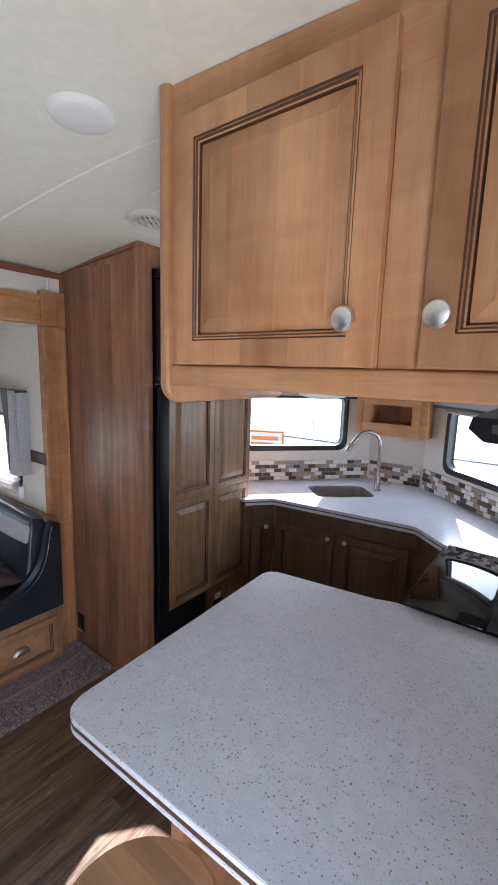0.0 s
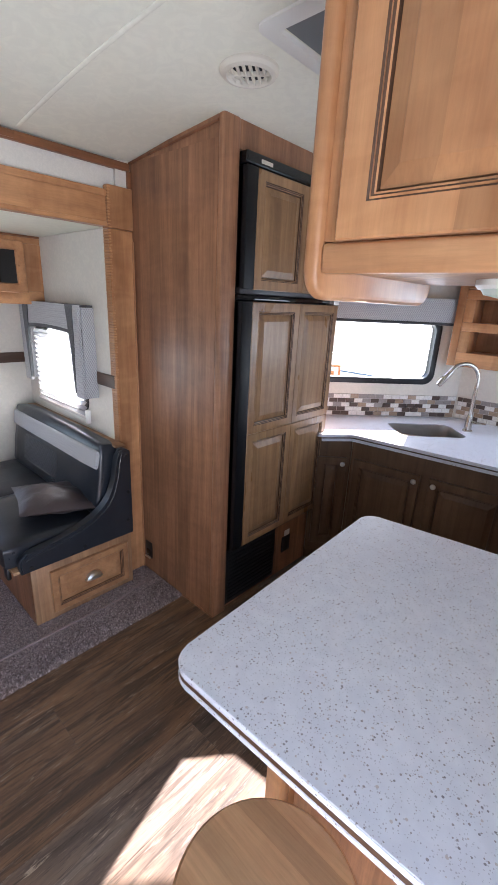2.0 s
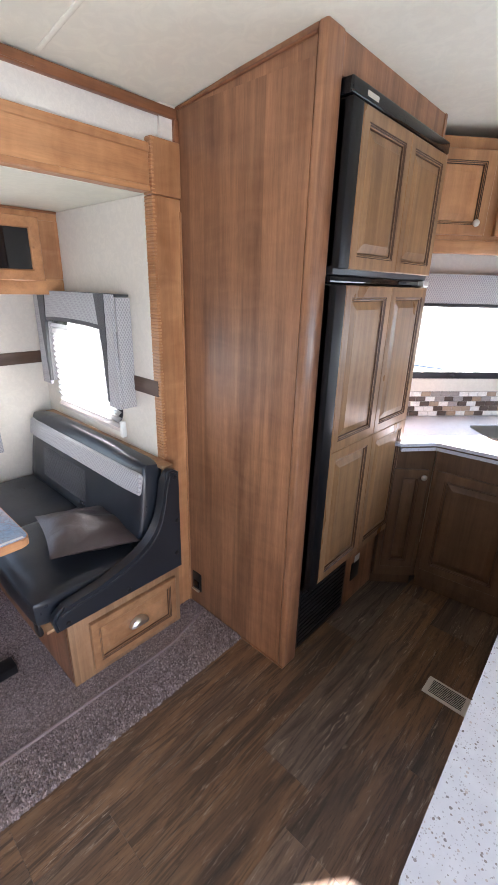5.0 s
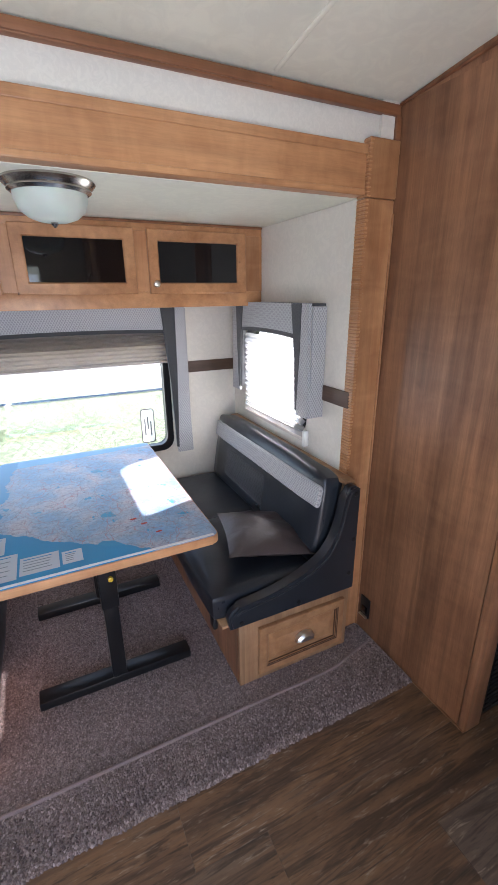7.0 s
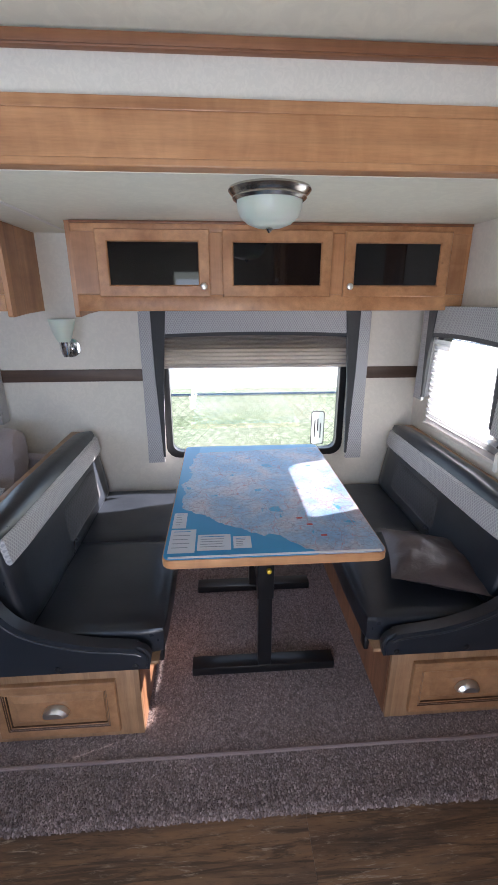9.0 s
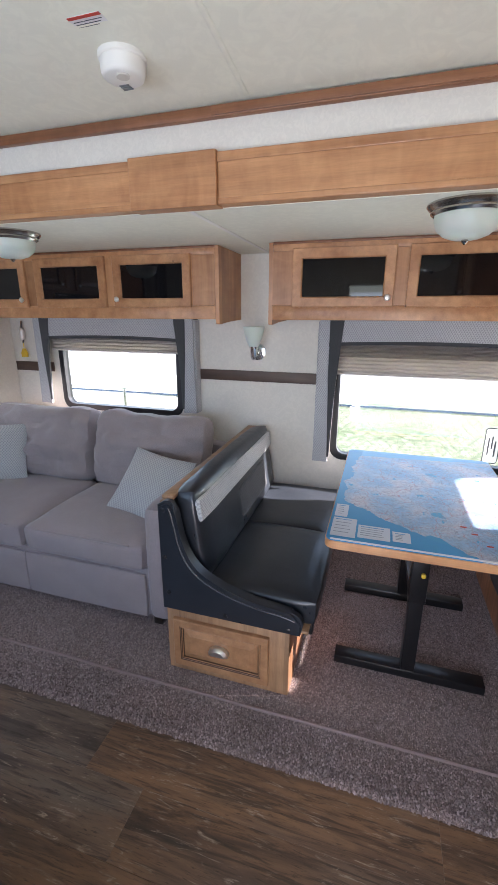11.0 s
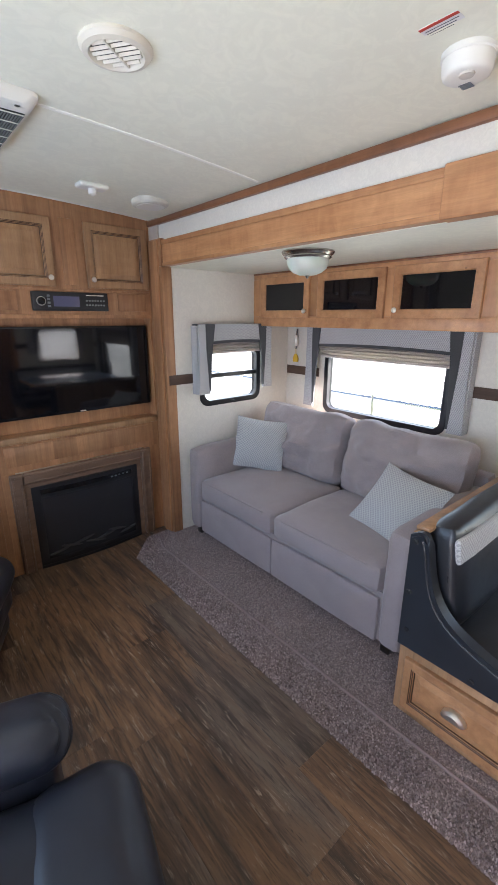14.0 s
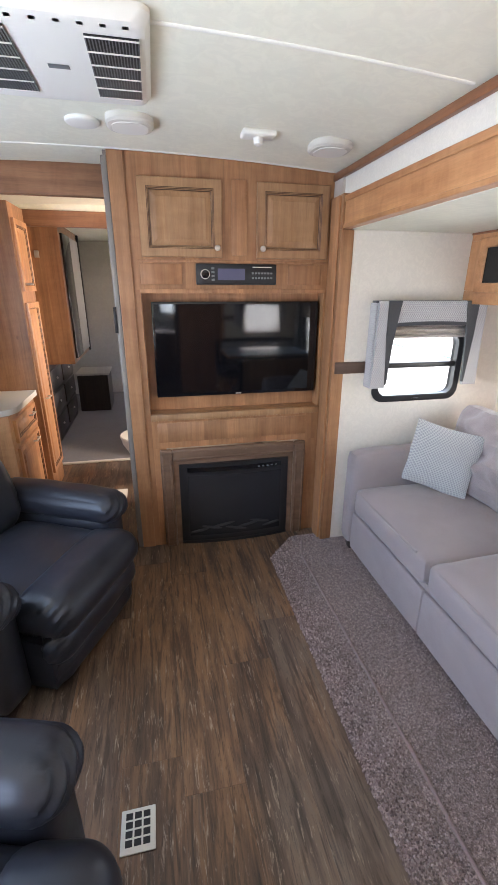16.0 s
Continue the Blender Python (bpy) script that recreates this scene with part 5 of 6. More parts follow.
part("body", bm, black_plastic, hood, "", None, None)
part("lamp_strip", rbox(-0.15, 0.2, -0.30, -0.304, 0.04, 0.07, 0), grey_plastic, hood, "", None, None)
reg = thing("floor_register", (-0.745, 1.95, 0.0), "beige louvred floor register", "vent", "floor registers")
part("frame", rbox(-0.09, 0.09, -0.05, 0.05, 0.0, 0.006, 0.002), cream_plastic, reg)
for k in range(9):
    part("slot", rbox(-0.068, 0.068, -0.034 + 0.0085 * k - 0.002, -0.034 + 0.0085 * k + 0.002, 0.0062, 0.0072, 0), black_plastic, reg, "", None, None)
stool = thing("bar_stool", (-0.21, 0.655, 0.0), "round wooden stool with a blond polished seat", "stool")
part("seat", lathe([(0.10, 0.615), (0.165, 0.618), (0.172, 0.626), (0.172, 0.640), (0.165, 0.648), (0.05, 0.645)], 48), stool_wood, stool)
for k in range(4):
    a = radians(45 + 90 * k)
    part("leg", tube([(0.10 * math.cos(a), 0.10 * math.sin(a), 0.615), (0.17 * math.cos(a), 0.17 * math.sin(a), 0.0)], [0.019, 0.016], 12), stool_wood, stool)
    b = radians(135 + 90 * k)
    part("rung", tube([(0.145 * math.cos(a), 0.145 * math.sin(a), 0.22 + 0.04 * (k % 2)), (0.145 * math.cos(b), 0.145 * math.sin(b), 0.22 + 0.04 * (k % 2))], 0.009, 8), stool_wood, stool)

# ---- slide-out uppers ----
def glass_upper(y0, y1, doors, knobs, label):
    c = mid(y0, y1)
    w = y1 - y0
    ob = thing("overhead_cabinet", facing(-2.80, c, 1.57, 90), label, "cabinet", "overhead cabinets")
    part("body", rbox(-w / 2, w / 2, 0.012, 0.388, 0.0, 0.375, 0.002), maple, ob, "", None, None)
    part("top_rail", rbox(-w / 2, w / 2, -0.004, 0.012, 0.335, 0.378, 0.003), maple_y, ob)
    part("top_bead", rbox(-w / 2, w / 2, -0.010, 0.012, 0.368, 0.380, 0.003), trim_wood, ob)
    part("bottom_rail", rbox(-w / 2, w / 2, -0.004, 0.012, -0.004, 0.07, 0.003), maple_y, ob)
    xs_ = [-w / 2] + [v - c for d in doors for v in d] + [w / 2]
    for a, b in zip(xs_[0::2], xs_[1::2]):
        part("stile", rbox(a, b, -0.0035, 0.012, 0.0705, 0.3345, 0.0), maple, ob, "", None, None)
    for k, (a, b) in enumerate(doors):
        dw, dh = b - a + 0.016, 0.285
        def loop(ix, iz, depth):
            p, q = dw / 2 - ix, dh / 2 - iz
            return [(-p, -depth, -q), (p, -depth, -q), (p, -depth, q), (-p, -depth, q)]
        d = part("door", rings([loop(0, 0, 0), loop(0, 0, 0.015), loop(0.004, 0.004, 0.019), loop(0.046, 0.046, 0.019), loop(0.050, 0.050, 0.014), loop(0.052, 0.052, 0.010), loop(0.052, 0.052, 0.002)], True, False, None, [0, 0, 0, 0, 0, 0]), maple_y, ob, "", pose(mid(a, b) - c, -0.0045, 0.2025), None)
        part("glass", rbox(-dw / 2 + 0.050, dw / 2 - 0.050, -0.008, -0.004, -dh / 2 + 0.050, dh / 2 - 0.050, 0), smoked, d, "black smoked glass pane", None, None)
        if knobs[k]:
            part("knob", lathe([(0.006, 0), (0.006, 0.008), (0.015, 0.013), (0.016, 0.018), (0.012, 0.024), (0.005, 0.026)], 18), nickel, d, "round brushed nickel knob", pose(knobs[k] * (dw / 2 - 0.028), -0.019, -dh / 2 + 0.045, 90))
    return ob


for y0_, y1_ in ((-0.432, -0.4105), (-0.7365, -0.715)):
    solid("cabinet_end_panel", rings([[(x_, y_, z_) for x_, z_ in rounded([(-3.188, 1.56), (-2.95, 1.55), (-2.80, 1.538), (-2.797, 1.948), (-3.188, 1.948)], [0, 0.03, 0.012, 0, 0], 4)] for y_ in (y0_, y1_)]), maple, (0, 0, 0), "maple end panel of an overhead cabinet with a dropped lip", "cabinet panel", "cabinet end panels")
glass_upper(-0.41, YN - 0.003, [(-0.295, 0.195), (0.268, 0.762), (0.838, 1.33)], [1, 0, -1], "maple overhead cabinet with smoked glass doors above the dinette")
glass_upper(YS + 0.003, -0.737, [(-2.49, -2.02), (-1.93, -1.435), (-1.365, -0.885)], [1, 0, -1], "maple overhead cabinet with smoked glass doors above the sofa")

# ---- dinette ----
def bench(at, label):
    """Local: x along the bench from its aisle end inwards, y from the seat's front edge to its back."""
    ob = thing("dinette_bench", at, label, "bench", "dinette benches")
    L = 1.235
    part("base", rbox(0.02, L, 0.0, 0.53, 0.0, 0.335, 0.002), panel_wood, ob, "", None, None)
    part("face_frame", rbox(0.0, 0.02, 0.0, 0.56, 0.0, 0.335, 0.003), pine, ob)
    part("seat_board", rbox(0.002, L, -0.075, 0.56, 0.336, 0.352, 0.003), pine, ob)
    panel_door(ob, "drawer", 0.44, 0.245, facing(-0.001, 0.305, 0.165, -90), drawer_wood, None, None, 0.045)
    pull = [(0.048 * math.cos(radians(a)), 0.0, 0.040 * math.sin(radians(a))) for a in range(0, 181, 18)]
    bm = rings([[(x, 0, z) for x, _, z in pull], [(x * 0.95, -0.019, z * 0.92 + 0.001) for x, _, z in pull], [(x * 0.65, -0.030, z * 0.6 + 0.004) for x, _, z in pull]])
    part("pull", bm, nickel, ob, "shell-shaped nickel cup pull", facing(-0.021, 0.305, 0.16, -90))
    for k in range(2):
        s = soft_box(L / 2 - 0.003, 0.60, 0.12, 0.022, 12, 0.010, 0.004, 7, k * 3.1)
        part("seat_cushion", s, black_leather, ob, "black leather-look seat cushion", pose(0.035 + L / 4 + k * L / 2 - 0.02 * k, 0.20, 0.412))
    tilt = -9
    bm = soft_box(L - 0.05, 0.12, 0.42, 0.035, 12, 0.014, 0.004, 8, 5.0)
    back = part("backrest", bm, black_leather, ob, "black padded backrest", pose(0.03 + L / 2, 0.455, 0.665, tilt))
    part("fabric_band", soft_box(L - 0.065, 0.135, 0.11, 0.02, 8, 0.006), lozenge, back, "grey lozenge-patterned band", pose(0, -0.004, 0.115))
    part("quilted_band", soft_box(L * 0.42, 0.135, 0.19, 0.02, 8, 0.006), quilt, back, "quilted black insert", pose(0.12, -0.003, -0.045))
    outline = [(-0.045, 0.338), (0.565, 0.338), (0.565, 0.835), (0.535, 0.855), (0.498, 0.85), (0.480, 0.79), (0.462, 0.70), (0.43, 0.615), (0.375, 0.55), (0.28, 0.50), (0.15, 0.462), (0.02, 0.445), (-0.035, 0.43), (-0.055, 0.39)]
    smooth_line = []
    for k in range(len(outline)):
        p0_, p1_, p2_, p3_ = (Vector(outline[(k + j) % len(outline)]) for j in (-1, 0, 1, 2))
        for u in ((0, 0.33, 0.66) if 3 <= k <= 12 else (0,)):
            smooth_line.append(0.5 * (2 * p1_ + (p2_ - p0_) * u + (2 * p0_ - 5 * p1_ + 4 * p2_ - p3_) * u * u + (3 * p1_ - p0_ - 3 * p2_ + p3_) * u**3))
    bm = rings([[(x, y, z) for y, z in smooth_line] for x in (-0.028, 0.018)])
    bmesh.ops.bevel(bm, geom=[e for e in bm.edges if abs(e.verts[0].co.x - e.verts[1].co.x) < 1e-6], offset=0.011, segments=3, affect="EDGES")
    end = part("end_bolster", bm, black_leather, ob, "black upholstered curved end panel")
    curve = [p for p in smooth_line if p.y > 0.43 and p.x < 0.5]
    part("piping", tube([(-0.0285, p.x + 0.014, p.y - 0.020) for p in curve], 0.0045, 8), black_leather, end, "sewn leather piping")
    for y, z in ((0.535, 0.82), (0.54, 0.60), (0.53, 0.43), (0.27, 0.37), (0.0, 0.365)):
        part("button", lathe([(0.011, 0), (0.010, 0.004), (0.004, 0.006)], 14), black_plastic, end, "", pose(-0.0285, y, z, 0, -90))
    part("back_board", rbox(0.0, L, 0.535, 0.563, 0.353, 0.845, 0.003), pine, ob, "", None, None)
    part("back_cap", rbox(0.02, L, 0.51, 0.565, 0.846, 0.862, 0.004), pine, ob)
    part("latch", rbox(0.08, 0.13, -0.082, -0.06, 0.27, 0.335, 0.008), black_plastic, ob)
    return ob


bench(pose(-1.905, 0.87, 0.0125) @ Matrix.Diagonal((-1, 1, 1, 1)), "black leather-look dinette bench on a maple drawer base")
bench(pose(-1.905, -0.085, 0.0125, 0, 0, 180), "black leather-look dinette bench backing onto the sofa")
pil = solid("throw_pillow", throw(0.40, 0.40, 0.145, 22, 4.0, 0.35, 0.018), brown_cloth, pose(-2.19, 1.135, 0.555, 84, 0, -14), "dark brown cushion lying on the bench seat", "pillow")

inset_paper, inset_ink = material("inset_paper", (0.55, 0.57, 0.62), 0.3), material("inset_ink", (0.24, 0.27, 0.30), 0.4)
table = thing("dinette_table", (-2.4175, 0.41, 0.0125), "map-topped dinette table with a maple edge", "table")
tl, tw = 1.115, 0.75
part("tabletop", prism(rounded([(-tl / 2, -tw / 2), (tl / 2, -tw / 2), (tl / 2, tw / 2), (-tl / 2, tw / 2)], [0.03] * 4), 0.775, 0.806, 0.003), maple_y, table, "maple-edged board", None, None)
part("map_sheet", prism(rounded([(-tl / 2 + 0.004, -tw / 2 + 0.004), (tl / 2 - 0.004, -tw / 2 + 0.004), (tl / 2 - 0.004, tw / 2 - 0.004), (-tl / 2 + 0.004, tw / 2 - 0.004)], [0.026] * 4), 0.8065, 0.8095), map_mat, table, "laminated blue and white road map", None, None)
part("map_border", rbox(tl / 2 - 0.018, tl / 2 - 0.006, -tw / 2 + 0.02, tw / 2 - 0.02, 0.8096, 0.8102, 0), paper_white, table, "", None, None)
for x, y, w_, h_ in ((0.445, -0.315, 0.15, 0.09), (0.30, -0.335, 0.115, 0.05), (0.46, -0.205, 0.10, 0.115), (0.465, -0.108, 0.075, 0.062)):
    c = part("map_inset", rbox(x - w_ / 2, x + w_ / 2, y - h_ / 2, y + h_ / 2, 0.8096, 0.8104, 0), inset_paper, table, "printed inset box", None, None)
    for k in range(5):
        xx = x - w_ / 2 + 0.012 + k * (w_ - 0.02) / 5
        part("print_line", rbox(xx, xx + 0.004, y - h_ / 2 + 0.01, y + h_ / 2 - 0.012 - 0.02 * random.random(), 0.8105, 0.8108, 0), inset_ink if k else blue_ink, c, "", None, None)
for x, y in ((0.36, 0.15), (0.44, 0.185), (0.31, 0.12), (-0.22, 0.26), (-0.30, 0.28)):
    part("town_mark", rbox(x - 0.005, x + 0.005, y - 0.011, y + 0.011, 0.8096, 0.8101, 0), red_ink if x > 0 else blue_ink, table, "", None, None)
for x in (0.225, -0.345):
    leg = part("leg", rbox(x - 0.032, x + 0.032, -0.03, 0.03, 0.03, 0.77, 0.004), black_steel, table, "black steel column")
    part("sleeve", rbox(x - 0.037, x + 0.037, -0.035, 0.035, 0.40, 0.77, 0.004), black_steel, table)
    part("foot", rbox(x - 0.036, x + 0.036, -0.325, 0.32, 0.0, 0.042, 0.004), black_steel, table, "black steel floor foot")
    part("top_bracket", rbox(x - 0.05, x + 0.05, -0.25, 0.25, 0.757, 0.774, 0.003), black_steel, table)
    part("knob", lathe([(0.010, 0), (0.010, 0.012), (0.006, 0.014)], 14), yellow_plastic, leg, "yellow locking pin", pose(x + 0.038, 0.012, 0.545, 0, 90))
part("cross_bar", rbox(-0.31, 0.19, -0.02, 0.02, 0.33, 0.37, 0.003), black_steel, table)

# ---- sofa ----
sofa = thing("sofa", (-2.10, -1.655, 0.0125), "grey-mauve fabric two-seat sofa with loose cushions", "sofa")
SL = 1.82   # along y
part("base", soft_box(0.86, SL - 0.02, 0.29, 0.02, 6, 0.004), sofa_cloth, sofa, "", pose(-0.47, 0, 0.18))
for s in (-1, 1):
    part("arm", soft_box(0.93, 0.135, 0.645, 0.045, 10, 0.012, 0.004, 6, s), sofa_cloth, sofa, "rounded low arm", pose(-0.475, s * (SL / 2 - 0.067), 0.3625))
    for x in (-0.06, -0.86):
        part("foot", rbox(x - 0.025, x + 0.025, s * (SL / 2 - 0.09) - 0.025, s * (SL / 2 - 0.09) + 0.025, 0.0, 0.075, 0.004), dark_wood, sofa, "short dark wooden foot")
    part("seat_cushion", soft_box(0.72, SL / 2 - 0.142, 0.17, 0.045, 12, 0.03, 0.006, 7, 2 + s), sofa_cloth, sofa, "", pose(-0.375, s * (SL / 4 - 0.068), 0.385))
    part("front_panel", soft_box(0.03, SL / 2 - 0.145, 0.255, 0.012, 4, 0.003), sofa_cloth, sofa, "", pose(-0.033, s * (SL / 4 - 0.070), 0.168))
    b = throw(SL / 2 - 0.025, 0.54, 0.31, 30, 7.0 + 3 * s, 0.0, 0.05, 0.27)
    for v in b.verts:
        v.co *= 1 - 0.11 * (abs(v.co.x) / 0.44) ** 4 * (abs(v.co.z) / 0.27) ** 4
        lift = max(0.0, v.co.z / 0.275)
        v.co.z += lift * (0.030 * noise.noise(Vector((v.co.x * 5.5 + s * 4, 1, 0))) + 0.012 * (v.co.x / 0.43) ** 2)
        v.co.y += lift * 0.045 * noise.noise(Vector((v.co.x * 7 + s * 9, 3, 0)))
    part("back_cushion", b, sofa_cloth, sofa, "plump loose back cushion with a sewn edge", pose(-0.765, s * (SL / 4 - 0.030), 0.70, -15, 0, 90))
    part("cushion_piping", tube([(-0.020, s * (SL / 4 - 0.068) - 0.30 + 0.06 * k, 0.452) for k in range(11)], 0.006, 8), sofa_cloth, sofa)
part("back_frame", soft_box(0.14, SL - 0.02, 0.70, 0.05, 8, 0.006), sofa_cloth, sofa, "", pose(-0.93, 0, 0.42))
solid("throw_pillow", throw(0.42, 0.40, 0.14, seed=1.0), pillow_cloth, pose(-2.60, -2.30, 0.685, -20, 4, 122), "pale grey woven pillow leaning on the sofa arm", "pillow", "sofa pillows")
solid("throw_pillow", throw(0.46, 0.40, 0.14, seed=2.0), pillow_cloth, pose(-2.49, -1.04, 0.645, -42, 3, 76), "pale grey woven pillow tipped against the back cushion", "pillow", "sofa pillows")

# ---- lamps on the slide-out ----
dome = thing("ceiling_lamp", (-2.21, 0.41, 1.952), "brushed nickel dome ceiling lamp with frosted glass", "ceiling lamp", "dome lamps")
part("pan", lathe([(0.132, 0.0), (0.134, -0.006), (0.128, -0.014), (0.118, -0.022), (0.120, -0.028), (0.110, -0.036), (0.08, -0.036)], 40), lamp_nickel, dome)
part("bowl", lathe([(0.106, -0.034), (0.106, -0.052), (0.096, -0.080), (0.072, -0.100), (0.045, -0.110), (0.012, -0.112)], 40), frosted, dome, "frosted alabaster glass bowl")
part("finial", lathe([(0.010, -0.110), (0.012, -0.116), (0.007, -0.122), (0.003, -0.127)], 16), lamp_nickel, dome)
copy_thing(dome, pose(-2.21, -1.52, 1.952))
sc = thing("wall_sconce", facing(XS, -0.60, 1.36, 90), "chrome wall sconce with a frosted bell shade", "wall lamp")
part("backplate", lathe([(0.055, 0), (0.052, 0.012), (0.03, 0.018)], 28), chrome, sc, "", pose(0, 0, 0, 90))
part("arm", tube([(0, -0.015, 0), (0, -0.07, -0.02), (0, -0.10, 0.0), (0, -0.10, 0.03)], 0.010, 10), chrome, sc)
part("cup", lathe([(0.012, -0.05), (0.02, -0.03), (0.028, 0.03), (0.02, 0.036)], 20), chrome, sc, "", pose(0, -0.10, 0.01))
part("shade", lathe([(0.03, 0.03), (0.045, 0.06), (0.058, 0.10), (0.068, 0.15), (0.064, 0.15), (0.05, 0.09), (0.03, 0.04)], 28), frosted, sc, "frosted glass bell shade", pose(0, -0.10, 0.01))
hang = thing("emergency_whistle", facing(XS, -2.47, 1.30, 90), "yellow tag and metal hook hanging beside the window", "hook")
part("hook", tube([(0, -0.02, 0.24), (0, -0.03, 0.18), (0.01, -0.03, 0.12), (0, -0.03, 0.08)], 0.008, 8), chrome, hang)
part("body", lathe([(0.012, 0.10), (0.02, 0.12), (0.022, 0.17), (0.012, 0.19)], 16), nickel, hang, "", pose(0, -0.03, 0))
part("tag", rings([[(-0.026, y, -0.03), (0.026, y, -0.03), (0.03, y, 0.0), (0.01, y, 0.035), (-0.01, y, 0.035), (-0.03, y, 0.0)] for y in (-0.036, -0.026)]), yellow_plastic, hang, "yellow plastic tag")
part("cord", tube([(0, -0.03, 0.035), (0, -0.03, 0.10)], 0.003, 6), yellow_plastic, hang)

# ---- television wall ----
tvw = thing("media_cabinet", (0, 0, 0), "built-in wood-grain media wall with cabinets, television and fireplace", "cabinet")
x0, x1 = -1.9995, -0.79
def slab(a, b, z0, z1, name="face_panel", y0=YT, y1=YT - 0.03, mat=None, bev=0.0, label=""):
    return part(name, rbox(a, b, y1, y0, z0, z1, bev), mat or tv_wood, tvw, label, None, None)
bm = rings([[(x0, y, 1.64), (x1, y, 1.64), (x1, y, ceiling_z(x1, YT)), (-1.4, y, ceiling_z(-1.4, YT)), (x0, y, ceiling_z(x0, YT))] for y in (YT, YT - 0.03)])
part("upper_face", bm, tv_wood, tvw, "", None, None)
slab(-0.905, x1, 0.0, 1.64)
slab(x0, -1.975, 0.0, 1.64)
slab(-1.975, -0.905, 0.70, 0.925)
slab(-1.975, -1.86, 0.0, 0.70)
slab(-0.985, -0.905, 0.0, 0.70)
part("recess_back", rbox(-1.975, -0.905, YT - 0.11, YT - 0.10, 0.90, 1.66, 0), tv_wood, tvw, "", None, None)
for a, b, c_, d_ in ((-1.985, -1.975, 0.925, 1.64), (-0.905, -0.895, 0.925, 1.64)):
    part("recess_side", rbox(a, b, YT - 0.10, YT - 0.031, c_, d_, 0), tv_wood, tvw, "", None, None)
part("recess_top", rbox(-1.975, -0.905, YT - 0.10, YT - 0.031, 1.632, 1.64, 0), tv_wood, tvw, "", None, None)
part("recess_floor", rbox(-1.975, -0.905, YT - 0.10, YT - 0.031, 0.915, 0.925, 0), tv_wood, tvw, "", None, None)
part("recess_trim", rbox(-1.978, -0.902, YT + 0.001, YT + 0.008, 1.622, 1.645, 0.002), tv_wood, tvw, "", None, None)
part("ledge", rbox(-1.975, -0.905, YT + 0.001, YT + 0.022, 0.885, 0.925, 0.005), tv_door_wood, tvw)
part("inlay", rbox(-1.90, -0.94, YT + 0.001, YT + 0.006, 0.74, 0.865, 0.002), tv_wood, tvw)
part("column_front", rbox(-0.87, x1, YT + 0.001, YT + 0.010, 0.0, ceiling_z(-0.8, YT) - 0.005, 0.003), tv_wood, tvw, "", None, None)
part("side_panel", rbox(x1, x1 + 0.018, YT - 0.75, YT - 0.012, 0.0, ceiling_z(-0.75, YT) - 0.004, 0.0), silver_trim, tvw, "grey-brown side of the media wall", None, None)
part("edge_strip", rbox(x1 + 0.001, x1 + 0.03, YT - 0.011, YT + 0.006, 0.0, ceiling_z(-0.75, YT) - 0.03, 0.004), silver_trim, tvw, "grey metal jamb strip")
for a, b, s in ((-1.36, -0.925, 1), (-1.97, -1.555, -1)):
    panel_door(tvw, "door", b - a, 0.375, facing(mid(a, b), YT + 0.001, 1.995, 180), tv_door_wood, (s * ((b - a) / 2 - 0.03), -0.14), nickel, 0.055)
part("centre_stile", rbox(-1.50, -1.415, YT + 0.001, YT + 0.008, 1.82, 2.19, 0.003), tv_wood, tvw)
for a, b in ((-1.135, -0.91), (-1.945, -1.745)):
    part("small_panel", rbox(a, b, YT + 0.001, YT + 0.006, 1.668, 1.775, 0.003), tv_wood, tvw)
part("stile_line", rbox(-1.98, -0.90, YT + 0.001, YT + 0.005, 1.783, 1.795, 0.002), tv_wood, tvw)

tv = thing("television", facing(-1.455, YT - 0.035, 1.297, 180), "large black flat-screen television in the recess", "television")
part("bezel", rbox(-0.502, 0.502, 0.0, 0.05, -0.278, 0.278, 0.004), black_gloss, tv)
part("screen", rbox(-0.488, 0.488, -0.002, -0.0005, -0.258, 0.266, 0), screen_mat, tv, "glossy dark screen", None, None)
part("badge", rbox(-0.018, 0.018, -0.004, -0.0005, -0.274, -0.266, 0.001), nickel, tv, "", None, None)
radio = thing("stereo_receiver", facing(-1.44, YT + 0.001, 1.722, 180), "black wall-mounted stereo with a small display", "stereo")
part("body", rbox(-0.23, 0.23, -0.022, 0, -0.055, 0.055, 0.006), black_plastic, radio)
part("display", rbox(-0.11, 0.045, -0.024, -0.0225, -0.03, 0.03, 0.0), material("display", (0.10, 0.10, 0.16), 0.15), radio, "grey-blue display", None, None)
part("volume_knob", lathe([(0.022, 0), (0.022, 0.012), (0.016, 0.015)], 20), black_gloss, radio, "", pose(-0.18, -0.022, 0.0, 90))
part("knob_ring", lathe([(0.026, 0), (0.026, 0.003)], 20), nickel, radio, "", pose(-0.18, -0.022, 0.0, 90))
for k in range(14):
    part("key", rbox(0.085 + 0.018 * (k % 7), 0.097 + 0.018 * (k % 7), -0.0255, -0.0225, -0.024 + 0.026 * (k // 7), -0.014 + 0.026 * (k // 7), 0.001), grey_plastic, radio)
for k in range(4):
    part("key", rbox(-0.145, -0.128, -0.0255, -0.0225, -0.035 + 0.02 * k, -0.023 + 0.02 * k, 0.001), grey_plastic, radio)
part("print", rbox(0.09, 0.20, -0.0235, -0.0225, 0.036, 0.041, 0), nickel, radio, "", None, None)
fire = thing("electric_fireplace", facing(-1.42, YT, 0.0, 180), "black electric fireplace in a moulded brown frame", "fireplace")
frame_mat = wood("fire_surround", (0.13, 0.075, 0.045), (0.22, 0.13, 0.08), "X", 0.0, 0.4, 0.4)
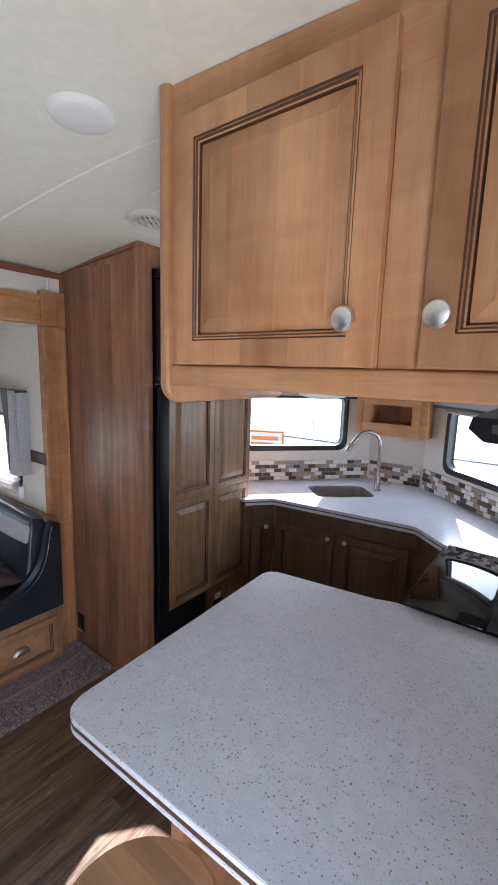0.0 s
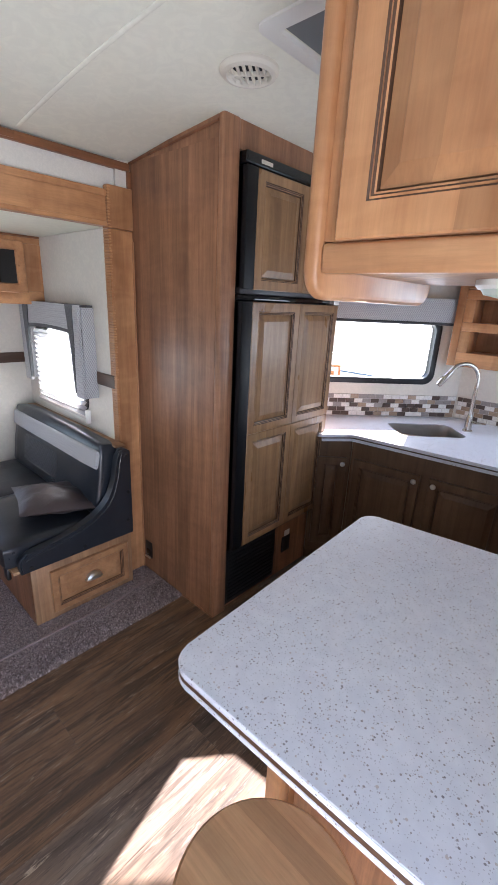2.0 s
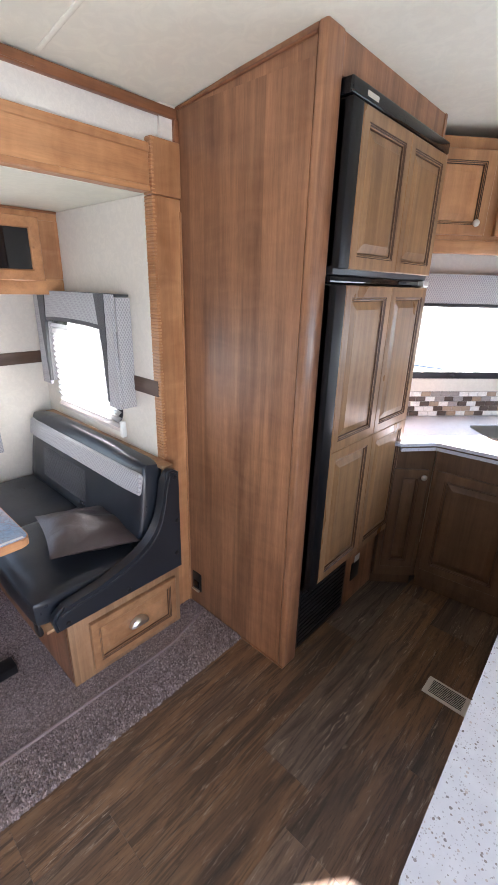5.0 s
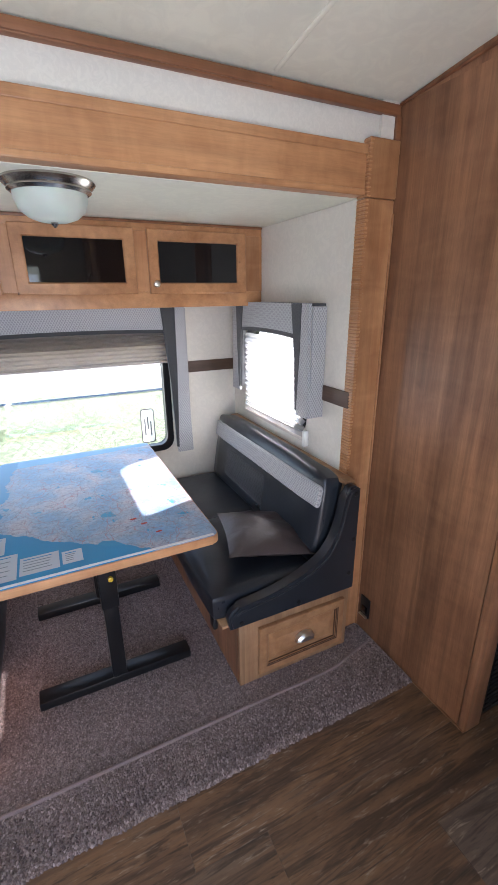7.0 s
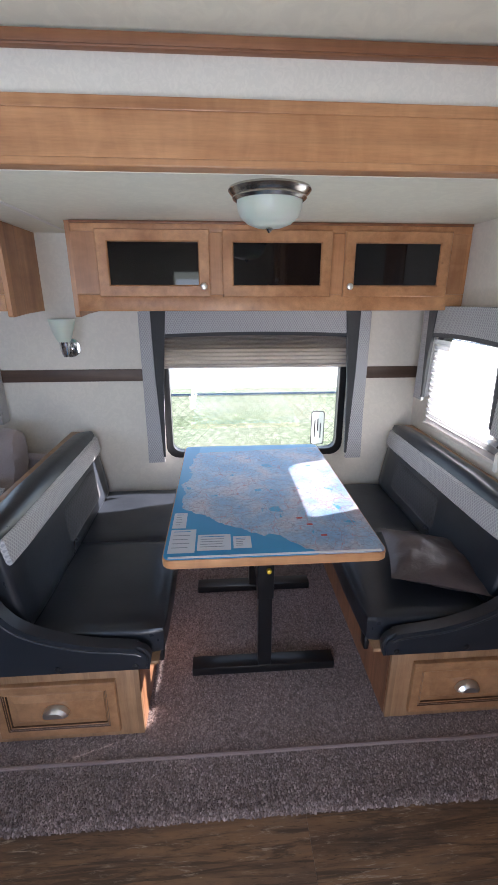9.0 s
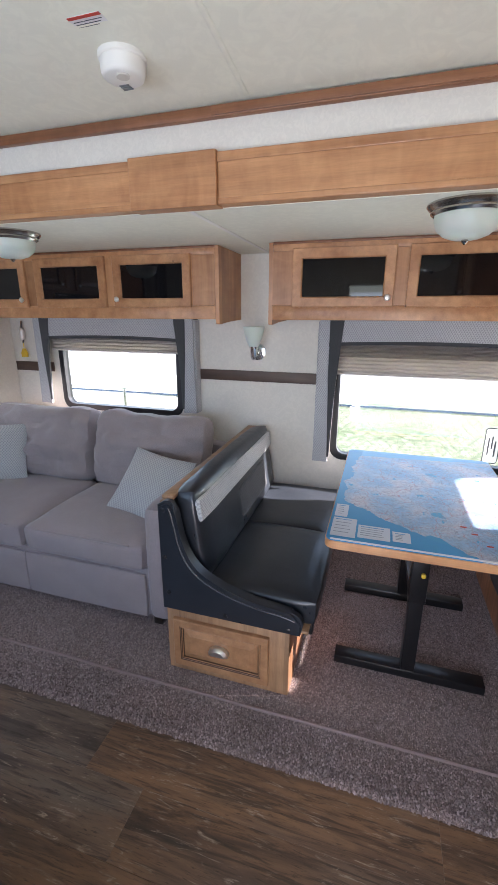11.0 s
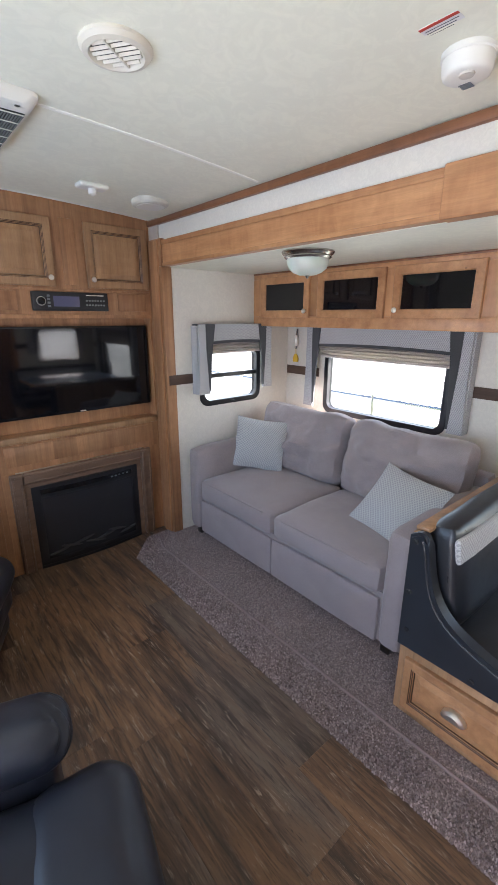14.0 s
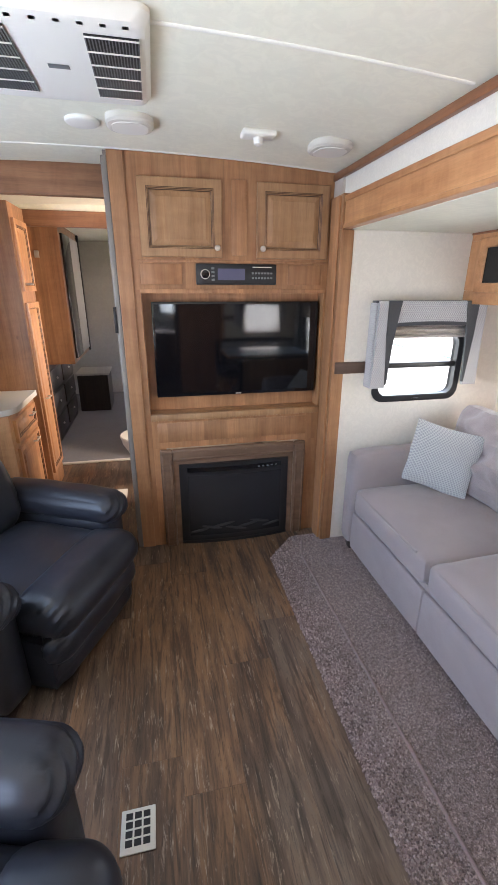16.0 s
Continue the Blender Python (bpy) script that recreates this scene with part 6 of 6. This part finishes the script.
for nm, a, b, c_, d_ in (("frame_side", -0.478, -0.40, 0.0, 0.695), ("frame_side", 0.40, 0.478, 0.0, 0.695), ("frame_top", -0.40, 0.40, 0.615, 0.695)):
    f = part(nm, rbox(a, b, -0.030, 0.0, c_, d_, 0.012, 3), frame_mat, fire)
    if nm == "frame_top":
        part("bead", rbox(a - 0.07, b + 0.07, -0.036, -0.029, d_ - 0.022, d_ - 0.008, 0.003), frame_mat, f)
        part("bead", rbox(a, b, -0.036, -0.029, c_ + 0.01, c_ + 0.022, 0.003), frame_mat, f)
    else:
        part("bead", rbox(mid(a, b) - 0.03, mid(a, b) - 0.018, -0.036, -0.029, 0.0, d_ - 0.03, 0.003), frame_mat, f)
        part("bead", rbox(mid(a, b) + 0.018, mid(a, b) + 0.03, -0.036, -0.029, 0.0, d_ - 0.06, 0.003), frame_mat, f)
part("filler", rbox(-0.399, 0.399, -0.008, 0.02, 0.0, 0.614, 0), frame_mat, fire, "", None, None)
n = 14
xs_ = [-0.365 + 0.73 * k / n for k in range(n + 1)]
bow = [0.03 * (1 - (x / 0.365) ** 2) for x in xs_]
def bowed(z0, z1, x_in, extra):
    xx = [x for x in xs_ if abs(x) <= x_in + 1e-6]
    f = [(x, -0.010 - extra - 0.03 * (1 - (x / 0.365) ** 2)) for x in xx]
    o = f + [(xx[-1], -0.009), (xx[0], -0.009)]
    return rings([[(x, y, z) for x, y in o] for z in (z0, z1)])
part("surround", bowed(0.012, 0.585, 0.365, 0.0), black_plastic, fire)
part("glass_front", bowed(0.06, 0.50, 0.32, 0.004), fire_glass, fire, "dark glass front", None, 60)
for k in range(7):
    u, lean_ = -0.24 + 0.08 * k, 0.014 * (-1) ** k
    deep = -0.0155 - 0.03 * (1 - (u / 0.365) ** 2)
    part("log", tube([(u - 0.07 + 0.035 * q, deep + 0.002 * abs(q - 2), 0.10 + 0.018 * (k % 3) + lean_ * (q - 2) / 2 + 0.006 * noise.noise(Vector((k, q, 0)))) for q in range(5)], [0.006, 0.009, 0.010, 0.009, 0.006], 8), ember_log, fire, "grey ember log")
part("vent_slot", bowed(0.53, 0.56, 0.32, 0.003), black_gloss, fire, "", None, 60)
part("lower_lip", bowed(0.0, 0.02, 0.365, 0.006), black_plastic, fire, "", None, 60)
for k in range(5):
    part("touch_key", rbox(0.15 + 0.03 * k, 0.162 + 0.03 * k, -0.048 + 0.006 * k * 0.8, -0.03, 0.540, 0.548, 0), grey_plastic, fire, "", None, None)
lock = thing("door_latch", facing(-0.757, YT + 0.007, 1.48, 180), "dark metal sliding-door latch", "latch")
part("plate", rbox(-0.008, 0.008, -0.006, 0, -0.07, 0.07, 0.002), black_steel, lock)

# ---- hall, bath and bedroom beyond ----
hall_wood = wood("hall_header", (0.20, 0.085, 0.038), (0.36, 0.17, 0.08), "X", 0.0, 0.4, 0.4)
hall = thing("beam_hall", (0, 0, 0), "brown header over the hall opening", "beam", kind="structure")
part("board", rbox(-0.772, XR, -3.12, -3.07, 2.131, 2.292, 0.0), hall_wood, hall, "", None, None)
tall = thing("hall_cabinet", (0.0, -3.92, 0.0), "tall maple hall cabinet with two panelled doors", "cabinet")
part("body", rbox(-0.045, 0.555, -0.19, 0.19, 0.0, 2.2, 0.003), tv_wood, tall, "", None, None)
for z, hgt, kz in ((1.86, 0.48, -0.19), (0.86, 1.36, -0.05)):
    d = panel_door(tall, "door", 0.33, hgt, facing(-0.046, 0.0, z, -90), maple, None, None, 0.05)
    part("handle", tube([(-0.11, -0.022, kz), (-0.11, -0.045, kz), (-0.02, -0.045, kz), (-0.02, -0.022, kz)], 0.006, 8), nickel, d, "bright nickel pull")
vanity = thing("hall_vanity", (0.0, -3.40, 0.0), "low maple hall cabinet with a pale top", "cabinet")
part("body", rbox(0.0, 0.555, -0.325, 0.28, 0.0, 0.86, 0.003), maple, vanity, "", None, None)
part("counter", prism(rounded([(-0.03, -0.327), (0.555, -0.327), (0.555, 0.29), (-0.03, 0.29)], [0.002, 0, 0, 0.12]), 0.861, 0.90, 0.006), cream_plastic, vanity, "pale round-cornered top", None, None)
for z, hgt in ((0.74, 0.16), (0.36, 0.52)):
    d = panel_door(vanity, "door", 0.50, hgt, facing(-0.001, -0.02, z, -90), maple, None, None, 0.04)
    part("handle", tube([(0.05, -0.022, hgt / 2 - 0.05), (0.05, -0.045, hgt / 2 - 0.05), (0.14, -0.045, hgt / 2 - 0.05), (0.14, -0.022, hgt / 2 - 0.05)], 0.006, 8), nickel, d, "bright nickel pull")
recess = thing("hall_panel", (0.0, -3.40, 0.0), "brown panelled recess above the hall vanity", "panel", kind="structure")
part("back", rbox(0.50, 0.555, -0.325, 0.28, 0.901, 2.2, 0), panel_wood, recess, "", None, None)
jamb = thing("hall_jamb", (0.40, YT - 0.02, 0.0), "grey-brown jamb beside the hall opening", "trim", kind="structure")
part("board", rbox(-0.09, 0.155, -0.03, 0.02, 0.0, 2.28, 0.004), silver_trim, jamb, "", None, None)
part_h = thing("beam_bedroom", (0, 0, 0), "brown header over the bedroom opening", "beam", kind="structure")
part("board", rbox(-0.80, XR, -4.44, -4.38, 2.12, 2.24, 0.004), hall_wood, part_h, "", None, None)
solid("wall_bedroom_top", rbox(-0.80, XR, -4.43, -4.39, 2.24, 2.33, 0), ceiling_mat, (0, 0, 0), "cream wall over the bedroom header", "wall", kind="structure", smooth=None)
solid("wall_bedroom_side", rbox(-2.0, -0.80, -4.44, -4.38, 0.0, 2.33, 0), beige_wall, (0, 0, 0), "beige wall between bath and bedroom", "wall", kind="structure", smooth=None)
solid("bedroom_carpet", rbox(XL, XR, -7.4, -4.38, -0.004, 0.012, 0.002), bed_carpet, (0, 0, 0), "grey bedroom carpet", "carpet", kind="structure", smooth=None)
solid("threshold", rbox(-0.80, 0.06, -4.40, -4.36, 0.0, 0.016, 0.004), cream_plastic, (0, 0, 0), "pale threshold strip at the bedroom", "trim", kind="structure")
ward = thing("wardrobe", (0.28, -5.05, 0.0), "brown overhead wardrobe with dark and pale sliding doors", "wardrobe")
part("body", rbox(-0.44, 0.275, -0.75, 0.30, 0.925, 2.2, 0.003), tv_wood, ward, "", None, None)
part("dark_door", rbox(-0.462, -0.441, -0.16, 0.22, 0.97, 2.12, 0.003), black_gloss, ward, "dark glossy sliding door")
part("pale_door", rbox(-0.455, -0.441, -0.70, -0.165, 0.97, 2.12, 0.003), beige_wall, ward, "pale sliding door")
part("edge_stile", rbox(-0.464, -0.441, -0.75, -0.705, 0.93, 2.19, 0.003), dark_wood, ward)
part("catch", rbox(-0.26, -0.22, 0.301, 0.318, 1.90, 1.96, 0.004), nickel, ward, "small bright catch")
dres = thing("dresser", (0.40, -5.52, 0.012), "dark espresso dresser with two columns of drawers", "dresser")
part("body", rbox(-0.25, 0.155, -0.70, 0.72, 0.0, 0.88, 0.004), dark_wood, dres, "", None, None)
for k in range(2):
    for z in (0.18, 0.44, 0.70):
        d = part("drawer", rbox(-0.268, -0.251, -0.66 + k * 0.68, -0.04 + k * 0.68, z - 0.11, z + 0.11, 0.004), dark_wood, dres)
        part("knob", lathe([(0.006, 0), (0.016, 0.012), (0.006, 0.02)], 12), nickel, d, "", pose(-0.268, -0.35 + k * 0.68, z, 0, -90))
chest = thing("chest", (-0.28, -6.55, 0.012), "dark wooden chest against the bedroom wall", "chest")
part("body", rbox(0.0, 0.40, -0.25, 0.25, 0.0, 0.50, 0.004), dark_wood, chest, "", None, None)
part("lid", rbox(-0.02, 0.42, -0.26, 0.27, 0.501, 0.53, 0.005), beige_wall, chest)
toilet = thing("toilet", (-0.80, -3.90, 0.0), "cream toilet seen past the media wall", "toilet")
part("bowl", lathe([(0.10, 0.0), (0.09, 0.10), (0.13, 0.26), (0.185, 0.36), (0.19, 0.40), (0.10, 0.405)], 28), cream_plastic, toilet)
part("seat", lathe([(0.195, 0.402), (0.20, 0.415), (0.195, 0.43), (0.08, 0.435)], 28), cream_plastic, toilet)
reg2 = thing("floor_register", (-0.58, -3.60, 0.0), "beige floor register in the hall", "vent", "floor registers")
part("frame", rbox(-0.06, 0.06, -0.09, 0.09, 0.0, 0.006, 0.002), cream_plastic, reg2)

# ---- recliners ----
def gather(bm, axis, at, reach, depth, count):
    """Small sewn puckers along the edge of a cushion that lies at a given place on one axis."""
    for v in bm.verts:
        k = max(0.0, 1 - abs(v.co[axis] - at) / reach)
        if k:
            other = v.co[(axis + 1) % 3] + v.co[(axis + 2) % 3]
            v.co += v.co.normalized() * depth * k * math.sin(other * count)
    return bm


def recliner(at, label):
    """Local: faces -x; y across."""
    ob = thing("recliner", at, label, "armchair", "leather recliners")
    part("base", soft_box(0.80, 0.66, 0.26, 0.03, 6, 0.004), navy_leather, ob, "", pose(0.48, 0, 0.17))
    part("seat_cushion", soft_box(0.60, 0.62, 0.16, 0.06, 14, 0.03, 0.006, 9, 1.0), navy_leather, ob, "", pose(0.42, 0, 0.375))
    part("front_roll", gather(soft_box(0.30, 0.66, 0.20, 0.098, 20, 0.012, 0.005, 9, 2.0), 1, 0.30, 0.07, 0.006, 130), navy_leather, ob, "plump rolled seat front", pose(0.14, 0, 0.385, 0, 8))
    part("footrest", gather(soft_box(0.13, 0.64, 0.16, 0.06, 18, 0.02, 0.004, 10, 3.0), 1, 0.29, 0.07, 0.005, 140), navy_leather, ob, "padded upper footrest roll", pose(0.095, 0, 0.245))
    part("footrest", gather(soft_box(0.12, 0.62, 0.15, 0.055, 18, 0.02, 0.004, 10, 4.0), 1, 0.28, 0.07, 0.005, 140), navy_leather, ob, "padded lower footrest roll", pose(0.12, 0, 0.115))
    for s in (-1, 1):
        part("arm", soft_box(0.74, 0.17, 0.46, 0.05, 10, 0.010, 0.004, 8, 4.0 + s), navy_leather, ob, "", pose(0.56, s * 0.405, 0.265))
        part("arm_pad", gather(soft_box(0.78, 0.215, 0.17, 0.083, 24, 0.012, 0.005, 8, 6.0 + s), 0, -0.37, 0.10, 0.006, 120), navy_leather, ob, "pillow-topped arm", pose(0.54, s * 0.41, 0.525))
    part("backrest", soft_box(0.26, 0.66, 0.44, 0.10, 14, 0.04, 0.008, 7, 8.0), navy_leather, ob, "", pose(0.84, 0, 0.63, 0, 14))
    part("headrest", soft_box(0.24, 0.64, 0.32, 0.10, 14, 0.04, 0.008, 7, 9.0), navy_leather, ob, "", pose(0.93, 0, 0.93, 0, 14))
    part("lever", rbox(0.40, 0.48, 0.492, 0.50, 0.26, 0.30, 0.004), red_ink, ob, "small red release tab")
    return ob


recliner(pose(-0.68, -1.93, 0.0, 0, 0, -26), "black leather recliner angled beside the hall opening")
recliner(pose(-0.735, -0.565, 0.0, 0, 0, -15), "black leather recliner with pillow-topped arms")

# ---- ceiling fittings ----
def round_vent(x, y):
    ob = thing("ceiling_vent", (x, y, ceiling_z(x, y)), "round cream louvred ceiling vent", "vent", "round ceiling vents")
    part("ring", lathe([(0.094, 0.004), (0.094, -0.006), (0.086, -0.016), (0.072, -0.020), (0.066, -0.014), (0.064, -0.004), (0.064, 0.003)], 40), vent_cream, ob)
    part("backing", lathe([(0.064, 0.002), (0.064, -0.002)], 28), black_plastic, ob)
    for k in range(6):
        u = -0.050 + 0.02 * k
        l = math.sqrt(max(0.0, 0.064**2 - u * u))
        part("slat", rbox(-0.0045, 0.0045, -l, l, -0.004, 0.004, 0.001), vent_cream, ob, "", pose(0, 0, 0, 0, 0, 35) @ pose(u, 0, -0.012, 0, 25), None)
    part("cross_rib", rbox(-0.064, 0.064, -0.003, 0.003, -0.0175, -0.005, 0.001), vent_cream, ob, "", pose(0, 0, 0, 0, 0, 35), None)


round_vent(-1.09, -1.20)
round_vent(-1.09, 1.433)


def puck(name, x, y, r, h, label, category, mat=white_plastic):
    ob = thing(name, (x, y, ceiling_z(x, y)), label, category)
    part("rim", lathe([(r, 0.004), (r, -h * 0.3), (r * 0.985, -h * 0.45), (r * 0.95, -h * 0.55)], 40), mat, ob, "", None, 60)
    dome = [(r * 0.96 * math.cos(a), -h * (0.5 + 0.6 * math.sin(a))) for a in [radians(8 * k) for k in range(11)]]
    part("cover", lathe(dome, 40), mat, ob, "", None, 60)
    return ob


puck("ceiling_light", -0.667, 0.878, 0.076, 0.024, "white round flush ceiling light, unlit", "light")
puck("ceiling_light", -0.734, -2.413, 0.07, 0.018, "white round flush ceiling light near the hall", "light")
alarm = thing("smoke_alarm", (-1.742, -0.583, ceiling_z(-1.742, -0.583)), "white round smoke alarm with a test button", "smoke alarm")
part("base_plate", lathe([(0.066, 0.004), (0.066, -0.008), (0.063, -0.011)], 40), white_plastic, alarm)
part("cover", lathe([(0.062, -0.010), (0.062, -0.014), (0.0605, -0.038), (0.057, -0.046), (0.050, -0.050), (0.02, -0.051)], 40), white_plastic, alarm, "", None, 50)
part("test_button", lathe([(0.020, -0.048), (0.018, -0.055), (0.01, -0.056)], 16), cream_plastic, alarm, "", pose(0.02, 0.01, 0))
for k in range(4):
    part("slot", rbox(-0.05 + 0.008 * k, -0.047 + 0.008 * k, -0.03, 0.0, -0.053, -0.046, 0), grey_plastic, alarm, "", None, None)
stick = thing("warning_sticker", (-1.60, -0.585, ceiling_z(-1.60) - 0.0005), "white and red printed warning sticker", "sticker")
part("paper", rbox(-0.024, 0.024, -0.046, 0.046, -0.0012, 0.0, 0), paper_white, stick, "", pose(0, 0, 0, 0, 2), None)
part("red_bar", rbox(0.014, 0.024, -0.046, 0.046, -0.0022, -0.0013, 0), red_ink, stick, "red printed bar", pose(0, 0, 0, 0, 2), None)
for k in range(3):
    part("print_line", rbox(-0.018 + 0.01 * k, -0.016 + 0.01 * k, -0.04, 0.02 + 0.01 * k, -0.002, -0.0013, 0), ink, stick, "", pose(0, 0, 0, 0, 2), None)
for x in (-0.925, -1.80):
    ob = thing("ceiling_speaker", (x, -2.36, ceiling_z(x, -2.36)), "cream square-round ceiling speaker", "speaker", "ceiling speakers")
    bm = rings([[(px, pz, z) for px, _, pz in round_rect(w_, w_, r_, 6)] for w_, r_, z in ((0.19, 0.07, 0.004), (0.19, 0.07, -0.02), (0.175, 0.065, -0.028), (0.15, 0.06, -0.030))])
    part("housing", bm, cream_plastic, ob)
    part("grille", rings([[(px, pz, z) for px, _, pz in round_rect(0.145, 0.145, 0.055, 6)] for z in (-0.0301, -0.033)]), white_plastic, ob)
det = thing("gas_detector", (-1.46, -2.335, ceiling_z(-1.46, -2.335)), "white ceiling sensor with a small nozzle", "sensor")
part("base", rbox(-0.075, 0.075, -0.045, 0.045, -0.022, 0.003, 0.012, 3), white_plastic, det)
part("nozzle", lathe([(0.022, -0.022), (0.020, -0.045), (0.008, -0.052)], 16), white_plastic, det)
ac = thing("air_conditioner", (-0.745, -1.86, ceiling_z(-0.745, -1.86)), "white ceiling air conditioner with black louvred grilles", "air conditioner")
bm = rings([[(px, pz, z) for px, _, pz in round_rect(w_, h_, r_, 5)] for w_, h_, r_, z in ((0.53, 0.56, 0.03, 0.004), (0.53, 0.56, 0.03, -0.012), (0.50, 0.53, 0.04, -0.034), (0.47, 0.50, 0.04, -0.038))])
part("shroud", bm, white_plastic, ac)
for s in (-1, 1):
    g = part("grille", rbox(s * 0.165 - 0.07, s * 0.165 + 0.07, -0.19, 0.20, -0.0405, -0.0385, 0.001), black_plastic, ac, "black return-air grille")
    for k in range(17):
        x = s * 0.165 - 0.068 + 0.0085 * k
        part("slat", rbox(x - 0.0016, x + 0.0016, -0.187, 0.197, -0.0435, -0.0406, 0), grey_plastic, g, "", None, None)
    for k in range(6):
        y = -0.186 + 0.0765 * k
        part("rib", rbox(s * 0.165 - 0.07, s * 0.165 + 0.07, y - 0.003, y + 0.003, -0.0455, -0.0436, 0), white_plastic, g, "", None, None)
part("badge", rbox(-0.03, 0.03, -0.012, 0.012, -0.0405, -0.0385, 0.001), grey_plastic, ac)
for k in range(8):
    part("edge_slot", rbox(-0.21 + 0.055 * k, -0.195 + 0.055 * k, 0.235, 0.25, -0.038, -0.0345, 0), grey_plastic, ac, "", None, None)
fan = thing("roof_vent", (-0.70, 1.515, ceiling_z(-0.70, 1.515)), "white framed roof vent with a dark screen", "vent")
bm = rings([[(px, pz, z) for px, _, pz in round_rect(w_, w_, r_, 5)] for w_, r_, z in ((0.47, 0.04, 0.003), (0.47, 0.04, -0.010), (0.45, 0.04, -0.016), (0.37, 0.02, -0.014), (0.36, 0.02, 0.002))], True, False)
part("frame", bm, white_plastic, fan)
part("screen", rbox(-0.175, 0.175, -0.175, 0.175, -0.004, -0.001, 0), grey_plastic, fan, "", None, None)
part("crank", lathe([(0.02, -0.004), (0.018, -0.03), (0.008, -0.034)], 14), black_plastic, fan, "", pose(0.05, -0.05, 0))
reg3 = thing("floor_register", (-0.803, -1.135, 0.0), "beige floor register with open slots", "vent", "floor registers")
part("frame", rbox(-0.055, 0.055, -0.062, 0.062, 0.0, 0.006, 0.002), cream_plastic, reg3)
for k in range(3):
    for j in range(4):
        part("slot", rbox(-0.038 + 0.028 * k, -0.016 + 0.028 * k, -0.05 + 0.025 * j, -0.031 + 0.025 * j, 0.0062, 0.0070, 0), black_plastic, reg3, "", None, None)

# ---- wall tiles and floor planks ----
def tiles(p, q, s0, s1, group):
    p, q = Vector(p), Vector(q)
    band = thing("backsplash", on_wall(p, q, 0.0, 0.914), "brown, grey and cream brick-set mosaic backsplash", "backsplash", "backsplash", "structure")
    d = (q - p).length
    part("grout_bed", rbox(-s1, -s0, -0.004, -0.0005, 0.0, 0.152, 0), grout, band, "", None, None)
    tw_, th_ = 0.060, 0.0304
    share = None
    for r_ in range(5):
        s = s0 - (tw_ / 2 if r_ % 2 else 0)
        while s < s1 - 0.004:
            a, b = max(s, s0), min(s + tw_, s1)
            full = b - a > tw_ - 1e-6
            if b - a > 0.008:
                if full and share:
                    ob = new("tile", share)
                else:
                    w_ = b - a - 0.003
                    me = mesh_of("tile", rbox(-w_ / 2, w_ / 2, -0.005, 0.0, -th_ / 2 + 0.0013, th_ / 2 - 0.0013, 0.0012, 1), tile_mat, None)
                    ob = new("tile", me)
                    share = me if full else share
                ob.parent = band
                ob.location = (-(a + b) / 2, -0.004, (r_ + 0.5) * th_)
            s += tw_


tiles(RB, RA, 0.008, 1.0, "")
tiles(RC, RB, 0.012, 0.408, "")
tiles(RD, RC, 0.02, RW - 0.012, "")

PW = 0.219
ENDS = [-1.95, -1.71, -1.20, -1.34]      # where plank ends fall, board by board
rng = random.Random(11)
x = -1.614 - 2 * PW
column = -2
shared = {}
while x < XR:
    first = ENDS[column] if 0 <= column < len(ENDS) else -1.0 - 1.2 * rng.random()
    y = first - 1.22 * math.ceil((first + 4.36) / 1.22)
    while y < 3.3:
        xm = x + PW / 2
        a, b = max(y, -4.36), min(y + 1.22, 3.4, 2.27 + (xm + 2.0) * 1.136, 2.60 + (XR - xm) * 0.885)
        if b - a > 0.05:
            key = round(b - a, 3), round(min(PW, XR - x), 3)
            if key not in shared:
                shared[key] = mesh_of("plank", rbox(0.0002, key[1] - 0.0002, 0.0002, key[0] - 0.0002, -0.005, 0.0, 0.0007, 1), plank_mat, None)
            ob = new("plank", shared[key])
            ob.parent, ob.location = floor, (x, a, 0)
        y += 1.22
    x += PW
    column += 1
